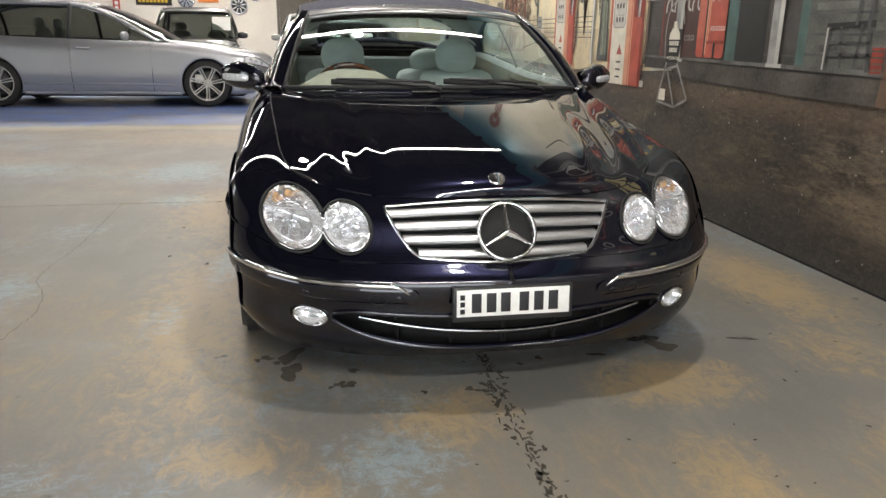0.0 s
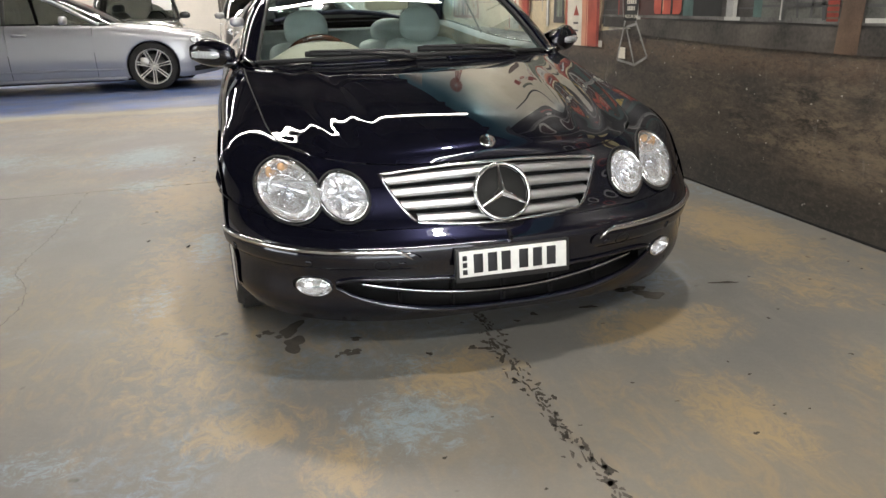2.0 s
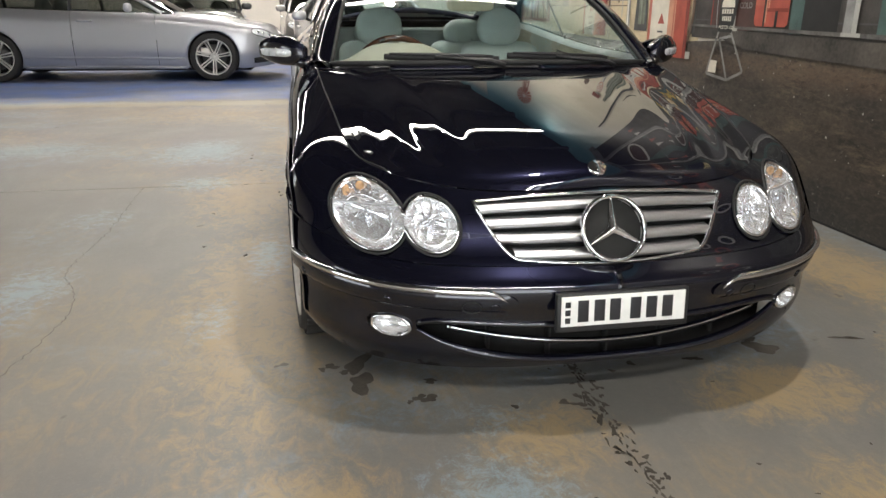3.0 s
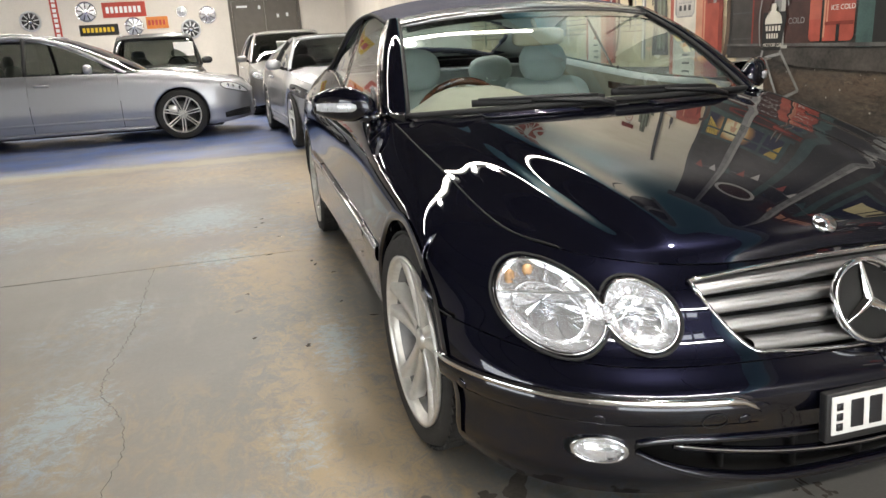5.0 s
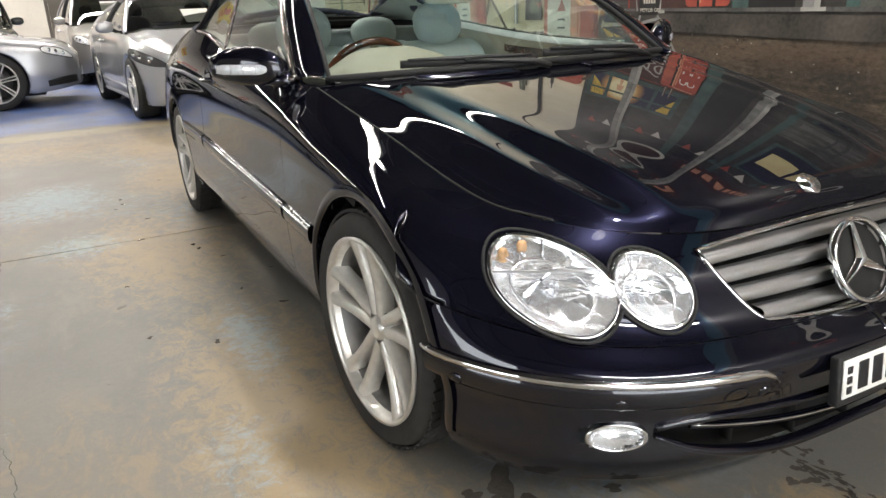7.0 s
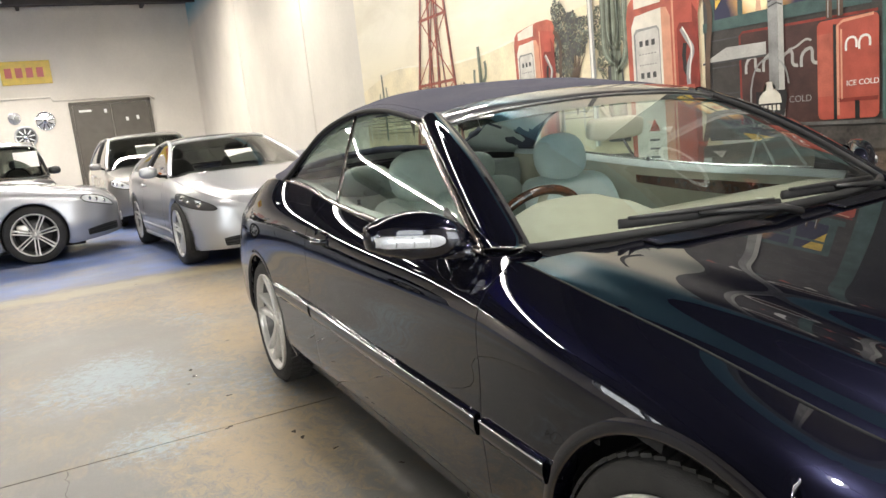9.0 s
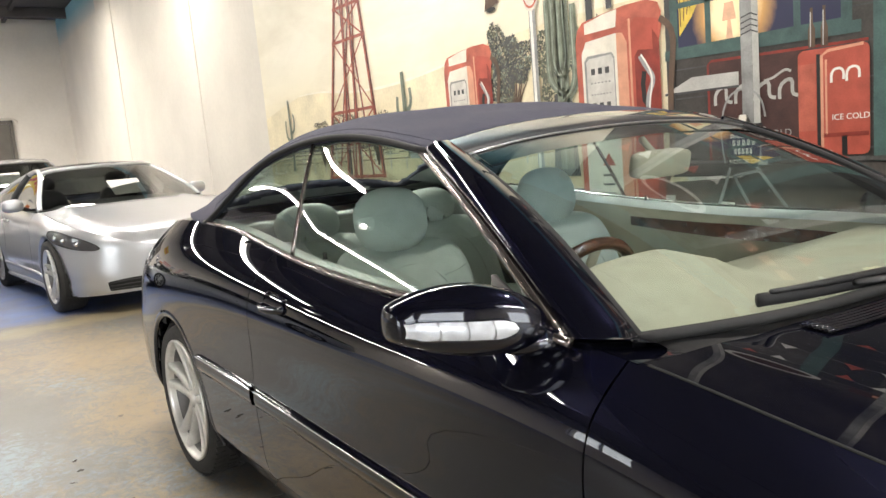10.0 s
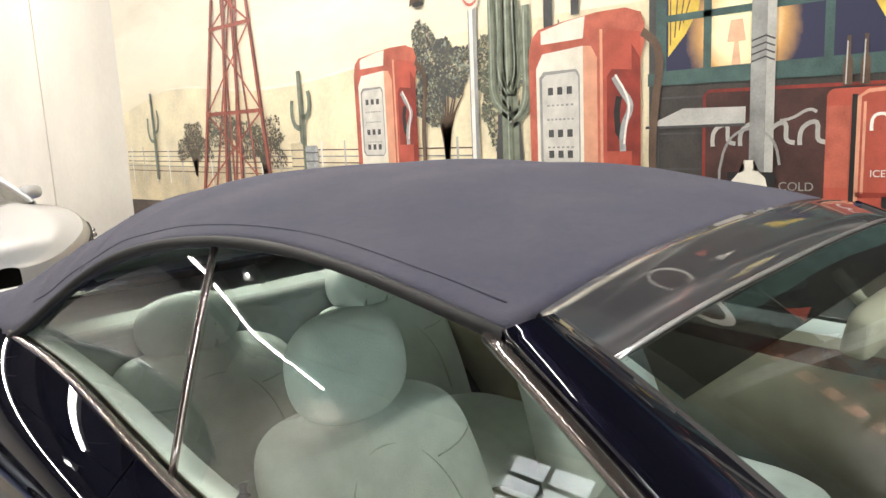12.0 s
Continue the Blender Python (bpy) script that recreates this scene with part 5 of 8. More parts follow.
GREY_DOOR = material("grey_door_paint", (0.105, 0.092, 0.074), 0.5, var=0.12, scale=6, bump=0.1)
slabs = bmesh.new()
for y0, y1 in ((SOUTH_Y, 3.142), (3.151, BACK_Y + .3)):
    box(WEST_X, y0, -0.12, WALL_X + .3, y1, 0.0, bm=slabs)
box(WEST_X, SOUTH_Y, -0.2, WALL_X + .3, BACK_Y + .3, -0.03, bm=slabs)
tagged(part("floor", slabs, FLOOR, None, smooth=False), "worn grey concrete floor with ochre and blue paint remains", "floor", "", "structure")
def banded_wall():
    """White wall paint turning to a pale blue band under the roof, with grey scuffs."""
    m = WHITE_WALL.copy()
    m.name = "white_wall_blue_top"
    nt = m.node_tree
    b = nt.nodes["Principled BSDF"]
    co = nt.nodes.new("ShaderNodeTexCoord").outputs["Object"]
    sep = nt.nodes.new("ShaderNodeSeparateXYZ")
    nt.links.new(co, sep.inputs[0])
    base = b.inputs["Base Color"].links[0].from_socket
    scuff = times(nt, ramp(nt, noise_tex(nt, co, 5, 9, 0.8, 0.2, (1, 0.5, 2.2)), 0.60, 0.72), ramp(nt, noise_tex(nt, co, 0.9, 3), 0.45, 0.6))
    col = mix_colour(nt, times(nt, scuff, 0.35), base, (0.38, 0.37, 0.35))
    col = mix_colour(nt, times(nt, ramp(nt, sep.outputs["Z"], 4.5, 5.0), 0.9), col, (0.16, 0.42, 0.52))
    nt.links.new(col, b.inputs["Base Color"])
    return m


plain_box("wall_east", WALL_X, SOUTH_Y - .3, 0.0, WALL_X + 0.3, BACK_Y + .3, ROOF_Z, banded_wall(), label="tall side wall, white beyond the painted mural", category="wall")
plain_box("wall_north", WEST_X - .3, BACK_Y, 0.0, WALL_X, BACK_Y + 0.3, ROOF_Z, WHITE_WALL, label="off-white painted rear wall hung with signs", category="wall")
west = bmesh.new()
# The low opening is added, unseen, for fill light on the bumper corner.
FILL_GAP_W, LOUVRE = (-5.0, 0.6, 3.5), (8.4, 10.4, 2.6, 5.0)
box(WEST_X - 0.3, SOUTH_Y, 0, WEST_X, FILL_GAP_W[0], ROOF_Z, bm=west)
box(WEST_X - 0.3, FILL_GAP_W[0], FILL_GAP_W[2], WEST_X, FILL_GAP_W[1], ROOF_Z, bm=west)
box(WEST_X - 0.3, FILL_GAP_W[1], 0, WEST_X, LOUVRE[0], ROOF_Z, bm=west)
box(WEST_X - 0.3, LOUVRE[0], 0, WEST_X, LOUVRE[1], LOUVRE[2], bm=west)
box(WEST_X - 0.3, LOUVRE[0], LOUVRE[3], WEST_X, LOUVRE[1], ROOF_Z, bm=west)
box(WEST_X - 0.3, LOUVRE[1], 0, WEST_X, BACK_Y, ROOF_Z, bm=west)
tagged(part("wall_west", west, WHITE_WALL, None, smooth=False), "off-white side wall with louvres and an added fill light opening", "wall", "", "structure")
south = bmesh.new()
# An added, unseen opening that puts bright reflections on the front bumper.
FILL_GAP_S = (-4.2, 1.3, 3.3)
box(WEST_X - 0.3, SOUTH_Y - 0.3, 0, FILL_GAP_S[0], SOUTH_Y, ROOF_Z, bm=south)
box(FILL_GAP_S[0], SOUTH_Y - 0.3, FILL_GAP_S[2], FILL_GAP_S[1], SOUTH_Y, ROOF_Z, bm=south)
box(FILL_GAP_S[1], SOUTH_Y - 0.3, 0, WALL_X, SOUTH_Y, ROOF_Z, bm=south)
tagged(part("wall_south", south, WHITE_WALL, None, smooth=False), "off-white end wall with an opening added for fill light", "wall", "", "structure")
louvre = thing("window_1", "high slatted louvre window in the side wall", "window", kind="structure")
for k in range(3):
    yy = LOUVRE[0] + (LOUVRE[1] - LOUVRE[0]) * k / 2
    part("mullion", box(WEST_X - 0.16, yy - 0.03, LOUVRE[2], WEST_X - 0.06, yy + 0.03, LOUVRE[3]), FRAME_GREY, louvre, smooth=False)
for zz in [LOUVRE[2] + 0.05 + (LOUVRE[3] - LOUVRE[2] - 0.10) * k / 4 for k in range(5)]:
    part("transom", box(WEST_X - 0.15, LOUVRE[0], zz - 0.05, WEST_X - 0.07, LOUVRE[1], zz + 0.05), FRAME_GREY, louvre, smooth=False)
# Unseen glowing sheets, added beyond the openings as fill light.
for name, b in (("backdrop_south", box(WEST_X - 2, SOUTH_Y - 4.1, 0, WALL_X + 3, SOUTH_Y - 4.0, 6)), ("backdrop_west", box(WEST_X - 4.1, SOUTH_Y - 2, 0, WEST_X - 4.0, BACK_Y, 7))):
    tagged(part(name, b, DAY_FILL, None, smooth=False), "pale glowing sheet added outside the wall openings as fill light", "backdrop", "", "structure")
# Unseen ground, added to close the view through the openings.
yard = box(WEST_X - 4, SOUTH_Y - 4, -0.12, WALL_X + 3, SOUTH_Y - 0.001, -0.02)
box(WEST_X - 4, SOUTH_Y - 0.001, -0.12, WEST_X - 0.001, BACK_Y, -0.02, bm=yard)
tagged(part("ground", yard, YARD, None, smooth=False), "unseen grey concrete ground added outside the wall openings", "ground", "", "structure")
for y0, y1 in ((11.3, 11.9), (15.8, 17.0)):
    plain_box("pilaster", WALL_X - 0.012, y0, 0.0, WALL_X - 0.001, y1, ROOF_Z, WHITE_WALL, label="white pilaster on the side wall", category="pilaster")
# Roof opening added to brighten the bumper and the floor before it.
FILL_GAP_ROOF = (-6.7, -5.0, -5.0, 1.4)
roof_bm = box(WEST_X - .3, SOUTH_Y - .3, ROOF_Z, WALL_X + .3, FILL_GAP_ROOF[0], ROOF_Z + 0.2)
box(WEST_X - .3, FILL_GAP_ROOF[1], ROOF_Z, WALL_X + .3, BACK_Y + .3, ROOF_Z + 0.2, bm=roof_bm)
box(WEST_X - .3, FILL_GAP_ROOF[0], ROOF_Z, FILL_GAP_ROOF[2], FILL_GAP_ROOF[1], ROOF_Z + 0.2, bm=roof_bm)
box(FILL_GAP_ROOF[3], FILL_GAP_ROOF[0], ROOF_Z, WALL_X + .3, FILL_GAP_ROOF[1], ROOF_Z + 0.2, bm=roof_bm)
tagged(part("backdrop_roof", box(FILL_GAP_ROOF[2] - 1, FILL_GAP_ROOF[0] - 1, ROOF_Z + 0.8, FILL_GAP_ROOF[3] + 1, FILL_GAP_ROOF[1] + 1, ROOF_Z + 0.82), DAY_FILL, None, smooth=False), "pale glowing sheet over the added roof opening", "backdrop", "", "structure")
for k in range(9):
    yy = SOUTH_Y + 1.5 + 3.2 * k
    box(WEST_X, yy - 0.06, ROOF_Z - 0.22, WALL_X, yy + 0.06, ROOF_Z + 0.01, bm=roof_bm)
for k in range(5):
    xx = WEST_X + 1.2 + 2.9 * k
    box(xx - 0.04, SOUTH_Y, ROOF_Z - 0.10, xx + 0.04, BACK_Y, ROOF_Z + 0.01, bm=roof_bm)
tagged(part("ceiling", roof_bm, ROOF, None, smooth=False), "dark sheet roof on steel beams", "ceiling", "", "structure")
skirt = box(WALL_X - 0.012, SOUTH_Y, 0.0, WALL_X - 0.0005, MURAL_Y, 0.012)
tagged(part("baseboard", skirt, DARK, None, smooth=False), "thin dark strip along the foot of the wall", "trim", "", "structure")

# double door in the rear wall
door = thing("door_1", "dark grey steel double door in the rear wall", "door", kind="structure")
part("door_frame", join(box(-1.37, BACK_Y - 0.07, 0, -1.29, BACK_Y + .02, 2.77, .006), box(0.55, BACK_Y - 0.07, 0, 0.63, BACK_Y + .02, 2.77, .006), box(-1.37, BACK_Y - 0.07, 2.69, 0.63, BACK_Y + .02, 2.77, .006)), GREY_DOOR, door, smooth=False)
for x0, x1, hx in ((-1.285, -0.372, -0.46), (-0.365, 0.545, -0.27)):
    leaf = part("door_leaf", box(x0, BACK_Y - 0.05, 0.01, x1, BACK_Y - 0.005, 2.685, 0.004), GREY_DOOR, door, smooth=False)
    grip = part("door_handle", tube([(hx, BACK_Y - 0.05, 1.25), (hx, BACK_Y - 0.10, 1.25), (hx + (0.12 if hx < -0.4 else -0.12) * -1, BACK_Y - 0.10, 1.25)], 0.012), SATIN, leaf)
part("door_notice", box(-1.15, BACK_Y - 0.055, 2.5, -0.85, BACK_Y - 0.0505, 2.56), PAPER, door, smooth=False)
for px, pz in ((-0.55, 2.45), (-0.05, 2.2), (0.22, 2.22)):
    part("door_sticker", box(px, BACK_Y - 0.055, pz, px + 0.07, BACK_Y - 0.0505, pz + 0.10), PAPER, door, smooth=False)
conduit = thing("wall_conduit", "thin white conduit along the rear wall", "pipe")
part("conduit_pipe", tube([(-6.5, BACK_Y - 0.04, 2.99), (-1.75, BACK_Y - 0.04, 2.95), (-1.7, BACK_Y - 0.04, 2.85), (0.62, BACK_Y - 0.04, 2.83), (0.75, BACK_Y - 0.04, 2.72)], 0.025), WHITE_WALL, conduit)

# floor crack, oil and water marks
CRACK = material("crack_dark", (0.07, 0.065, 0.058), 0.9, var=0.3, scale=30)
WET = material("wet_stain", (0.085, 0.076, 0.066), 0.25, var=0.5, scale=9)
rnd = random.Random(5)
crack = bmesh.new()
path = spline([(-1.86, 3.13, 0), (-1.85, 2.57, 0), (-1.845, 2.07, 0), (-1.875, 1.70, 0), (-1.86, 1.47, 0), (-1.775, 1.28, 0), (-1.735, 1.0, 0), (-1.80, 0.5, 0), (-1.76, 0.0, 0)])
left, right = [], []
for k in range(161):
    p = path(8 * k / 160)
    j = rnd.uniform(-0.008, 0.008)
    w = 0.0006 + 0.0010 * rnd.random()
    left.append((p[0] + j - w, p[1], 0.0012))
    right.append((p[0] + j + w, p[1], 0.0012))
tagged(part("floor_crack", grid_mesh([left, right]), CRACK, None), "hairline crack running across the concrete floor", "crack", "", "structure")


def stain(bm, x, y, rx, ry, turn=0.0, z=0.0016):
    n = 22
    ph = [rnd.uniform(0, 6.28) for _ in range(3)]
    c, s = math.cos(turn), math.sin(turn)
    ring = []
    for k in range(n):
        a = 2 * math.pi * k / n
        r = 1 + 0.28 * math.sin(2 * a + ph[0]) + 0.2 * math.sin(3 * a + ph[1]) + 0.14 * math.sin(5 * a + ph[2])
        u, v = rx * r * math.cos(a), ry * r * math.sin(a)
        ring.append(bm.verts.new((x + c * u - s * v, y + s * u + c * v, z)))
    bm.faces.new(ring)


marks = bmesh.new()
for x, y, rx, ry in ((-0.685, 0.45, 0.035, 0.06), (-0.683, 0.32, 0.04, 0.055), (-0.77, 0.446, 0.022, 0.018), (-0.80, 0.43, 0.012, 0.012), (-0.73, 0.40, 0.018, 0.014), (-0.47, 0.296, 0.022, 0.014),
                     (-0.52, 0.20, 0.020, 0.016), (-0.49, 0.19, 0.028, 0.018), (-0.55, 0.18, 0.010, 0.01), (0.663, 0.408, 0.055, 0.028), (0.70, 0.33, 0.045, 0.05), (0.62, 0.42, 0.03, 0.014), (0.43, 0.295, 0.02, 0.014),
                     (0.40, 0.30, 0.012, 0.01), (0.20, 0.30, 0.016, 0.012), (0.12, 0.26, 0.012, 0.009), (-0.10, 0.10, 0.018, 0.012), (-0.06, 0.08, 0.022, 0.012), (-0.25, 0.10, 0.012, 0.01), (1.05, 0.35, 0.05, 0.012)):
    stain(marks, x, y, rx, ry, rnd.uniform(-0.4, 0.4))
for k in range(190):
    t = k / 189
    yy = 0.40 - 1.55 * t
    stain(marks, 0.01 - 0.03 * t + 0.018 * rnd.gauss(0, 1) - 0.015 * math.sin(5 * t), yy + rnd.uniform(-.01, .01), 0.003 + 0.008 * rnd.random() ** 2, 0.006 + 0.020 * rnd.random() ** 2, rnd.uniform(-0.5, 0.5))
for k in range(14):
    stain(marks, rnd.uniform(-1.35, -0.74), rnd.uniform(1.3, 4.3), 0.006 + 0.012 * rnd.random(), 0.005 + 0.008 * rnd.random(), rnd.uniform(0, 3))
for k in range(30):
    stain(marks, rnd.uniform(-0.6, 1.7), rnd.uniform(-0.9, 0.4), 0.003 + 0.005 * rnd.random(), 0.003 + 0.004 * rnd.random())
tagged(part("water_marks", marks, WET, None, smooth=False), "dark oil drips and water marks on the concrete", "stain", "", "stuff")


# light fittings
TUBE_GLOW = glow("tube_glow", (1.0, 0.95, 0.88), 14.0)
LAMP_GLOW = glow("bay_lamp_glow", (1.0, 0.96, 0.9), 30.0)
FITTING = material("white_enamel", (0.7, 0.7, 0.68), 0.4, var=0.05, scale=10)


def batten(x, y, z, length, along="x"):
    f = thing("light_batten", "white fluorescent batten under the roof", "ceiling light", "battens of the hall", at=pose(x, y, z, 0, 0, 0 if along == "x" else 90))
    part("fitting_body", box(-length / 2, -0.07, 0.0, length / 2, 0.07, 0.07, 0.01), FITTING, f, smooth=False)
    for px in (-length * 0.35, length * 0.35):
        part("hanger_rod", tube([(px, 0, 0.06), (px, 0, ROOF_Z - z)], 0.006), SATIN, f)
    for off in (-0.04, 0.04):
        t = part("fluorescent_tube", tube([(-length / 2 + 0.03, off, -0.025), (length / 2 - 0.03, off, -0.025)], 0.018, 10), TUBE_GLOW, f)
    return f


def bay_lamp(x, y, z):
    f = thing("bay_lamp", "round metal high-bay lamp under the roof", "ceiling light", "bay lamps", at=pose(x, y, z))
    part("lamp_shade", lathe([(0.05, 0.30), (0.08, 0.26), (0.16, 0.15), (0.21, 0.0), (0.20, 0.0), (0.15, 0.14)], 32, "z"), FITTING, f)
    part("lamp_bulb", lathe([(0, 0.01), (0.045, 0.02), (0.065, 0.05), (0.045, 0.10), (0, 0.12)], 24, "z"), LAMP_GLOW, f)
    part("lamp_rod", tube([(0, 0, 0.3), (0, 0, 0.55)], 0.012), SATIN, f)
    return f


for lx, ly, length, along in BATTENS:
    pitch = 1.55 if along == "x" else 1.95
    n = max(1, round(length / pitch))
    for k in range(n):
        off = (k - (n - 1) / 2) * pitch
        batten(lx + (off if along == "x" else 0), ly + (off if along == "y" else 0), LAMP_Z, 1.5, along)
for lx, ly in BAYS:
    bay_lamp(lx, ly, LAMP_Z - 0.05)

# ---- the mural: a painting straight on the side wall, flat shapes of paint in thin layers ----
mural = thing("mural", "hand-painted desert filling station mural on the wall", "mural")


def layer_x(n):
    return WALL_X - 0.0025 - 0.0014 * n


def paint_piece(name, outline, layer, mat, parent=None, label=""):
    """A flat patch of paint with that outline in (along, up)."""
    bm = bmesh.new()
    vs = [bm.verts.new((layer_x(layer), y, z)) for y, z in outline]
    f = bm.faces.new(vs)
    bmesh.ops.triangulate(bm, faces=[f])
    bmesh.ops.recalc_face_normals(bm, faces=bm.faces)
    if bm.faces[0].normal.x > 0 if (bm.faces.ensure_lookup_table() or True) else False:
        bmesh.ops.reverse_faces(bm, faces=bm.faces)
    return part(name, bm, mat, parent or mural, label, smooth=False)


def quad(name, y0, z0, y1, z1, layer, mat, parent=None, label=""):
    return paint_piece(name, [(y0, z0), (y1, z0), (y1, z1), (y0, z1)], layer, mat, parent, label)


def stroke(name, points, width, layer, mat, parent=None, label=""):
    """A brush line; width may be a function of 0..1."""
    n = len(points)
    a, b = [], []
    for i, (y, z) in enumerate(points):
        p, q = points[max(i - 1, 0)], points[min(i + 1, n - 1)]
        dy, dz = q[0] - p[0], q[1] - p[1]
        d = math.hypot(dy, dz) or 1
        w = (width(i / max(1, n - 1)) if callable(width) else width) / 2
        a.append((layer_x(layer), y - dz / d * w, z + dy / d * w))
        b.append((layer_x(layer), y + dz / d * w, z - dy / d * w))
    return part(name, grid_mesh([a, b]), mat, parent or mural, label, smooth=False)


def curve2(points, n=24):
    f = spline([(y, z, 0) for y, z in points])
    return [tuple(f((len(points) - 1) * k / n)[:2]) for k in range(n + 1)]


def rounded(y0, z0, y1, z1, r, n=5):
    out = []
    for cy, cz, a0 in ((y1 - r, z1 - r, 0), (y0 + r, z1 - r, 90), (y0 + r, z0 + r, 180), (y1 - r, z0 + r, 270)):
        for k in range(n + 1):
            a = radians(a0 + 90 * k / n)
            out.append((cy + r * math.cos(a), cz + r * math.sin(a)))
    return out


def oval(cy, cz, ry, rz, n=28):
    return [(cy + ry * math.cos(2 * math.pi * k / n), cz + rz * math.sin(2 * math.pi * k / n)) for k in range(n)]


def brush(name, c, var=0.25, scale=6.0, tint=None, rough=0.5):
    return material(name, c, rough, var=var, scale=scale, tint=tint, bump=0.12, bump_scale=120, detail=8)


def sky_paint():
    m = bpy.data.materials.new("mural_sky")
    m.use_nodes = True
    nt = m.node_tree
    b = nt.nodes["Principled BSDF"]
    co = nt.nodes.new("ShaderNodeTexCoord").outputs["Object"]
    sep = nt.nodes.new("ShaderNodeSeparateXYZ")
    nt.links.new(co, sep.inputs[0])
    cloud = noise_tex(nt, co, 1.1, 6, 0.6, 0.5, (1, 0.5, 1.6))
    base = mix_colour(nt, ramp(nt, sep.outputs["Z"], 1.4, 2.3), (0.80, 0.70, 0.48), (0.83, 0.78, 0.64))
    base = mix_colour(nt, times(nt, ramp(nt, cloud, 0.40, 0.68), 0.75), base, (0.66, 0.59, 0.45))
    base = mix_colour(nt, times(nt, ramp(nt, noise_tex(nt, co, 2.6, 7, 0.6, 0.7, (1, 0.35, 2.0)), 0.52, 0.7), 0.5), base, (0.86, 0.80, 0.66))
    base = mix_colour(nt, ramp(nt, sep.outputs["Z"], 3.0, 4.6), base, (0.18, 0.42, 0.52))
    nt.links.new(base, b.inputs["Base Color"])
    b.inputs["Roughness"].default_value = 0.55
    return m


def road_paint():
    """Dark wet-looking road and mud, brushed along the wall."""
    m = bpy.data.materials.new("mural_road")
    m.use_nodes = True
    nt = m.node_tree
    b = nt.nodes["Principled BSDF"]
    co = nt.nodes.new("ShaderNodeTexCoord").outputs["Object"]
    sep = nt.nodes.new("ShaderNodeSeparateXYZ")
    nt.links.new(co, sep.inputs[0])
    n1 = noise_tex(nt, co, 1.8, 10, 0.78, 0.4, (1, 0.55, 1.6))
    n2 = noise_tex(nt, co, 9, 12, 0.86, 0.3, (1, 0.45, 1.5))
    n3 = noise_tex(nt, co, 3.6, 12, 0.84, 0.3, (1, 0.45, 1.9))
    fleck = noise_tex(nt, co, 24, 6, 0.7, 0.4, (1, 0.55, 1.5))
    col = mix_colour(nt, ramp(nt, n1, 0.40, 0.62), (0.026, 0.025, 0.025), (0.085, 0.069, 0.054))
    near = times(nt, ramp(nt, sep.outputs["Y"], 2.2, -0.4), times(nt, ramp(nt, sep.outputs["Z"], 0.16, 0.36), ramp(nt, sep.outputs["Z"], 0.74, 0.56)))
    tan = nt.nodes.new("ShaderNodeMath")
    tan.operation = "MULTIPLY_ADD"
    tan.inputs[1].default_value = 0.20
    nt.links.new(near, tan.inputs[0])
    nt.links.new(n3, tan.inputs[2])
    col = mix_colour(nt, times(nt, ramp(nt, tan.outputs[0], 0.52, 0.68), 0.85), col, (0.215, 0.165, 0.115))
    bank = times(nt, times(nt, ramp(nt, sep.outputs["Z"], 0.68, 0.76), ramp(nt, sep.outputs["Z"], 0.88, 0.80)), ramp(nt, n2, 0.40, 0.62))
    col = mix_colour(nt, times(nt, bank, 0.75), col, (0.215, 0.135, 0.085))
    col = mix_colour(nt, times(nt, ramp(nt, n2, 0.52, 0.60), 0.80), col, (0.014, 0.013, 0.013))
    col = mix_colour(nt, times(nt, ramp(nt, fleck, 0.58, 0.66), 0.55), col, (0.022, 0.020, 0.018))
    col = mix_colour(nt, times(nt, ramp(nt, noise_tex(nt, co, 15, 5, 0.7, 0.3, (1, 0.5, 1.2)), 0.64, 0.72), 0.5), col, (0.25, 0.21, 0.17))
    foot = times(nt, ramp(nt, sep.outputs["Z"], 0.30, 0.10), ramp(nt, n3, 0.36, 0.56))
    col = mix_colour(nt, times(nt, foot, 0.85), col, (0.020, 0.020, 0.019))
    grit = noise_tex(nt, co, 38, 10, 0.8, 0.2, (1, 0.7, 1.2))
    col = mix_colour(nt, times(nt, ramp(nt, grit, 0.50, 0.66), 0.45), col, (0.15, 0.128, 0.104))
    col = mix_colour(nt, times(nt, ramp(nt, grit, 0.50, 0.36), 0.45), col, (0.016, 0.015, 0.015))
    scr = times(nt, ramp(nt, noise_tex(nt, co, 6.5, 11, 0.86, 0.2, (1, 1.5, 0.6)), 0.57, 0.67), ramp(nt, noise_tex(nt, co, 0.9, 3), 0.42, 0.56))
    col = mix_colour(nt, times(nt, scr, 0.66), col, (0.29, 0.28, 0.26))
    chip = times(nt, ramp(nt, noise_tex(nt, co, 30, 2, 0.5), 0.735, 0.755), 0.8)
    col = mix_colour(nt, chip, col, (0.55, 0.54, 0.50))
    nt.links.new(col, b.inputs["Base Color"])
    b.inputs["Roughness"].default_value = 0.42
    bp = nt.nodes.new("ShaderNodeBump")
    bp.inputs["Strength"].default_value, bp.inputs["Distance"].default_value = 0.2, 0.004
    nt.links.new(n2, bp.inputs["Height"])
    nt.links.new(bp.outputs[0], b.inputs["Normal"])
    return m


SKY_P, ROAD_P = sky_paint(), road_paint()
SAND_P = brush("mural_sand", (0.56, 0.47, 0.31), 0.3, 3)
DUNE_P = brush("mural_dune", (0.74, 0.65, 0.45), 0.2, 3)
CREST_P = brush("mural_crest", (0.82, 0.76, 0.62), 0.1, 6)
RUST_P = brush("mural_rust", (0.30, 0.078, 0.048), 0.45, 14)
GREEN_P = brush("mural_green", (0.10, 0.11, 0.075), 0.5, 14)
GREEN_L = brush("mural_pale_green", (0.16, 0.18, 0.135), 0.4, 14)
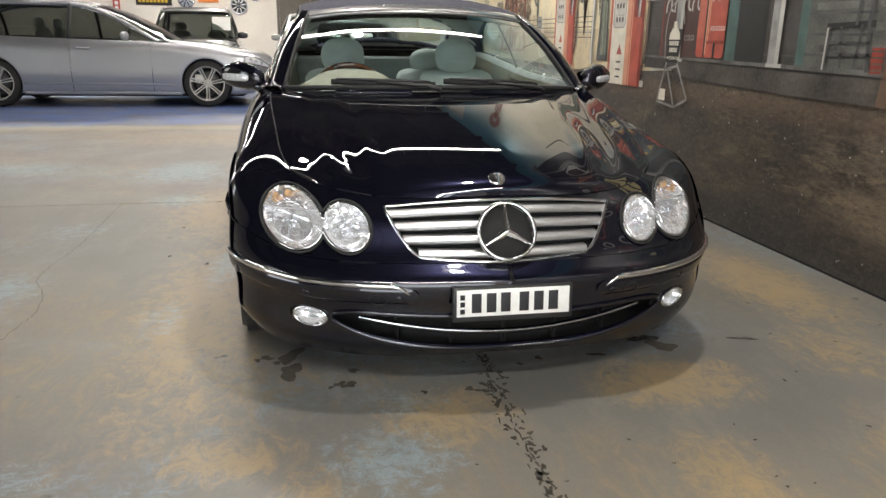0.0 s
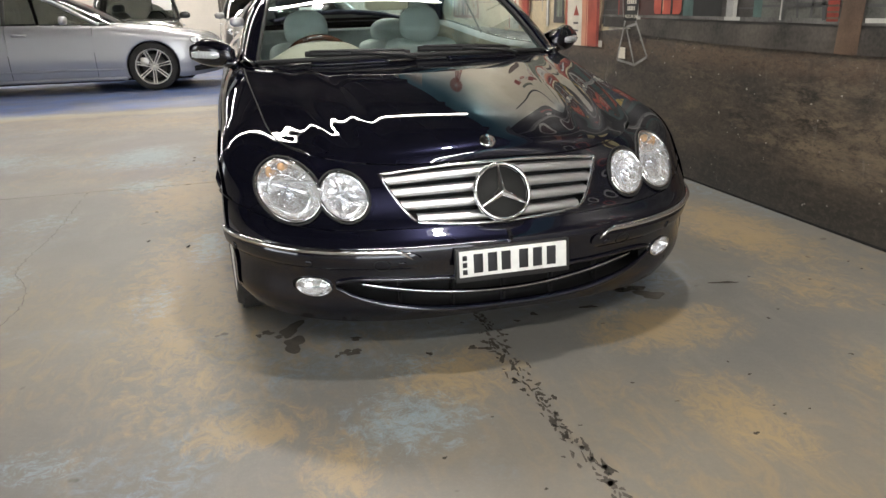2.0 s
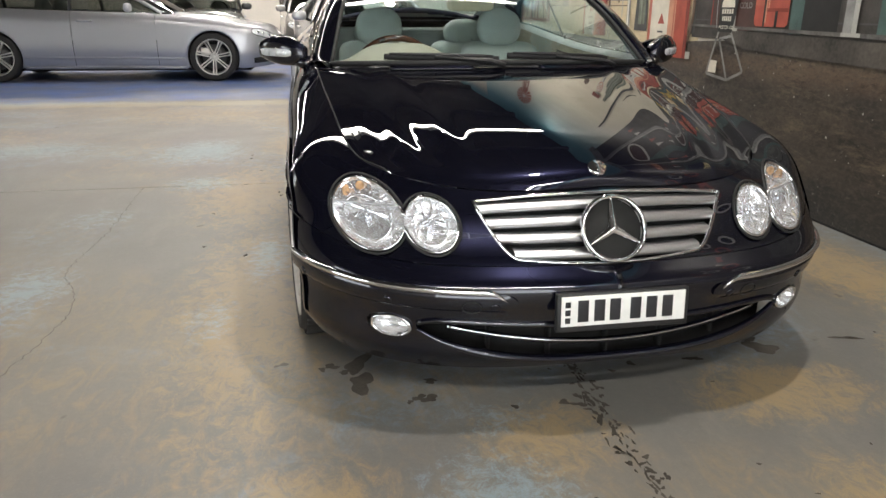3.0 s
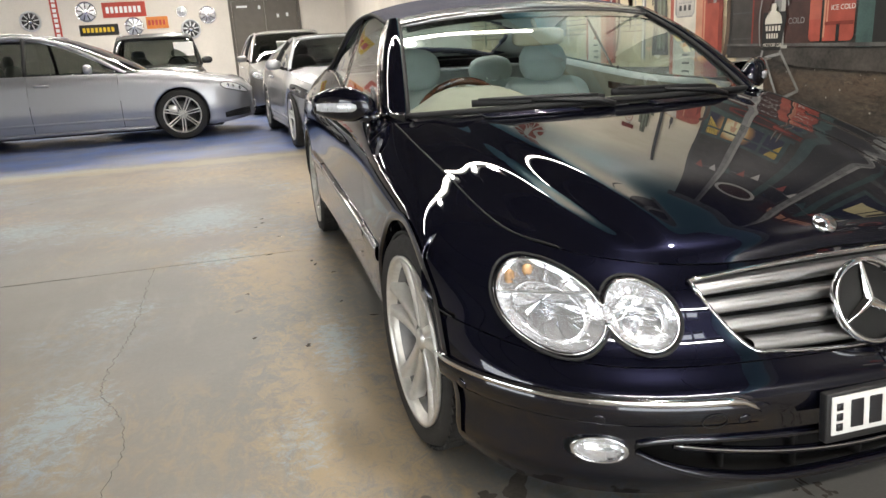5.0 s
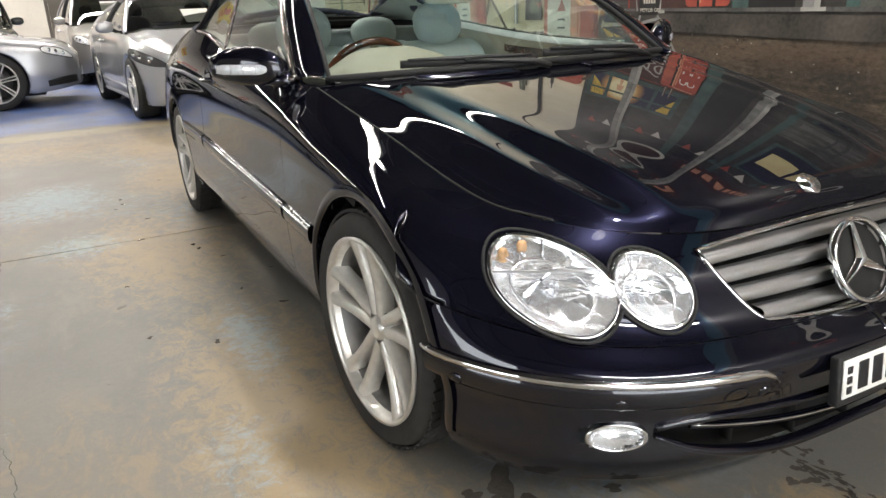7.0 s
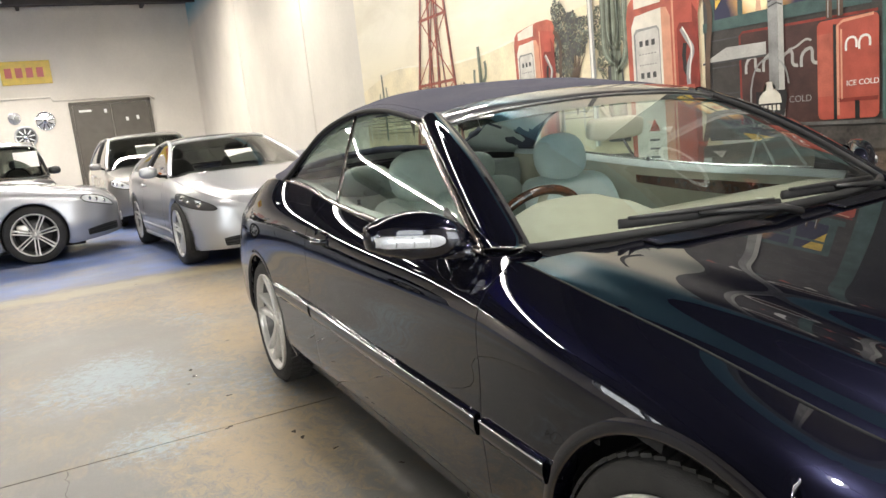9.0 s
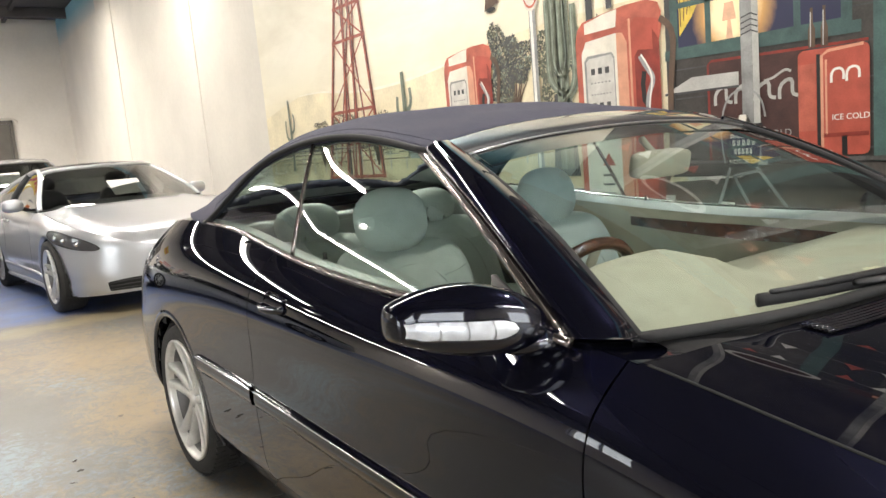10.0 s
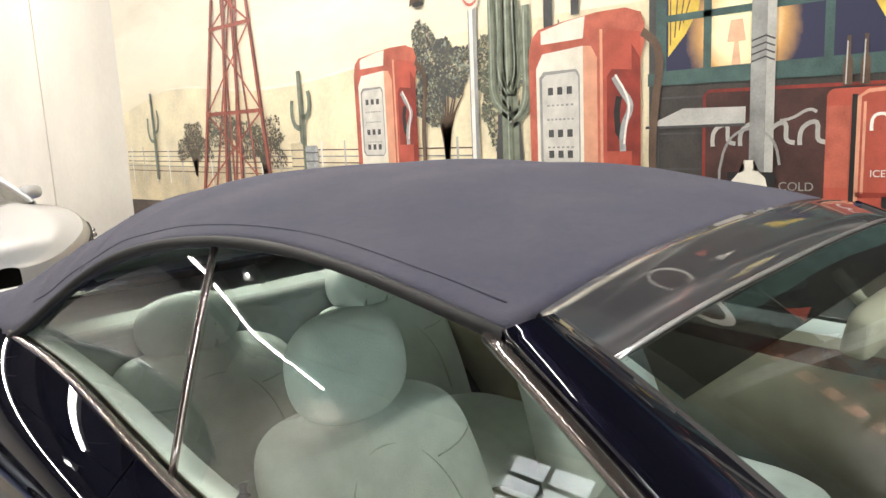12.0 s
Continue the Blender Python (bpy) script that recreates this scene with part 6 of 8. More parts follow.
RED_P = brush("mural_red", (0.40, 0.098, 0.062), 0.35, 10)
RED_D = brush("mural_dark_red", (0.20, 0.026, 0.016), 0.4, 12)
RED_B = brush("mural_bright_red", (0.38, 0.072, 0.045), 0.25, 10)
PEACH_P = brush("mural_peach", (0.58, 0.28, 0.18), 0.2, 12)
CREAM_P = brush("mural_cream", (0.66, 0.62, 0.53), 0.15, 9)
GREY_P = brush("mural_grey", (0.25, 0.25, 0.24), 0.35, 10)
GREY_L = brush("mural_pale_grey", (0.42, 0.41, 0.38), 0.25, 8)
SLATE_P = brush("mural_slate", (0.055, 0.055, 0.055), 0.4, 9)
HOUSE_P = brush("mural_house", (0.042, 0.037, 0.033), 0.5, 7)
TEAL_P = brush("mural_teal", (0.05, 0.095, 0.088), 0.35, 9)
NIGHT_P = brush("mural_night", (0.012, 0.014, 0.035), 0.5, 6)
YELLOW_P = brush("mural_yellow", (0.62, 0.44, 0.07), 0.3, 16)
GLOW_P = brush("mural_glow", (0.86, 0.74, 0.40), 0.12, 7)
MAROON_P = brush("mural_maroon", (0.055, 0.022, 0.018), 0.4, 9)
BROWN_P = brush("mural_brown", (0.10, 0.062, 0.040), 0.4, 8)
WHITE_P = brush("mural_white", (0.72, 0.70, 0.65), 0.1, 12)
BLACK_P = brush("mural_black", (0.010, 0.010, 0.010), 0.4, 12)
FACE_P = brush("mural_pump_face", (0.52, 0.50, 0.46), 0.2, 14)
OLIVE_P = brush("mural_olive", (0.12, 0.115, 0.075), 0.5, 20)
PORCH_P = brush("mural_porch", (0.10, 0.096, 0.090), 0.7, 5)
STEP_P = brush("mural_step", (0.018, 0.017, 0.016), 0.8, 3.5, tint=(0.06, 0.052, 0.045))
PLANK_P = brush("mural_plank", (0.085, 0.085, 0.075), 0.6, 6)
CACTUS_P = brush("mural_cactus_light", (0.27, 0.31, 0.25), 0.3, 20)
SHADE_P = brush("mural_lamp_shade", (0.70, 0.42, 0.26), 0.25, 14)
STEEL_P = brush("mural_steel", (0.30, 0.31, 0.31), 0.4, 22)

quad("sky", 3.0, 1.2, MURAL_Y, ROOF_Z - 0.02, 0, SKY_P, label="cream desert sky fading to blue")
paint_piece("dune_field", curve2([(MURAL_Y, 1.72), (8.3, 1.86), (7.9, 1.905), (7.2, 1.84), (6.25, 1.80), (5.6, 1.84), (4.9, 1.93), (3.2, 1.97)], 40) + [(3.2, 0.86), (MURAL_Y, 0.86)], 1, DUNE_P, label="pale dunes")
stroke("dune_crest", curve2([(8.1, 1.895), (7.6, 1.885), (7.0, 1.825), (6.25, 1.80), (5.6, 1.84), (4.9, 1.925)], 40), lambda t: 0.012 + 0.012 * math.sin(math.pi * t), 2, CREST_P)
paint_piece("desert_floor", curve2([(MURAL_Y, 1.24), (7.5, 1.20), (5.5, 1.22), (3.2, 1.20)], 24) + [(3.2, 0.80), (MURAL_Y, 0.80)], 2, SAND_P, label="sandy ground")
paint_piece("road", curve2([(MURAL_Y, 0.87), (6.0, 0.88), (4.2, 0.86), (3.3, 0.90), (2.4, 0.94), (-1.0, 0.95), (SOUTH_Y + .01, 0.95)], 50) + [(SOUTH_Y + .01, 0.004), (MURAL_Y, 0.004)], 3, ROAD_P, label="dark muddy road")
for k in range(5):
    zz = 1.155 + 0.045 * k
    stroke("fence_rail", [(MURAL_Y - 0.02, zz + .012), (7.2, zz), (5.4, zz - 0.008), (4.4, zz - .01)], 0.008, 3, GREY_P if k % 2 else BROWN_P)
for k in range(18):
    yy = MURAL_Y - 0.12 - 0.26 * k
    stroke("fence_post", [(yy, 1.05), (yy, 1.39)], 0.018, 4, WHITE_P if k % 3 == 0 else GREY_L)

# derrick with a wind wheel
APEX = 3.55
for yb, yt in ((7.53, 6.87), (6.47, 6.74), (7.15, 6.83), (6.90, 6.79)):
    stroke("derrick_leg", [(yb, 0.98), (yt, APEX)], lambda t: 0.060 - 0.020 * t, 6, RUST_P)
    stroke("derrick_leg_shade", [(yb - 0.013, 0.98), (yt - 0.009, APEX)], lambda t: 0.018 - 0.006 * t, 6.1, MAROON_P)
for yb, yt in ((7.33, 6.72), (6.66, 6.90), (7.02, 6.98), (7.0, 6.70)):
    stroke("derrick_strut", [(yb, 0.98), (yt, 2.95)], lambda t: 0.030 - 0.010 * t, 5.8, RUST_P)
    stroke("derrick_strut_shade", [(yb + 0.012, 0.98), (yt + 0.010, 2.95)], 0.010, 5.9, SLATE_P)
for za, zb in ((1.64, 2.31), (2.31, 2.62), (2.62, 3.0), (1.0, 1.64), (3.0, 3.4)):
    def leg_y(z, side):
        t = (z - 0.98) / (APEX - 0.98)
        return (7.53 + (6.87 - 7.53) * t) if side else (6.47 + (6.74 - 6.47) * t)
    stroke("derrick_bar", [(leg_y(za, 1) + 0.03, za), (leg_y(za, 0) - 0.03, za)], 0.03, 7, RUST_P)
    stroke("derrick_brace", [(leg_y(za, 1), za), (leg_y(zb, 0), zb)], 0.018, 6.5, RUST_P)
    stroke("derrick_brace", [(leg_y(za, 0), za), (leg_y(zb, 1), zb)], 0.018, 6.2, RUST_P)
for k in range(14):
    a = 2 * math.pi * k / 14
    stroke("wind_blade", [(6.80 + 0.08 * math.cos(a), 3.72 + 0.08 * math.sin(a)), (6.80 + 0.36 * math.cos(a), 3.72 + 0.36 * math.sin(a))], lambda t: 0.02 + 0.09 * t, 6, RUST_P)


# planted things, leaf dab by leaf dab
def bush(name, cy, cz, ry, rz, count, seed, mats, size=0.03, layer=5):
    r = random.Random(seed)
    for m_i, mat in enumerate(mats):
        bm = bmesh.new()
        for _ in range(count):
            a, q = r.uniform(0, 2 * math.pi), math.sqrt(r.random())
            lump = 0.78 + 0.22 * math.sin(3 * a + seed) + 0.10 * math.sin(7 * a)
            y, z = cy + ry * q * math.cos(a) * lump, cz + rz * q * math.sin(a) * lump
            s, t = size * r.uniform(0.5, 1.2), r.uniform(0, 3.14)
            c, sn = math.cos(t), math.sin(t)
            vs = [bm.verts.new((layer_x(layer + m_i * 0.3) - r.random() * 0.0003, y + c * u - sn * v, z + sn * u + c * v)) for u, v in ((-s, 0), (0, -s * 0.42), (s, 0), (0, s * 0.42))]
            bm.faces.new(vs)
        tagged(part(name, bm, mat, mural, smooth=False), kind="stuff")


bush("painted_bush", 7.65, 1.40, 0.36, 0.20, 330, 3, (SLATE_P, BROWN_P, OLIVE_P), 0.017)
bush("painted_bush", 6.55, 1.38, 0.40, 0.22, 330, 8, (SLATE_P, BROWN_P, OLIVE_P), 0.017)
bush("painted_bush", 7.10, 1.50, 0.46, 0.17, 330, 11, (SLATE_P, OLIVE_P, GREEN_P), 0.017)
stroke("painted_trunk", curve2([(7.12, 1.02), (7.10, 1.25), (7.06, 1.5)], 10), lambda t: 0.10 - 0.05 * t, 4.9, SLATE_P)
bush("painted_tree", 4.66, 1.76, 0.30, 0.32, 620, 5, (SLATE_P, OLIVE_P, CACTUS_P, OLIVE_P, SLATE_P), 0.017)
bush("painted_tree", 4.20, 1.66, 0.22, 0.34, 400, 6, (SLATE_P, OLIVE_P, GREEN_P), 0.016)
bush("painted_tree", 3.86, 1.80, 0.14, 0.16, 220, 7, (SLATE_P, OLIVE_P), 0.015)
for cy, cz, ry, rz, seed in ((7.65, 1.20, 0.26, 0.34, 1), (6.55, 1.18, 0.28, 0.36, 2), (4.60, 1.25, 0.17, 0.60, 3)):
    r = random.Random(seed)
    for k in range(9):
        u = -1 + k / 4
        stroke("painted_branch", curve2([(cy, cz - 0.08), (cy + ry * u * 0.4, cz + rz * 0.45), (cy + ry * u * r.uniform(0.8, 1.1), cz + rz * r.uniform(0.75, 1.05) * (1 - 0.3 * u * u))], 8), lambda t: 0.022 * (1 - t) + 0.005, 4.9, BROWN_P)
for yb, h0, h1, w in ((8.40, 1.08, 1.88, 0.06), (6.03, 1.16, 1.89, 0.075)):
    stroke("painted_cactus", [(yb, h0), (yb - 0.01, (h0 + h1) / 2), (yb, h1)], lambda t: w * (1 - 0.35 * t ** 4), 7, GREEN_L)
    stroke("painted_cactus", [(yb - 0.012, h0), (yb - 0.02, h1 - .02)], w * 0.22, 7.4, GREEN_P)
    for sgn, za, zb in ((1, 0.45, 0.72), (-1, 0.55, 0.80)):
        z0, z1 = h0 + (h1 - h0) * za, h0 + (h1 - h0) * zb
        stroke("cactus_arm", curve2([(yb, z0), (yb + sgn * 0.07, z0 + 0.01), (yb + sgn * 0.10, z0 + 0.05), (yb + sgn * 0.10, z1)], 12), w * 0.55, 7, GREEN_L)
for dy, h1, z0 in ((0.0, 2.45, 1.0), (0.11, 2.12, 1.5), (-0.12, 2.05, 1.45), (0.06, 2.25, 1.6), (-0.05, 2.3, 1.6)):
    pts = curve2([(4.12, z0), (4.12 + dy * 0.8, z0 + 0.08), (4.12 + dy, z0 + 0.25), (4.12 + dy, h1)], 14)
    stroke("saguaro", pts, lambda t: (0.12 if dy == 0 else 0.07) * (1 - 0.3 * t ** 5), 7, GREEN_L)
    stroke("saguaro_rib", [(y + 0.014, z) for y, z in pts], 0.010, 7.5, CACTUS_P)
    stroke("saguaro_rib", [(y - 0.016, z) for y, z in pts], 0.012, 7.55, GREEN_P)
stroke("saguaro_base", [(4.13, 0.95), (4.13, 1.5)], lambda t: 0.24 - 0.09 * t, 6.8, SLATE_P)
stroke("dark_pole", [(3.86, 0.9), (3.86, 3.2)], 0.055, 7.6, SLATE_P)
for by, bz in ((6.11, 1.16), (5.93, 1.14)):
    paint_piece("painted_barrel", rounded(by - 0.075, bz, by + 0.075, bz + 0.22, 0.02), 7.8, SAND_P if by > 6 else STEEL_P)
    for k in range(3):
        stroke("barrel_hoop", [(by - 0.075, bz + 0.05 + 0.06 * k), (by + 0.075, bz + 0.05 + 0.06 * k)], 0.008, 8.1, SLATE_P)

# lamp pole with oval sign and a little bell shade
stroke("painted_pole", [(4.375, 0.92), (4.365, 2.35)], 0.062, 8.2, GREY_P)
stroke("pole_shine", [(4.385, 0.92), (4.375, 2.35)], 0.026, 8.5, WHITE_P)
paint_piece("pole_sign", oval(4.375, 2.20, 0.088, 0.125), 8.8, CREAM_P)
paint_piece("pole_sign_ring", oval(4.375, 2.20, 0.072, 0.106), 9.0, RED_P)
paint_piece("pole_sign_field", oval(4.375, 2.20, 0.060, 0.090), 9.2, CREAM_P)
for k in range(3):
    stroke("sign_bar", [(4.415, 2.165 + 0.035 * k), (4.335, 2.165 + 0.035 * k)], 0.014, 9.4, RED_P)
paint_piece("sign_board", [(4.49, 2.36), (4.27, 2.36), (4.27, 2.46), (4.49, 2.46)], 8.8, RED_D)
paint_piece("bell_shade", [(4.86, 2.16), (4.70, 2.20), (4.72, 2.27), (4.77, 2.32), (4.83, 2.30)], 7, BROWN_P)
paint_piece("bell_mouth", oval(4.785, 2.165, 0.05, 0.018, 14), 7.4, BLACK_P)


def fuel_pump(y0, y1, z0, z1, layer):
    """An old red fuel pump with a cream face, seen a little from the side."""
    w, h = y0 - y1, z1 - z0
    def p(u, v):
        return (y0 - w * u, z0 + h * v)
    pump = paint_piece("painted_pump", [p(*q) for q in ((0, 0), (0, .86), (.03, .93), (.10, .965), (.35, .985), (.62, 1.0), (.85, 1.0), (.97, .975), (1.0, .93), (1.0, .86), (.97, .80), (.97, 0))], layer, RED_P, label="painted red and cream fuel pump")
    paint_piece("pump_crown", [p(*q) for q in ((.12, .90), (.12, .955), (.35, .982), (.52, .992), (.50, .905))], layer + 0.4, CREAM_P, pump)
    paint_piece("pump_flank", [p(*q) for q in ((.66, 0), (.66, .90), (.72, .93), (.97, .90), (.97, 0))], layer + 0.3, RED_B, pump)
    paint_piece("pump_flank_shade", [p(*q) for q in ((.90, 0), (.90, .86), (.97, .80), (.97, 0))], layer + 0.5, RED_D, pump)
    paint_piece("pump_panel", [p(*q) for q in ((.07, 0.0), (.07, .80), (.13, .86), (.50, .875), (.56, .82), (.56, 0.0))], layer + 0.6, CREAM_P, pump)
    paint_piece("pump_edge", [p(*q) for q in ((.50, 0), (.50, .875), (.57, .87), (.62, .82), (.62, 0))], layer + 0.7, PEACH_P, pump)
    stroke("pump_corner", [p(.655, 0), p(.655, .93)], 0.016, layer + 0.9, PEACH_P, pump)
    paint_piece("pump_face_frame", [p(*q) for q in ((.10, .40), (.10, .76), (.14, .785), (.44, .785), (.47, .76), (.47, .40), (.43, .375), (.14, .375))], layer + 0.9, GREY_P, pump)
    paint_piece("pump_face", [p(*q) for q in ((.125, .41), (.125, .755), (.16, .77), (.43, .775), (.458, .75), (.458, .405), (.43, .383), (.145, .383))], layer + 1.1, FACE_P, pump)
    for row, (v, n) in enumerate(((.70, 3), (.64, 6), (.58, 7), (.52, 3), (.46, 6), (.43, 3))):
        for k in range(n):
            u = .16 + .26 * (k + 0.5) / n
            s = .30 / n * 0.24
            hh = .016 if n == 3 else .004
            paint_piece("dial_mark", [p(u - s, v - hh), p(u + s, v - hh), p(u + s, v + hh), p(u - s, v + hh)], layer + 1.3, SLATE_P if n == 3 else GREY_P, pump)
    paint_piece("nozzle_recess", [p(*q) for q in ((.70, .44), (.70, .74), (.74, .77), (.90, .76), (.92, .73), (.92, .44))], layer + 0.9, RED_D, pump)
    stroke("nozzle", curve2([p(.76, .74), p(.84, .67), p(.89, .62), p(.85, .56), p(.83, .44)], 16), 0.03 * w / 0.6, layer + 1.2, STEEL_P, pump)
    stroke("nozzle_shine", curve2([p(.77, .745), p(.85, .675), p(.88, .62), p(.86, .55), p(.84, .47)], 16), 0.010 * w / 0.6, layer + 1.4, WHITE_P, pump)
    stroke("nozzle_grip", [p(.80, .66), p(.78, .60), p(.79, .52), p(.84, .48)], 0.03 * w / 0.6, layer + 1.1, BLACK_P, pump)
    stroke("hose", curve2([p(.98, .90), p(1.08, .85), p(1.10, .7), p(1.06, .45), p(1.04, .2), p(.98, .10)], 18), 0.035 * w / 0.6, layer + 0.2, BROWN_P, pump)
    paint_piece("pump_badge", [p(.26, .20), p(.34, .27), p(.42, .20)], layer + 1.3, RED_B, pump)
    for k in range(3):
        stroke("badge_bar", [p(.26, .15 - .05 * k), p(.40, .15 - .05 * k)], 0.014, layer + 1.3, SLATE_P, pump)
    return pump


fuel_pump(5.41, 4.82, 0.885, 1.945, 9)
fuel_pump(3.985, 3.325, 0.775, 1.955, 9)
stroke("pump_plinth", [(4.02, 0.80), (3.28, 0.80)], 0.05, 8.9, GREY_L)

# the house front
quad("house_wall", 3.29, 0.93, SOUTH_Y + .02, ROOF_Z - 0.9, 4, HOUSE_P, label="dark timber house front")
for k in range(16):
    stroke("house_board", [(3.27, 1.05 + 0.16 * k), (SOUTH_Y + .1, 1.05 + 0.16 * k)], 0.008, 4.6, SLATE_P)
stroke("house_corner", [(3.28, 0.95), (3.28, 4.2)], 0.05, 5.2, SLATE_P)
quad("roof_edge", 3.45, 4.1, SOUTH_Y + .02, 4.35, 5, GREY_P)
quad("upper_sky", 3.0, 4.35, SOUTH_Y + .02, ROOF_Z - .02, 0.4, SKY_P)


def window(y0, y1, z0, z1, night=True):
    win = quad("painted_window", y0, z0, y1, z1, 5.6, TEAL_P, label="painted window with teal frame")
    a, b, c, d = y0 - 0.05, y1 + 0.05, z0 + 0.05, z1 - 0.05
    quad("window_night", a, c, b, d, 6.0, NIGHT_P, win)
    return win


def lamplight_paint():
    """Night-blue panes brightened in paint round a table lamp."""
    m = bpy.data.materials.new("mural_lamplight")
    m.use_nodes = True
    nt = m.node_tree
    b = nt.nodes["Principled BSDF"]
    co = nt.nodes.new("ShaderNodeTexCoord").outputs["Object"]
    mp = nt.nodes.new("ShaderNodeMapping")
    mp.inputs["Location"].default_value = (0, -2.885, -1.80)
    nt.links.new(co, mp.inputs[0])
    far = nt.nodes.new("ShaderNodeVectorMath")
    far.operation = "MULTIPLY"
    far.inputs[1].default_value = (0, 1, 0.85)
    nt.links.new(mp.outputs[0], far.inputs[0])
    ln = nt.nodes.new("ShaderNodeVectorMath")
    ln.operation = "LENGTH"
    nt.links.new(far.outputs[0], ln.inputs[0])
    rough = nt.nodes.new("ShaderNodeMath")
    rough.operation = "MULTIPLY_ADD"
    rough.inputs[1].default_value = 0.05
    nt.links.new(noise_tex(nt, co, 14, 7, 0.7), rough.inputs[0])
    nt.links.new(ln.outputs["Value"], rough.inputs[2])
    col = mix_colour(nt, ramp(nt, rough.outputs[0], 0.13, 0.20), (0.88, 0.80, 0.50), (0.66, 0.36, 0.12))
    col = mix_colour(nt, ramp(nt, rough.outputs[0], 0.185, 0.27), col, (0.022, 0.024, 0.060))
    nt.links.new(col, b.inputs["Base Color"])
    b.inputs["Roughness"].default_value = 0.5
    return m


w1 = window(3.27, 2.29, 1.60, 2.06)
quad("lamplit_panes", 3.22, 1.65, 2.34, 2.01, 6.3, lamplight_paint(), w1)
paint_piece("curtain", [(3.21, 2.0), (3.06, 2.0), (3.07, 1.90), (3.13, 1.80), (3.21, 1.71)], 6.6, YELLOW_P, w1)
paint_piece("curtain", [(2.47, 2.0), (2.34, 2.0), (2.34, 1.74), (2.40, 1.85)], 6.6, YELLOW_P, w1)
for k in range(4):
    stroke("curtain_fold", [(3.20 - 0.035 * k, 1.99), (3.20 - 0.02 * k, 1.76 + 0.03 * k)], 0.006, 6.8, BROWN_P, w1)
paint_piece("lamp_shade_painted", [(2.945, 1.745), (2.865, 1.745), (2.88, 1.835), (2.93, 1.835)], 6.8, SHADE_P, w1)
stroke("lamp_foot_painted", [(2.905, 1.65), (2.905, 1.745)], lambda t: 0.04 - 0.022 * t, 6.8, SHADE_P, w1)
for yy in (3.03, 2.545, 2.78):
    stroke("mullion", [(yy, 1.60), (yy, 2.06)], 0.035, 7.2, TEAL_P, w1)
stroke("glazing_bar", [(3.27, 1.875), (2.29, 1.875)], 0.03, 7.2, TEAL_P, w1)
stroke("window_sill_painted", [(3.31, 1.615), (2.25, 1.60)], 0.055, 7.3, TEAL_P, w1)


def post(y, z0, z1, layer):
    p_ = stroke("painted_post", [(y + 0.045, z0), (y + 0.045, z1)], 0.062, layer, GREY_P, label="painted pale timber post")
    stroke("post_light_side", [(y - 0.005, z0), (y - 0.005, z1)], 0.036, layer + 0.3, GREY_L, p_)
    for k in range(4):
        stroke("post_band", [(y + 0.075, 1.655 + 0.028 * k), (y + 0.018, 1.672 + 0.028 * k), (y - 0.02, 1.655 + 0.028 * k)], 0.007, layer + 0.6, SLATE_P, p_)
    return p_


post(2.765, 0.985, 4.1, 10.5)
post(1.675, 0.985, 4.1, 10.5)
quad("post_foot", 1.76, 0.985, 1.62, 1.005, 11, GREY_L)
quad("post_foot", 2.85, 0.985, 2.71, 1.005, 11, GREY_L)

# drink cooler, slab table, bottles and the red machine
quad("cooler", 3.04, 0.99, 2.50, 1.545, 6.6, MAROON_P, label="painted dark red drinks cooler")
stroke("cooler_rim", [(3.04, 1.0), (3.04, 1.53), (3.02, 1.548), (2.22, 1.535)], 0.014, 7, RED_D)
quad("cooler_side", 2.60, 0.99, 2.50, 1.545, 6.9, MAROON_P)
for k in range(4):
    stroke("script_swirl", curve2([(3.0 - 0.12 * k, 1.31), (2.98 - 0.12 * k, 1.39), (2.94 - 0.12 * k, 1.40), (2.93 - 0.12 * k, 1.33), (2.90 - 0.12 * k, 1.32)], 14), 0.018, 7.4, GREY_L)
stroke("script_swirl", curve2([(2.72, 1.41), (2.66, 1.425), (2.60, 1.45), (2.58, 1.44)], 10), 0.012, 7.4, GREY_L)
paint_piece("slab_table", [(3.32, 1.405), (2.86, 1.405), (2.86, 1.475), (3.14, 1.48)], 7.8, GREY_L)
stroke("slab_edge", [(3.32, 1.40), (2.86, 1.40)], 0.012, 8, SLATE_P)
red = paint_piece("drinks_machine", rounded(2.215, 1.02, 2.545, 1.525, 0.03), 8, RED_B, label="painted bright red drinks machine")
quad("machine_side", 2.545, 1.14, 2.46, 1.46, 8.3, RED_P, red)
quad("machine_slot", 2.455, 1.02, 2.437, 1.50, 8.5, BLACK_P, red)
stroke("machine_edge", [(2.43, 1.04), (2.43, 1.49), (2.40, 1.51), (2.24, 1.52)], 0.014, 8.6, PEACH_P, red)
stroke("machine_edge", [(2.41, 1.12), (2.41, 1.47)], 0.010, 8.6, PEACH_P, red)
quad("machine_band", 2.43, 1.105, 2.22, 1.125, 8.6, RED_D, red)
quad("machine_band", 2.34, 1.02, 2.315, 1.11, 8.6, BLACK_P, red)
for k in range(2):
    stroke("script_swirl", curve2([(2.385 - 0.07 * k, 1.36), (2.37 - 0.07 * k, 1.42), (2.34 - 0.07 * k, 1.42), (2.33 - 0.07 * k, 1.37)], 10), 0.012, 8.8, WHITE_P, red)


def lettering(text, y, z, size, layer, mat, parent):
    cu = bpy.data.curves.new("lettering", "FONT")
    cu.body, cu.size, cu.align_x, cu.extrude = text, size, "LEFT", 0.0004
    ob = new("lettering", cu)
    ob.data.materials.append(mat)
    ob.parent = parent
    ob.matrix_world = Matrix.Translation((layer_x(layer), y, z)) @ Euler((radians(90), 0, radians(-90))).to_matrix().to_4x4()
    return ob


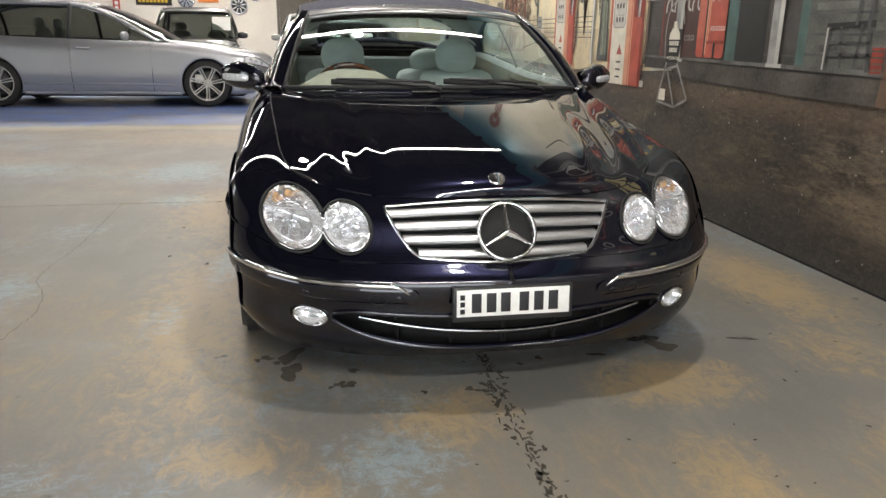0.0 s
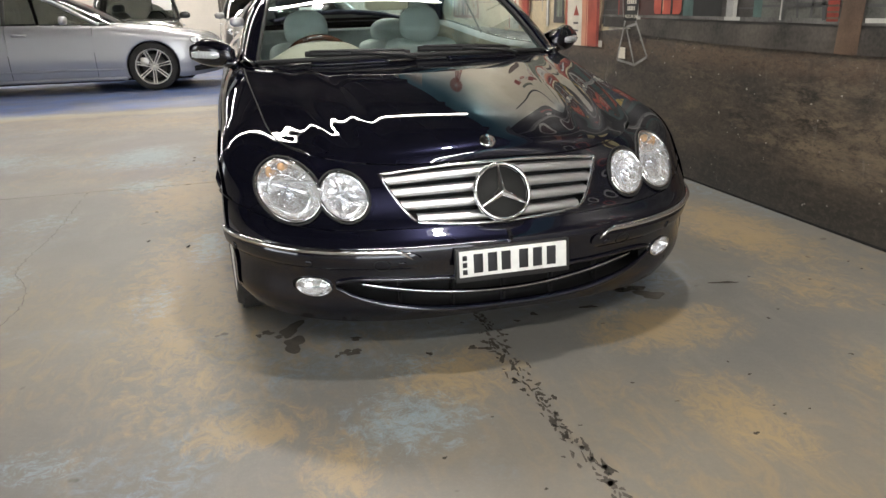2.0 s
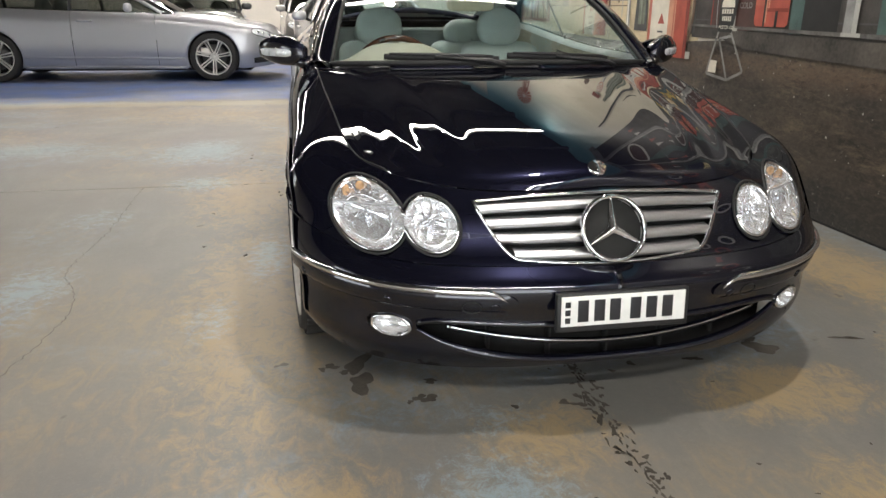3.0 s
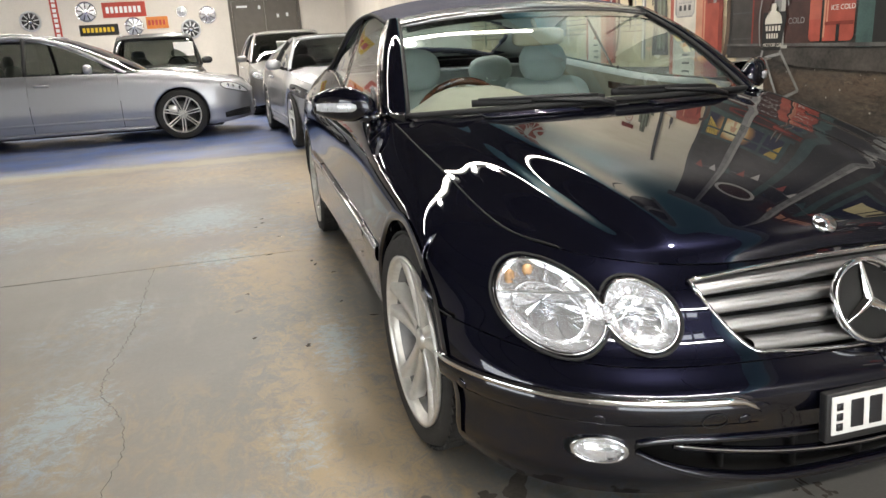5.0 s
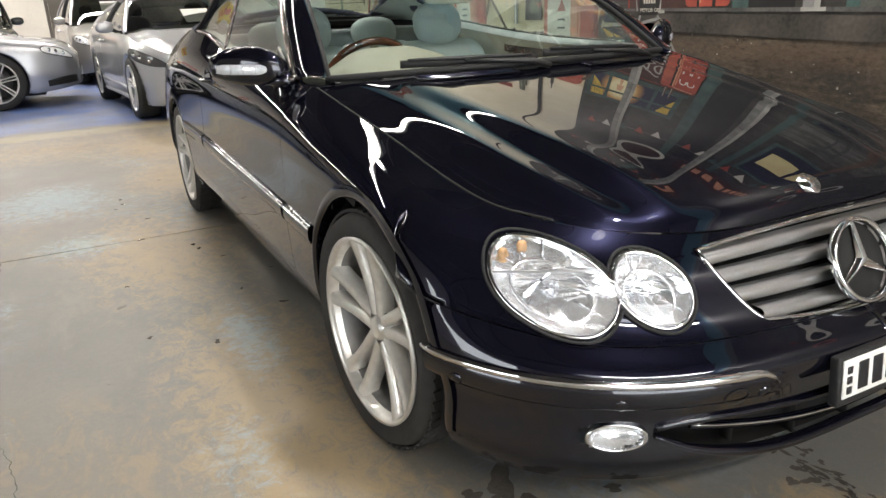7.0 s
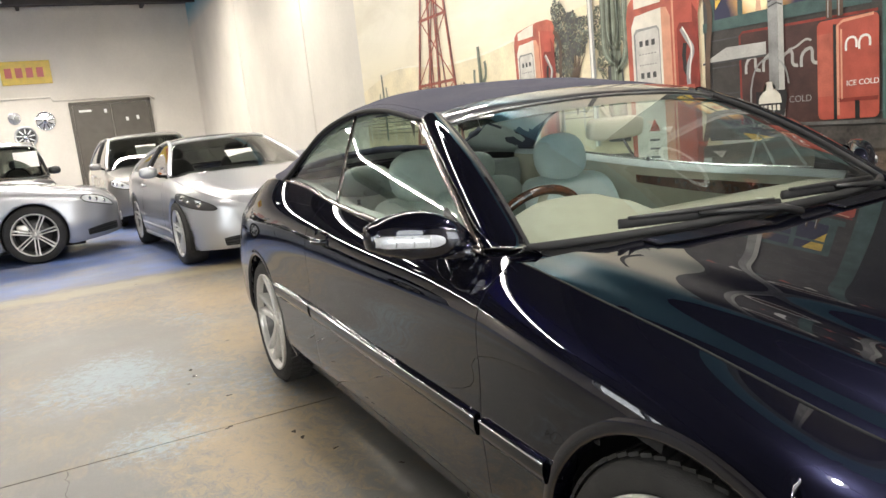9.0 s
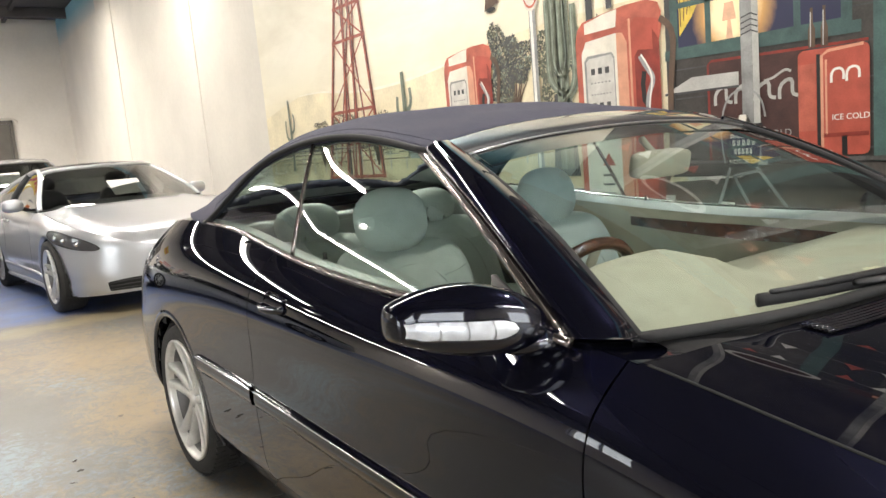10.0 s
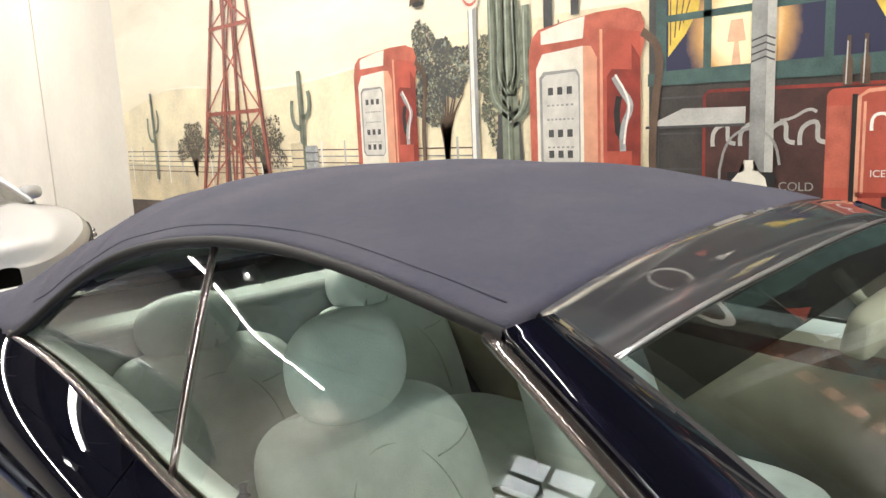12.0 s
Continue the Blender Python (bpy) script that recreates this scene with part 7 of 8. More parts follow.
lettering("ICE COLD", 2.385, 1.185, 0.038, 9, WHITE_P, red)
lettering("COLD", 2.72, 1.125, 0.05, 7.6, GREY_P, mural)
for yy in (2.475, 2.415):
    stroke("painted_bottle", [(yy, 1.535), (yy, 1.62), (yy, 1.65), (yy, 1.72)], lambda t: 0.034 if t < 0.5 else 0.014, 8.4, BROWN_P)
    stroke("bottle_shine", [(yy + .006, 1.54), (yy + .004, 1.70)], 0.005, 8.7, GREY_L)
stroke("painted_bottle", [(3.70, 1.96), (3.70, 2.06), (3.70, 2.10), (3.70, 2.18)], lambda t: 0.045 if t < 0.5 else 0.018, 8.4, SLATE_P)
quad("door_frame_painted", 2.20, 0.985, 2.09, 3.0, 6.4, TEAL_P)
quad("doorway_dark", 2.09, 0.985, 1.80, 2.9, 6.2, BLACK_P)
quad("door_frame_painted", 1.52, 0.985, 1.45, 3.0, 6.4, TEAL_P)

# pavement sign with bottle shape
sign = paint_piece("pavement_sign", [(2.935, 0.975), (2.765, 0.975), (2.725, 1.17), (2.735, 1.20), (2.93, 1.20)], 12, BLACK_P, label="painted black pavement sign with a cream bottle")
paint_piece("sign_bottle", [(2.915, 1.13), (2.76, 1.13), (2.77, 1.175), (2.80, 1.205), (2.82, 1.205), (2.82, 1.25), (2.86, 1.25), (2.86, 1.205), (2.885, 1.195), (2.91, 1.165)], 12.3, CREAM_P, sign)
for z0, ya, yb in ((1.09, 2.905, 2.765), (1.045, 2.895, 2.785)):
    n = 5
    for k in range(n):
        y_a = ya - (ya - yb) * k / n
        quad("sign_letter_bar", y_a, z0, y_a - (ya - yb) / n * 0.68, z0 + 0.03, 12.3, CREAM_P, sign)
lettering("MOTOR OIL", 2.925, 0.995, 0.032, 12.4, CREAM_P, sign)
stroke("sign_hoop", curve2([(2.95, 1.0), (2.95, 1.28), (2.90, 1.36), (2.82, 1.38), (2.75, 1.34), (2.715, 1.23)], 20), 0.011, 12.6, GREY_P, sign)
for a_, b_ in (((2.92, 0.975), (3.02, 0.70)), ((2.77, 0.975), (2.59, 0.74)), ((2.59, 0.74), (2.76, 0.675)), ((3.02, 0.70), (2.76, 0.675)), ((2.90, 0.93), (2.76, 0.675)), ((2.90, .93), (2.76, .955))):
    stroke("sign_leg", [a_, b_], 0.018, 12.5, GREY_P, sign)
quad("sign_base", 3.0, 0.71, 2.90, 0.79, 12.2, CREAM_P, sign)

# porch step, chair, planks, can and leaning beam
paint_piece("porch_top", [(3.29, 1.005), (-2.0, 0.93), (SOUTH_Y + .05, 0.93), (SOUTH_Y + .05, 0.96), (-2.0, 0.97), (3.29, 1.02)], 9.4, PORCH_P)
paint_piece("porch_step", [(3.05, 1.0), (2.6, 0.985), (1.5, 0.965), (-2.0, 0.93), (SOUTH_Y + .05, 0.93), (SOUTH_Y + .05, 0.82), (-2.0, 0.82), (1.5, 0.845), (2.6, 0.875), (3.0, 0.955)], 9, STEP_P)
quad("plank_panel", 1.45, 0.985, 0.30, 1.60, 6.4, PLANK_P)
for k in range(6):
    stroke("plank_gap", [(1.45, 1.06 + 0.10 * k), (0.30, 1.05 + 0.10 * k)], 0.012, 6.8, SLATE_P)
    quad("plank_light", 1.40 - 0.1 * (k % 2), 1.075 + 0.10 * k, 0.7 + 0.1 * (k % 3), 1.11 + 0.10 * k, 6.7, PORCH_P)
chair = stroke("painted_chair", [(1.30, 1.195), (0.98, 1.205)], 0.03, 10, BLACK_P, label="painted dark wooden chair")
for a_, b_, w in (((1.28, 1.195), (1.285, 0.98), 0.022), ((1.20, 1.195), (1.17, 1.0), 0.016), ((1.02, 1.20), (0.99, 0.99), 0.022), ((1.06, 1.20), (1.08, 1.0), 0.016), ((1.28, 1.06), (0.99, 1.065), 0.014), ((1.27, 1.12), (1.0, 1.12), 0.012),
                  ((1.02, 1.20), (0.97, 1.62), 0.024), ((1.10, 1.2), (1.08, 1.6), 0.018), ((1.10, 1.5), (0.97, 1.5), 0.05), ((1.10, 1.38), (0.98, 1.38), 0.03)):
    stroke("chair_bar", [a_, b_], w, 10.2, SLATE_P, chair)
stroke("chair_shine", [(1.29, 1.19), (1.295, 0.99)], 0.012, 10.4, GREY_L, chair)
can = paint_piece("painted_can", rounded(0.90, 0.985, 0.975, 1.10, 0.008), 10, RED_D)
for k in range(4):
    stroke("can_band", [(0.975, 1.0 + 0.028 * k), (0.90, 1.0 + 0.028 * k)], 0.010, 10.3, BROWN_P, can)
paint_piece("leaning_beam", [(0.90, 0.84), (0.76, 0.84), (0.70, 2.2), (0.80, 2.2)], 11, BROWN_P)
quad("low_box", 0.74, 0.98, 0.35, 1.0, 10, GREY_L)

# the upper house front: lit window, bunting, signs
w2 = window(1.38, 0.55, 1.75, 2.55)
for ya, yb in ((1.28, 1.0), (0.95, 0.66)):
    quad("lit_pane", ya, 1.95, yb, 2.25, 6.4, GLOW_P, w2)
stroke("bunting_line", curve2([(3.2, 2.75), (2.2, 2.52), (1.2, 2.75), (0.2, 2.52), (-1.0, 2.75)], 50), 0.008, 9, GREY_P)
for k in range(22):
    t = k / 21
    y = 3.1 - 4.0 * t
    z = 2.64 + 0.11 * math.cos(2 * math.pi * (3.2 - y) / 2.0)
    paint_piece("bunting_flag", [(y + 0.055, z), (y - 0.055, z), (y, z - 0.16)], 9.3, (RED_B, WHITE_P, TEAL_P)[k % 3])
paint_piece("round_sign", oval(2.4, 3.1, 0.34, 0.22), 7, WHITE_P)
paint_piece("round_sign_field", oval(2.4, 3.1, 0.28, 0.17), 7.3, MAROON_P)
quad("banner_sign", 1.9, 2.95, 0.5, 3.3, 7, MAROON_P)
for k in range(8):
    quad("banner_bar", 1.78 - 0.155 * k, 3.05, 1.68 - 0.155 * k, 3.2, 7.3, PEACH_P)
for yy, zz, mt in ((-0.1, 2.2, RED_B), (-0.7, 2.35, WHITE_P), (-1.3, 2.1, RED_P), (-0.5, 1.75, WHITE_P), (-1.2, 3.0, MAROON_P)):
    paint_piece("small_sign", oval(yy, zz, 0.24, 0.16), 7, mt)
    paint_piece("small_sign_field", oval(yy, zz, 0.17, 0.10), 7.3, BLACK_P if mt != BLACK_P else RED_P)

# ---- other cars parked at the far end ----
def height_line(points):
    """A smooth height along a car, through (along, up) pairs."""
    f = spline([(0, y, z) for y, z in points])
    table = np.array([f((len(points) - 1) * k / 400) for k in range(401)])
    return lambda y: float(np.interp(y, table[:, 1], table[:, 2]))


SIDE_FORM = spline([(0, 0.0, 0.950), (0, 0.10, 0.978), (0, 0.22, 0.990), (0, 0.30, 1.0), (0, 0.55, 0.998), (0, 0.76, 0.986), (0, 0.84, 0.978), (0, 0.93, 0.950), (0, 1.0, 0.90)])
SIDE_TABLE = np.array([SIDE_FORM(8 * k / 400) for k in range(401)])


def parked_car(name, label, at, paint, w, length, hubs, wheel_r, low, shoulder, crown, roof, nose=(0.75, 2.5), tail=(0.65, 3.0), roof_paint=None, glass=None, rim_form=None, lamp=(0.12, 0.50, 0.80, 0.97), lamp_mat=None, duct=None, grille=None, doors=2, rails=False, hips=0.02, group="parked cars"):
    """A closed car in its own axes, nose at y = 0 looking to -y. low, shoulder, crown: heights along it of the sill, the wing edge and the bonnet's middle;
    roof: screen foot, screen head, roof rear, tail foot (along), height, half width at the belt and at the top."""
    ob = thing(name, label, "car", group, at=at)
    half_w = w / 2
    low_at, sh_at, mid_at = height_line(low), height_line(shoulder), height_line(crown)

    def half(y):
        k = 1.0
        if y < nose[0]:
            k = max(0.0, 1 - (1 - y / nose[0]) ** nose[1]) ** (1 / nose[1])
        elif length - y < tail[0]:
            k = max(0.0, 1 - (1 - (length - y) / tail[0]) ** tail[1]) ** (1 / tail[1])
        waist = sum(math.exp(-((y - h) / 0.45) ** 2) for h in hubs) - 1
        return half_w * k - hips * 0.5 * (1 - waist) * min(1.0, k)

    def side(y, v, sd, out=0.0):
        lo, sh = low_at(y), sh_at(y)
        return Vector((sd * (half(y) * float(np.interp(v, SIDE_TABLE[:, 1], SIDE_TABLE[:, 2])) + out), y, lo + (sh - lo) * v))

    def over(y, u):
        h = half(y) * 0.90
        return Vector((h * u, y, sh_at(y) + (mid_at(y) - sh_at(y)) * (1 - abs(u) ** 2.4) + 0.012 * math.exp(-((abs(u) - 0.72) / 0.10) ** 2) * min(1.0, y * 3)))

    def steps(y0, y1, n):
        ys = [y0 + (y1 - y0) * k / n for k in range(n + 1)]
        if y0 <= 0.001:
            ys = [0.002 + (y1 - 0.002) * (k / n) ** 2.2 for k in range(n + 1)]
        if y1 >= length - 0.001:
            ys = [length - 0.002 - (length - 0.002 - y0) * (1 - k / n) ** 2.0 for k in range(n + 1)]
        return ys

    arch = wheel_r * 1.07
    f0, f1, r0, r1, h, wb, wt = roof
    cuts = [0.0, f0 + 0.10, (f0 + 1.32 if doors == 4 else (f0 + r1) / 2 + 0.15)] + ([r1 - 0.65] if doors == 4 else []) + [length]
    names = ["front_wing", "front_door", "rear_door", "rear_quarter"] if doors == 4 else ["front_wing", "front_door", "rear_quarter"]
    for sd in (1, -1):
        for q, part_name in enumerate(names):
            y0, y1 = cuts[q] + (0.004 if q else 0), cuts[q + 1] - (0.004 if q < len(names) - 1 else 0)
            bm = grid_mesh([[side(y, k / 30, sd) for k in range(31)] for y in steps(y0, y1, max(24, int((y1 - y0) / 0.017)))])
            gone = [f for f in bm.faces if abs(f.calc_center_median().x) > half_w * 0.55 and any((f.calc_center_median().y - hy) ** 2 + (f.calc_center_median().z - wheel_r) ** 2 < arch ** 2 for hy in hubs)]
            bmesh.ops.delete(bm, geom=gone, context="FACES")
            rim = [v for v in bm.verts if v.is_boundary and any(abs(math.hypot(v.co.y - hy, v.co.z - wheel_r) - arch) < 0.05 for hy in hubs)]
            for v in rim:
                hy = min(hubs, key=lambda o: abs(v.co.y - o))
                d = Vector((0, v.co.y - hy, v.co.z - wheel_r))
                if d.z > -0.2:
                    d.normalize()
                    v.co.y, v.co.z = hy + d.y * arch, wheel_r + d.z * arch
            edge = [e for e in bm.edges if e.is_boundary and all(v in rim for v in e.verts)]
            for v in bmesh.ops.extrude_edge_only(bm, edges=edge)["geom"]:
                if isinstance(v, bmesh.types.BMVert):
                    v.co.x -= sd * 0.05
            part(part_name, bm, paint, ob)
        part("sill", tube([side(y, 0.02, sd, -0.004) for y in [hubs[0] + arch + 0.02 + (hubs[1] - hubs[0] - 2 * arch - 0.04) * k / 20 for k in range(21)]], 0.030, 8), paint, ob)
        part("side_crease", tube([side(y, 0.190, sd, -0.008) for y in [hubs[0] + arch + 0.03 + (hubs[1] - hubs[0] - 2 * arch - 0.06) * k / 24 for k in range(25)]], 0.022, 10), paint, ob)
        for hy in hubs:
            wheel("wheel", ob, (sd * (half(hy) - 0.135), hy, wheel_r), sd, wheel_r, wheel_r * 0.735, 0.235, 0, mat=ALLOY, blocks=False, **(rim_form or {}))
            rows = [[(sd * xx, hy + arch * math.cos(math.pi * k / 20), wheel_r + arch * math.sin(math.pi * k / 20)) for k in range(-3, 24)] for xx in (half(hy) - 0.05, half(hy) - 0.4)]
            rows.append([(sd * (half(hy) - 0.4), hy, wheel_r)] * 27)
            part("wheel_well", grid_mesh(rows), DARK, ob)
        # headlamp let into the corner of the nose
        y0, y1, v0, v1 = lamp
        rows, back = [], []
        for i in range(25):
            q = -1 + i / 12
            reach = math.sqrt(max(0.0, 1 - abs(q) ** 2.6))
            row = [(y0 + y1) / 2 + (y1 - y0) / 2 * q, (v0 + v1) / 2 + (v1 - v0) * 0.10 * q]
            rows.append([side(row[0], min(1.0, row[1] + (v1 - v0) / 2 * reach * (k / 5 - 1)), sd, 0.004) + Vector((0, -0.004, 0.002)) for k in range(11)])
        shell = part("headlamp", grid_mesh(rows), lamp_mat or BRIGHT, ob, "clear headlamp in a dark surround" if lamp_mat else "clear headlamp")
        part("lamp_gasket", tube([r[0] for r in rows] + [r[-1] for r in rows[::-1]], 0.006, 6, closed=True), SEAL, shell)
        for q in (-0.42, 0.05, 0.45):
            yy = (y0 + y1) / 2 + (y1 - y0) / 2 * q
            p = side(yy, (v0 + v1) / 2 + (v1 - v0) * 0.10 * q, sd, 0.006)
            ball = blob(0.026, 0.022, 0.026, 2.0, 16, 10, tuple(p + Vector((0, -0.006, 0.002))))
            part("projector", ball, CHROME, shell)
        if duct:
            y0, y1, v0, v1 = duct
            rows = [[side(y0 + (y1 - y0) * i / 12, v0 + (v1 - v0) * (k / 6) * (1 - 0.45 * i / 12), sd, 0.003) + Vector((0, -0.003, 0)) for k in range(7)] for i in range(13)]
            mouth = part("bumper_duct", grid_mesh(rows), DARK, ob)
            for k in (1, 3, 5):
                part("duct_bar", tube([r[k] + Vector((0, -0.004, 0)) for r in rows], 0.006, 6), PLASTIC, mouth)
        for yy in ([cuts[2] - 0.30] + ([cuts[3] - 0.32] if doors == 4 else [])):
            p = side(yy, 0.84, sd, 0.0)
            pull = tube([p, p + Vector((sd * 0.030, 0.03, 0.0)), p + Vector((sd * 0.032, 0.16, 0.004)), p + Vector((0, 0.20, 0.004))], 0.015, 8)
            part("door_handle", pull, SATIN, ob)
    # front face between the wings
    if grille:
        gx, z0, z1, lean = grille
        rows = [[(gx * (k / 10) * (0.80 + 0.20 * i / 8), 0.004 + 0.16 * (gx * k / 10) ** 2 - 0.012 + lean * i / 8, z0 + (z1 - z0) * i / 8) for k in range(-10, 11)] for i in range(9)]
        mesh = part("grille", grid_mesh(rows), PLASTIC, ob, "dark front grille")
        for i in range(1, 8, 2):
            part("grille_bar", tube([Vector(p) + Vector((0, -0.006, 0)) for p in rows[i]], 0.007, 6), SATIN, mesh)
        part("grille_frame", tube(rows[0] + [r[-1] for r in rows[1:]] + rows[-1][::-1] + [r[0] for r in rows[::-1][1:-1]], 0.009, 6, closed=True), CHROME, mesh)
    bon = [y for y in steps(0.0, f0 + 0.06, 36)]
    part("bonnet", grid_mesh([[over(y, -0.996 + 1.992 * k / 40) for k in range(41)] for y in bon]), paint, ob)
    part("boot_lid", grid_mesh([[over(y, -0.996 + 1.992 * k / 24) for k in range(25)] for y in steps(r1 - 0.35, length, 20)]), paint, ob)
    part("underbody", box(-half_w + 0.16, nose[0] * 0.6, 0.16, half_w - 0.16, length - tail[0] * 0.7, 0.55), DARK, ob, smooth=False)
    # glasshouse
    prof = spline([(0, f0, sh_at(f0) + 0.01), (0, f0 + (f1 - f0) * 0.5, sh_at(f0) + (h - sh_at(f0)) * 0.56), (0, f1, h * 0.972), (0, (f1 * 0.55 + r0 * 0.45), h), (0, r0, h * 0.975), (0, r0 + (r1 - r0) * 0.55, sh_at(r1) + (h - sh_at(r1)) * 0.58), (0, r1, sh_at(r1) + 0.01)])
    knots = [6 * k / 72 for k in range(73)]
    shell = []
    for u in knots:
        p = prof(u)
        t = max(0.0, min(1.0, (p[2] - sh_at(p[1])) / (h - sh_at(p[1]))))
        reach = wb + (wt - wb) * t ** 1.25
        bow = -0.30 * (1 - t * 0.75) if u < 2.6 else 0.10 * (1 - t * 0.6)
        shell.append([Vector((reach * math.sin(a / 12 * 1.45) / math.sin(1.45), p[1] + bow * (1 - (a / 12) ** 2), p[2] + 0.055 * t * (1 - abs(a / 12) ** 2.6))) for a in range(-12, 13)])
    part("roof", grid_mesh([r for r, u in zip(shell, knots) if 1.9 <= u <= 4.1]), roof_paint or paint, ob)
    part("windscreen", grid_mesh([r for r, u in zip(shell, knots) if u <= 1.92]), glass or CAR_GLASS, ob)
    part("rear_window", grid_mesh([r for r, u in zip(shell, knots) if u >= 4.08]), glass or CAR_GLASS, ob)
    part("header_rail", tube([p + Vector((0, 0, 0.004)) for p in shell[23]], 0.020, 8), roof_paint if rails is None else paint, ob)
    for k, u in ((0, 0.0), (72, 6.0)):
        part("screen_foot_seal", tube([p + Vector((0, 0, 0.004)) for p in shell[k]], 0.014, 6), SEAL, ob)
    for sd in (1, -1):
        col = 24 if sd > 0 else 0
        pane = []
        for r in shell:
            p = r[col]
            foot = Vector((sd * (half(p.y) * 0.90 - 0.02), p.y, sh_at(p.y) - 0.004))
            if p.z < foot.z + 0.004:
                foot = p + Vector((0, 0, -0.004))
            pane.append([foot * (1 - k / 6) + p * (k / 6) + Vector((sd * 0.022 * math.sin(math.pi * k / 6), 0, 0)) for k in range(7)])
        part("side_window", grid_mesh(pane), glass or CAR_GLASS, ob)
        part("roof_rail", tube([r[col] + Vector((sd * 0.002, 0, 0)) for r in shell], lambda t: 0.030 - 0.008 * abs(t - 0.5), 10), paint if rails is not None else roof_paint, ob)
        part("window_trim", tube([r[col] + Vector((sd * 0.016, 0, -0.030)) for r in shell[8:66]], 0.009, 6), CHROME if rails else SEAL, ob)
        part("belt_strip", tube([r[0] + Vector((sd * 0.008, 0, 0.004)) for r in pane[4:70]], 0.009, 6), CHROME if rails else SEAL, ob)
        for yy in cuts[2:-1]:
            k = min(range(len(shell)), key=lambda o: abs(shell[o][col].y - yy))
            part("door_pillar", tube([p + Vector((sd * 0.006, 0, 0)) for p in pane[k]], 0.030, 8), PLASTIC, ob)
        if rails:
            part("roof_bar", tube([r[col] * 0.93 + Vector((0, 0.07 * r[col].y, 0.06 + 0.07 * r[col].z)) for r in shell[26:52]], 0.016, 8), SATIN, ob)
        p = side(f0 + 0.46, 1.0, sd)
        mir = blob(0.105, 0.055, 0.068, 2.8, 20, 12)
        mir.transform(Matrix.Translation((p.x + sd * 0.13, p.y, p.z + 0.075)))
        mir_ob = part("door_mirror", mir, paint, ob)
        part("mirror_foot", tube([p + Vector((-sd * 0.03, 0.0, 0.0)), p + Vector((sd * 0.05, 0, 0.045)), p + Vector((sd * 0.09, 0, 0.06))], 0.022, 8), PLASTIC, mir_ob)
    for sx_ in (-0.21 * w, 0.21 * w):
        part("seat_back", blob(0.24, 0.10, 0.32, 3.0, 20, 12, (sx_, f1 + 0.75, sh_at(f1) - 0.14)), LEATHER_DARK if rails else PLASTIC, ob)
        part("headrest", blob(0.13, 0.06, 0.09, 2.6, 18, 10, (sx_, f1 + 0.80, sh_at(f1) + 0.24)), LEATHER_DARK if rails else PLASTIC, ob)
    rim_wheel = tube([(0.20 * w + 0.18 * math.cos(k * math.pi / 16), f0 + 0.82 - 0.06 * math.sin(k * math.pi / 16), sh_at(f0) + 0.02 + 0.17 * math.sin(k * math.pi / 16)) for k in range(32)], 0.014, 8, closed=True)
    part("steering_wheel", rim_wheel, PLASTIC, ob)
    part("dashboard", box(-w * 0.38, f0 + 0.22, sh_at(f0) - 0.16, w * 0.38, f0 + 0.68, sh_at(f0) + 0.005, 0.03), PLASTIC, ob)
    plate = box(-0.19, -0.022, 0.36, 0.19, -0.010, 0.46, 0.004)
    part("number_plate", plate, WHITE_PLATE, ob)
    return ob


def price_sheet(x, y, z, w, h, lean, turn=0.0):
    sheet = box(-w / 2, -0.002, -h / 2, w / 2, 0.002, h / 2)
    sheet.transform(Matrix.Translation((x, y, z)) @ Matrix.Rotation(radians(turn), 4, "Z") @ Matrix.Rotation(radians(-lean), 4, "X"))
    return tagged(part("price_sheet", sheet, PAPER, None, smooth=False), "white paper sheet leaning behind a windscreen", "paper", "price sheets")


SEVEN = {"spokes": 7, "spread": (0.017, 0.021), "arm_half": (0.0085, 0.0075)}
TEN = {"spokes": 5, "spread": (0.020, 0.034), "arm_half": (0.0095, 0.0085)}
parked_car("estate_car", "silver estate car parked sideways on the blue bay", pose(-1.10, 11.45, 0, 0, 0, 88), SILVER, 2.0, 5.45, (1.03, 4.22), 0.368,
                   [(0, .26), (.5, .20), (1.4, .19), (4.0, .20), (5.1, .26), (5.45, .32)], [(0, .62), (.12, .74), (.5, .855), (1.3, .965), (2.2, 1.02), (3.5, 1.055), (4.6, 1.08), (5.45, 1.03)],
                   [(0, .66), (.12, .80), (.5, .91), (1.0, .99), (1.6, 1.055), (2.6, 1.08), (4.6, 1.10), (5.45, 1.06)],
                   (1.76, 2.86, 4.45, 5.32, 1.575, 0.86, 0.60), nose=(0.80, 3.1), rim_form=SEVEN, lamp=(0.07, 0.44, 0.76, 0.94), duct=(0.06, 0.42, 0.10, 0.32), grille=(0.33, 0.30, 0.72, 0.06), doors=4, rails=True)
parked_car("sports_car", "pale silver sports car with black roof and price sheet", pose(0.30, 7.42, 0, 0, 0, 4), SILVER_WARM, 1.98, 4.60, (0.90, 3.62), 0.345,
                   [(0, .20), (.5, .17), (1.5, .19), (3.5, .20), (4.6, .30)], [(0, .58), (.12, .66), (.45, .785), (.95, .89), (1.5, .92), (2.4, .945), (3.4, 1.0), (4.2, .99), (4.6, .92)],
                   [(0, .60), (.12, .69), (.45, .79), (.95, .885), (1.5, .985), (2.4, 1.0), (3.4, 1.02), (4.6, .96)],
                   (1.55, 2.42, 3.05, 4.15, 1.345, 0.82, 0.56), nose=(0.95, 2.3), roof_paint=BLACK_PAINT, rim_form=TEN, lamp=(0.22, 0.80, 0.73, 0.90), lamp_mat=HEADER, duct=(0.004, 0.20, 0.06, 0.34), hips=0.05)
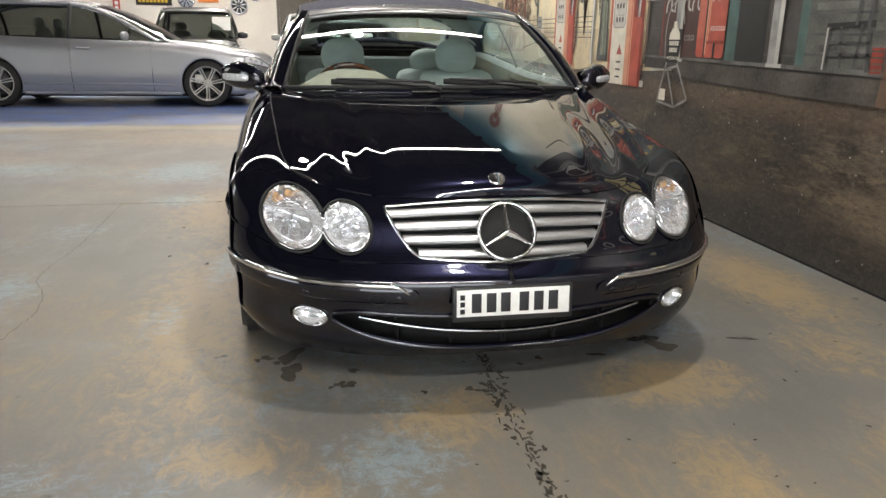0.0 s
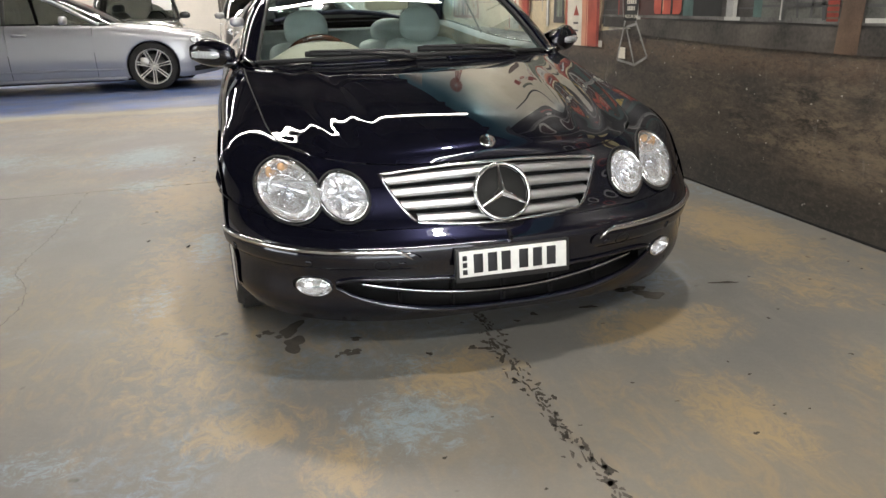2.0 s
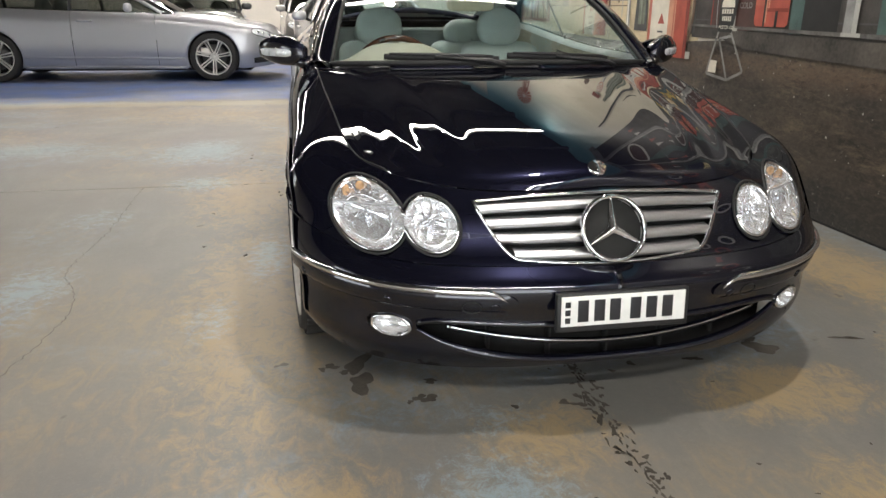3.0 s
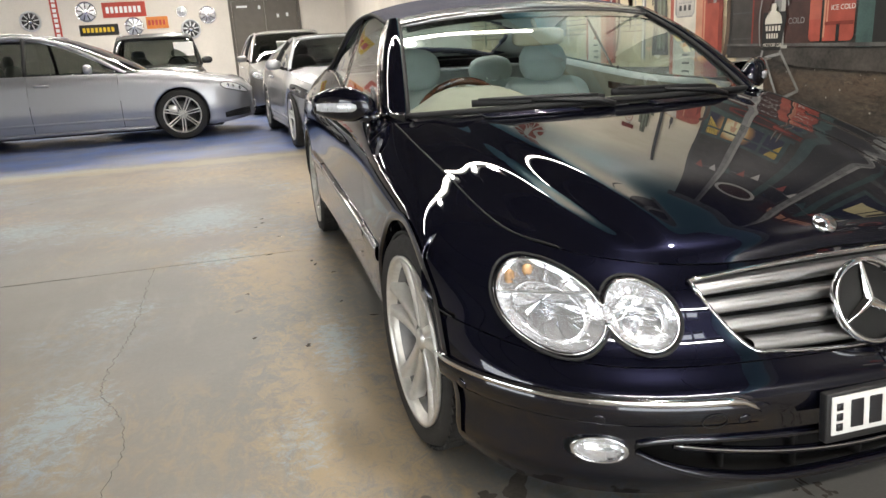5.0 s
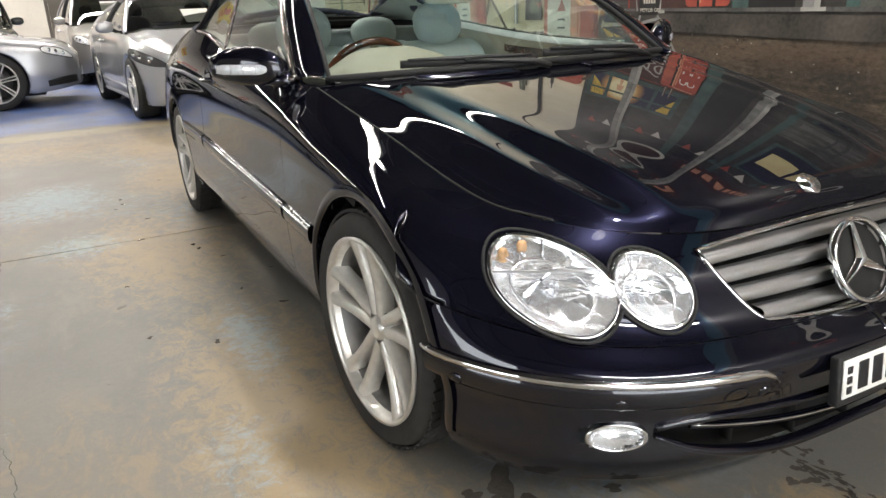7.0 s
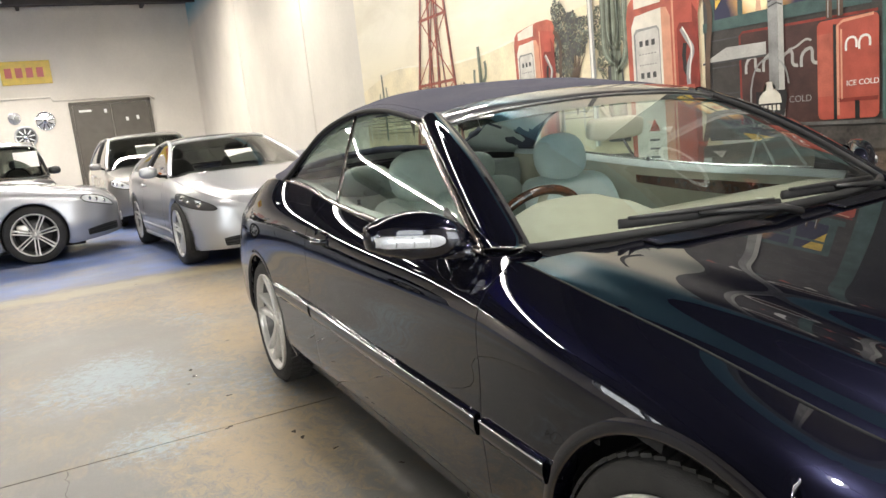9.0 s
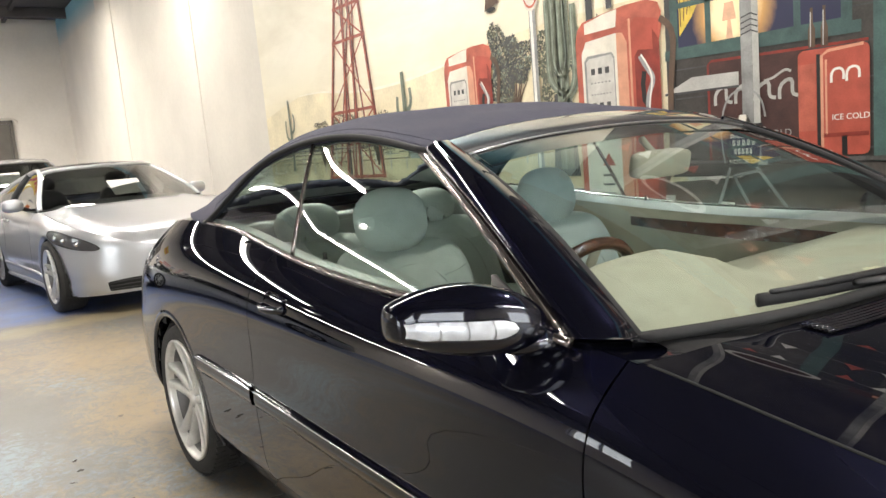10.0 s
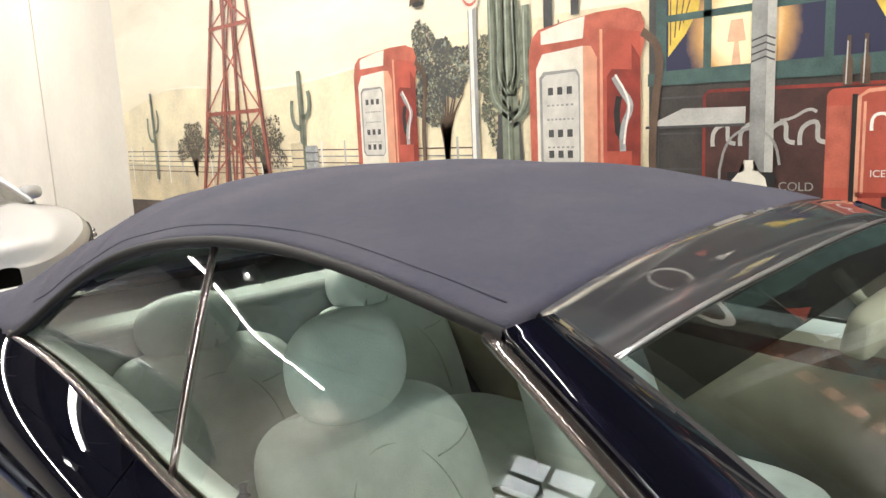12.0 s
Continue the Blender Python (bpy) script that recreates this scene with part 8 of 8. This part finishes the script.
parked_car("hatchback_car", "champagne silver hatchback parked behind the sports car", pose(-0.10, 13.35, 0, 0, 0, 3), CHAMPAGNE, 1.98, 4.9, (0.98, 3.85), 0.35,
                   [(0, .26), (.5, .20), (1.4, .20), (3.9, .20), (4.9, .32)], [(0, .66), (.12, .78), (.5, .90), (1.3, 1.00), (2.4, 1.04), (4.0, 1.08), (4.9, 1.04)],
                   [(0, .70), (.12, .84), (.5, .96), (1.3, 1.07), (2.4, 1.09), (4.9, 1.06)],
                   (1.35, 2.15, 3.9, 4.75, 1.60, 0.86, 0.64), nose=(0.75, 2.6), rim_form=TEN, lamp=(0.10, 0.48, 0.78, 0.96), grille=(0.36, 0.34, 0.78, 0.05))
parked_car("small_car", "black small car with chrome-edged windscreen and price sheet", pose(-2.68, 12.95, 0, 0, 0, 4), BLACK_PAINT, 1.80, 3.9, (0.72, 3.25), 0.32,
                     [(0, .26), (.5, .20), (3.2, .20), (3.9, .3)], [(0, .74), (.10, .88), (.4, .98), (1.1, 1.04), (2.4, 1.08), (3.9, 1.08)], [(0, .78), (.10, .95), (.4, 1.05), (1.1, 1.10), (3.9, 1.11)],
                     (1.12, 1.50, 3.2, 3.75, 1.60, 0.80, 0.66), nose=(0.6, 3.0), roof_paint=BLACK_PAINT, rim_form=TEN, lamp=(0.08, 0.36, 0.74, 0.96), grille=(0.40, 0.52, 0.76, 0.03), rails=True)
price_sheet(0.25, 9.05, 1.10, 0.34, 0.24, 50, 12)
price_sheet(-0.28, 14.9, 1.32, 0.36, 0.26, 40)
price_sheet(-2.25, 14.12, 1.36, 0.36, 0.30, 30, 4)


# ---- signs and wheel trims hung on the rear wall ----
def wall_disc(x, z, r, dark=False, spokes=9):
    d = thing("wheel_trim", "old round metal wheel trim hung on the wall", "wheel trim", "trims on the wall", at=pose(x, BACK_Y - 0.002, z))
    part("trim_rim", lathe([(r, 0.0), (r, -0.04), (r * 0.92, -0.06), (r * 0.84, -0.04), (r * 0.80, -0.012)], 36, "y"), CHROME if not dark else SATIN, d)
    part("trim_dish", lathe([(r * 0.82, -0.012), (r * 0.5, -0.02), (r * 0.3, -0.045), (0, -0.05)], 36, "y"), SATIN if not dark else PLASTIC, d)
    for k in range(spokes):
        a = 2 * math.pi * k / spokes
        b = box(-r * 0.05, -0.045, r * 0.26, r * 0.05, -0.018, r * 0.82)
        b.transform(Matrix.Rotation(a, 4, "Y"))
        part("trim_spoke", b, PLASTIC if not dark else SATIN, d, smooth=False)
    part("trim_cap", lathe([(r * 0.2, -0.045), (r * 0.16, -0.065), (0, -0.07)], 24, "y"), CHROME, d)
    return d


for x, z, r, dark in ((-5.12, 2.58, 0.27, False), (-3.95, 2.14, 0.25, False), (-2.64, 2.48, 0.15, False), (-1.96, 2.36, 0.24, False), (-6.53, 2.40, 0.27, True), (-2.46, 2.0, 0.27, True)):
    wall_disc(x, z, r, dark)


def wall_sign(x0, z0, x1, z1, name, label, field, ink, bars, tall=False):
    s_ = thing(name, label, "sign", "signs on the wall", at=pose((x0 + x1) / 2, BACK_Y - 0.002, (z0 + z1) / 2))
    w, h = (x1 - x0) / 2, (z1 - z0) / 2
    part("sign_plate", box(-w, -0.03, -h, w, 0, h, 0.008), field, s_, smooth=False)
    for k in range(bars):
        if tall:
            part("sign_mark", box(-w * 0.5, -0.036, h * (0.85 - 1.8 * (k + 0.7) / bars), w * 0.5, -0.031, h * (0.85 - 1.8 * k / bars)), ink, s_, smooth=False)
        else:
            part("sign_mark", box(-w * 0.84 + 1.68 * w * k / bars, -0.036, -h * 0.42, -w * 0.84 + 1.68 * w * (k + 0.66) / bars, -0.031, h * 0.42), ink, s_, smooth=False)
    return s_


SIGN_RED = material("enamel_red", (0.42, 0.05, 0.03), 0.3, var=0.15, scale=8)
SIGN_YELLOW = material("enamel_yellow", (0.62, 0.42, 0.03), 0.35, var=0.15, scale=8)
SIGN_ORANGE = material("enamel_orange", (0.58, 0.19, 0.03), 0.35, var=0.15, scale=8)
wall_sign(-4.70, 2.40, -3.58, 2.80, "enamel_sign", "red enamel sign with white marks", SIGN_RED, PAPER, 8)
wall_sign(-5.36, 1.95, -4.36, 2.24, "enamel_sign", "black enamel sign with yellow marks", BLACK_PAINT, SIGN_YELLOW, 8)
wall_sign(-3.62, 2.06, -3.04, 2.38, "enamel_sign", "orange enamel sign with red marks", SIGN_ORANGE, SIGN_RED, 5)
wall_sign(-5.99, 1.75, -5.80, 3.05, "enamel_sign", "narrow upright red sign with white marks", SIGN_RED, PAPER, 9, True)
wall_sign(-2.75, 3.30, -1.62, 3.88, "enamel_sign", "yellow tin sign with a red-brown emblem", SIGN_YELLOW, SIGN_RED, 4)
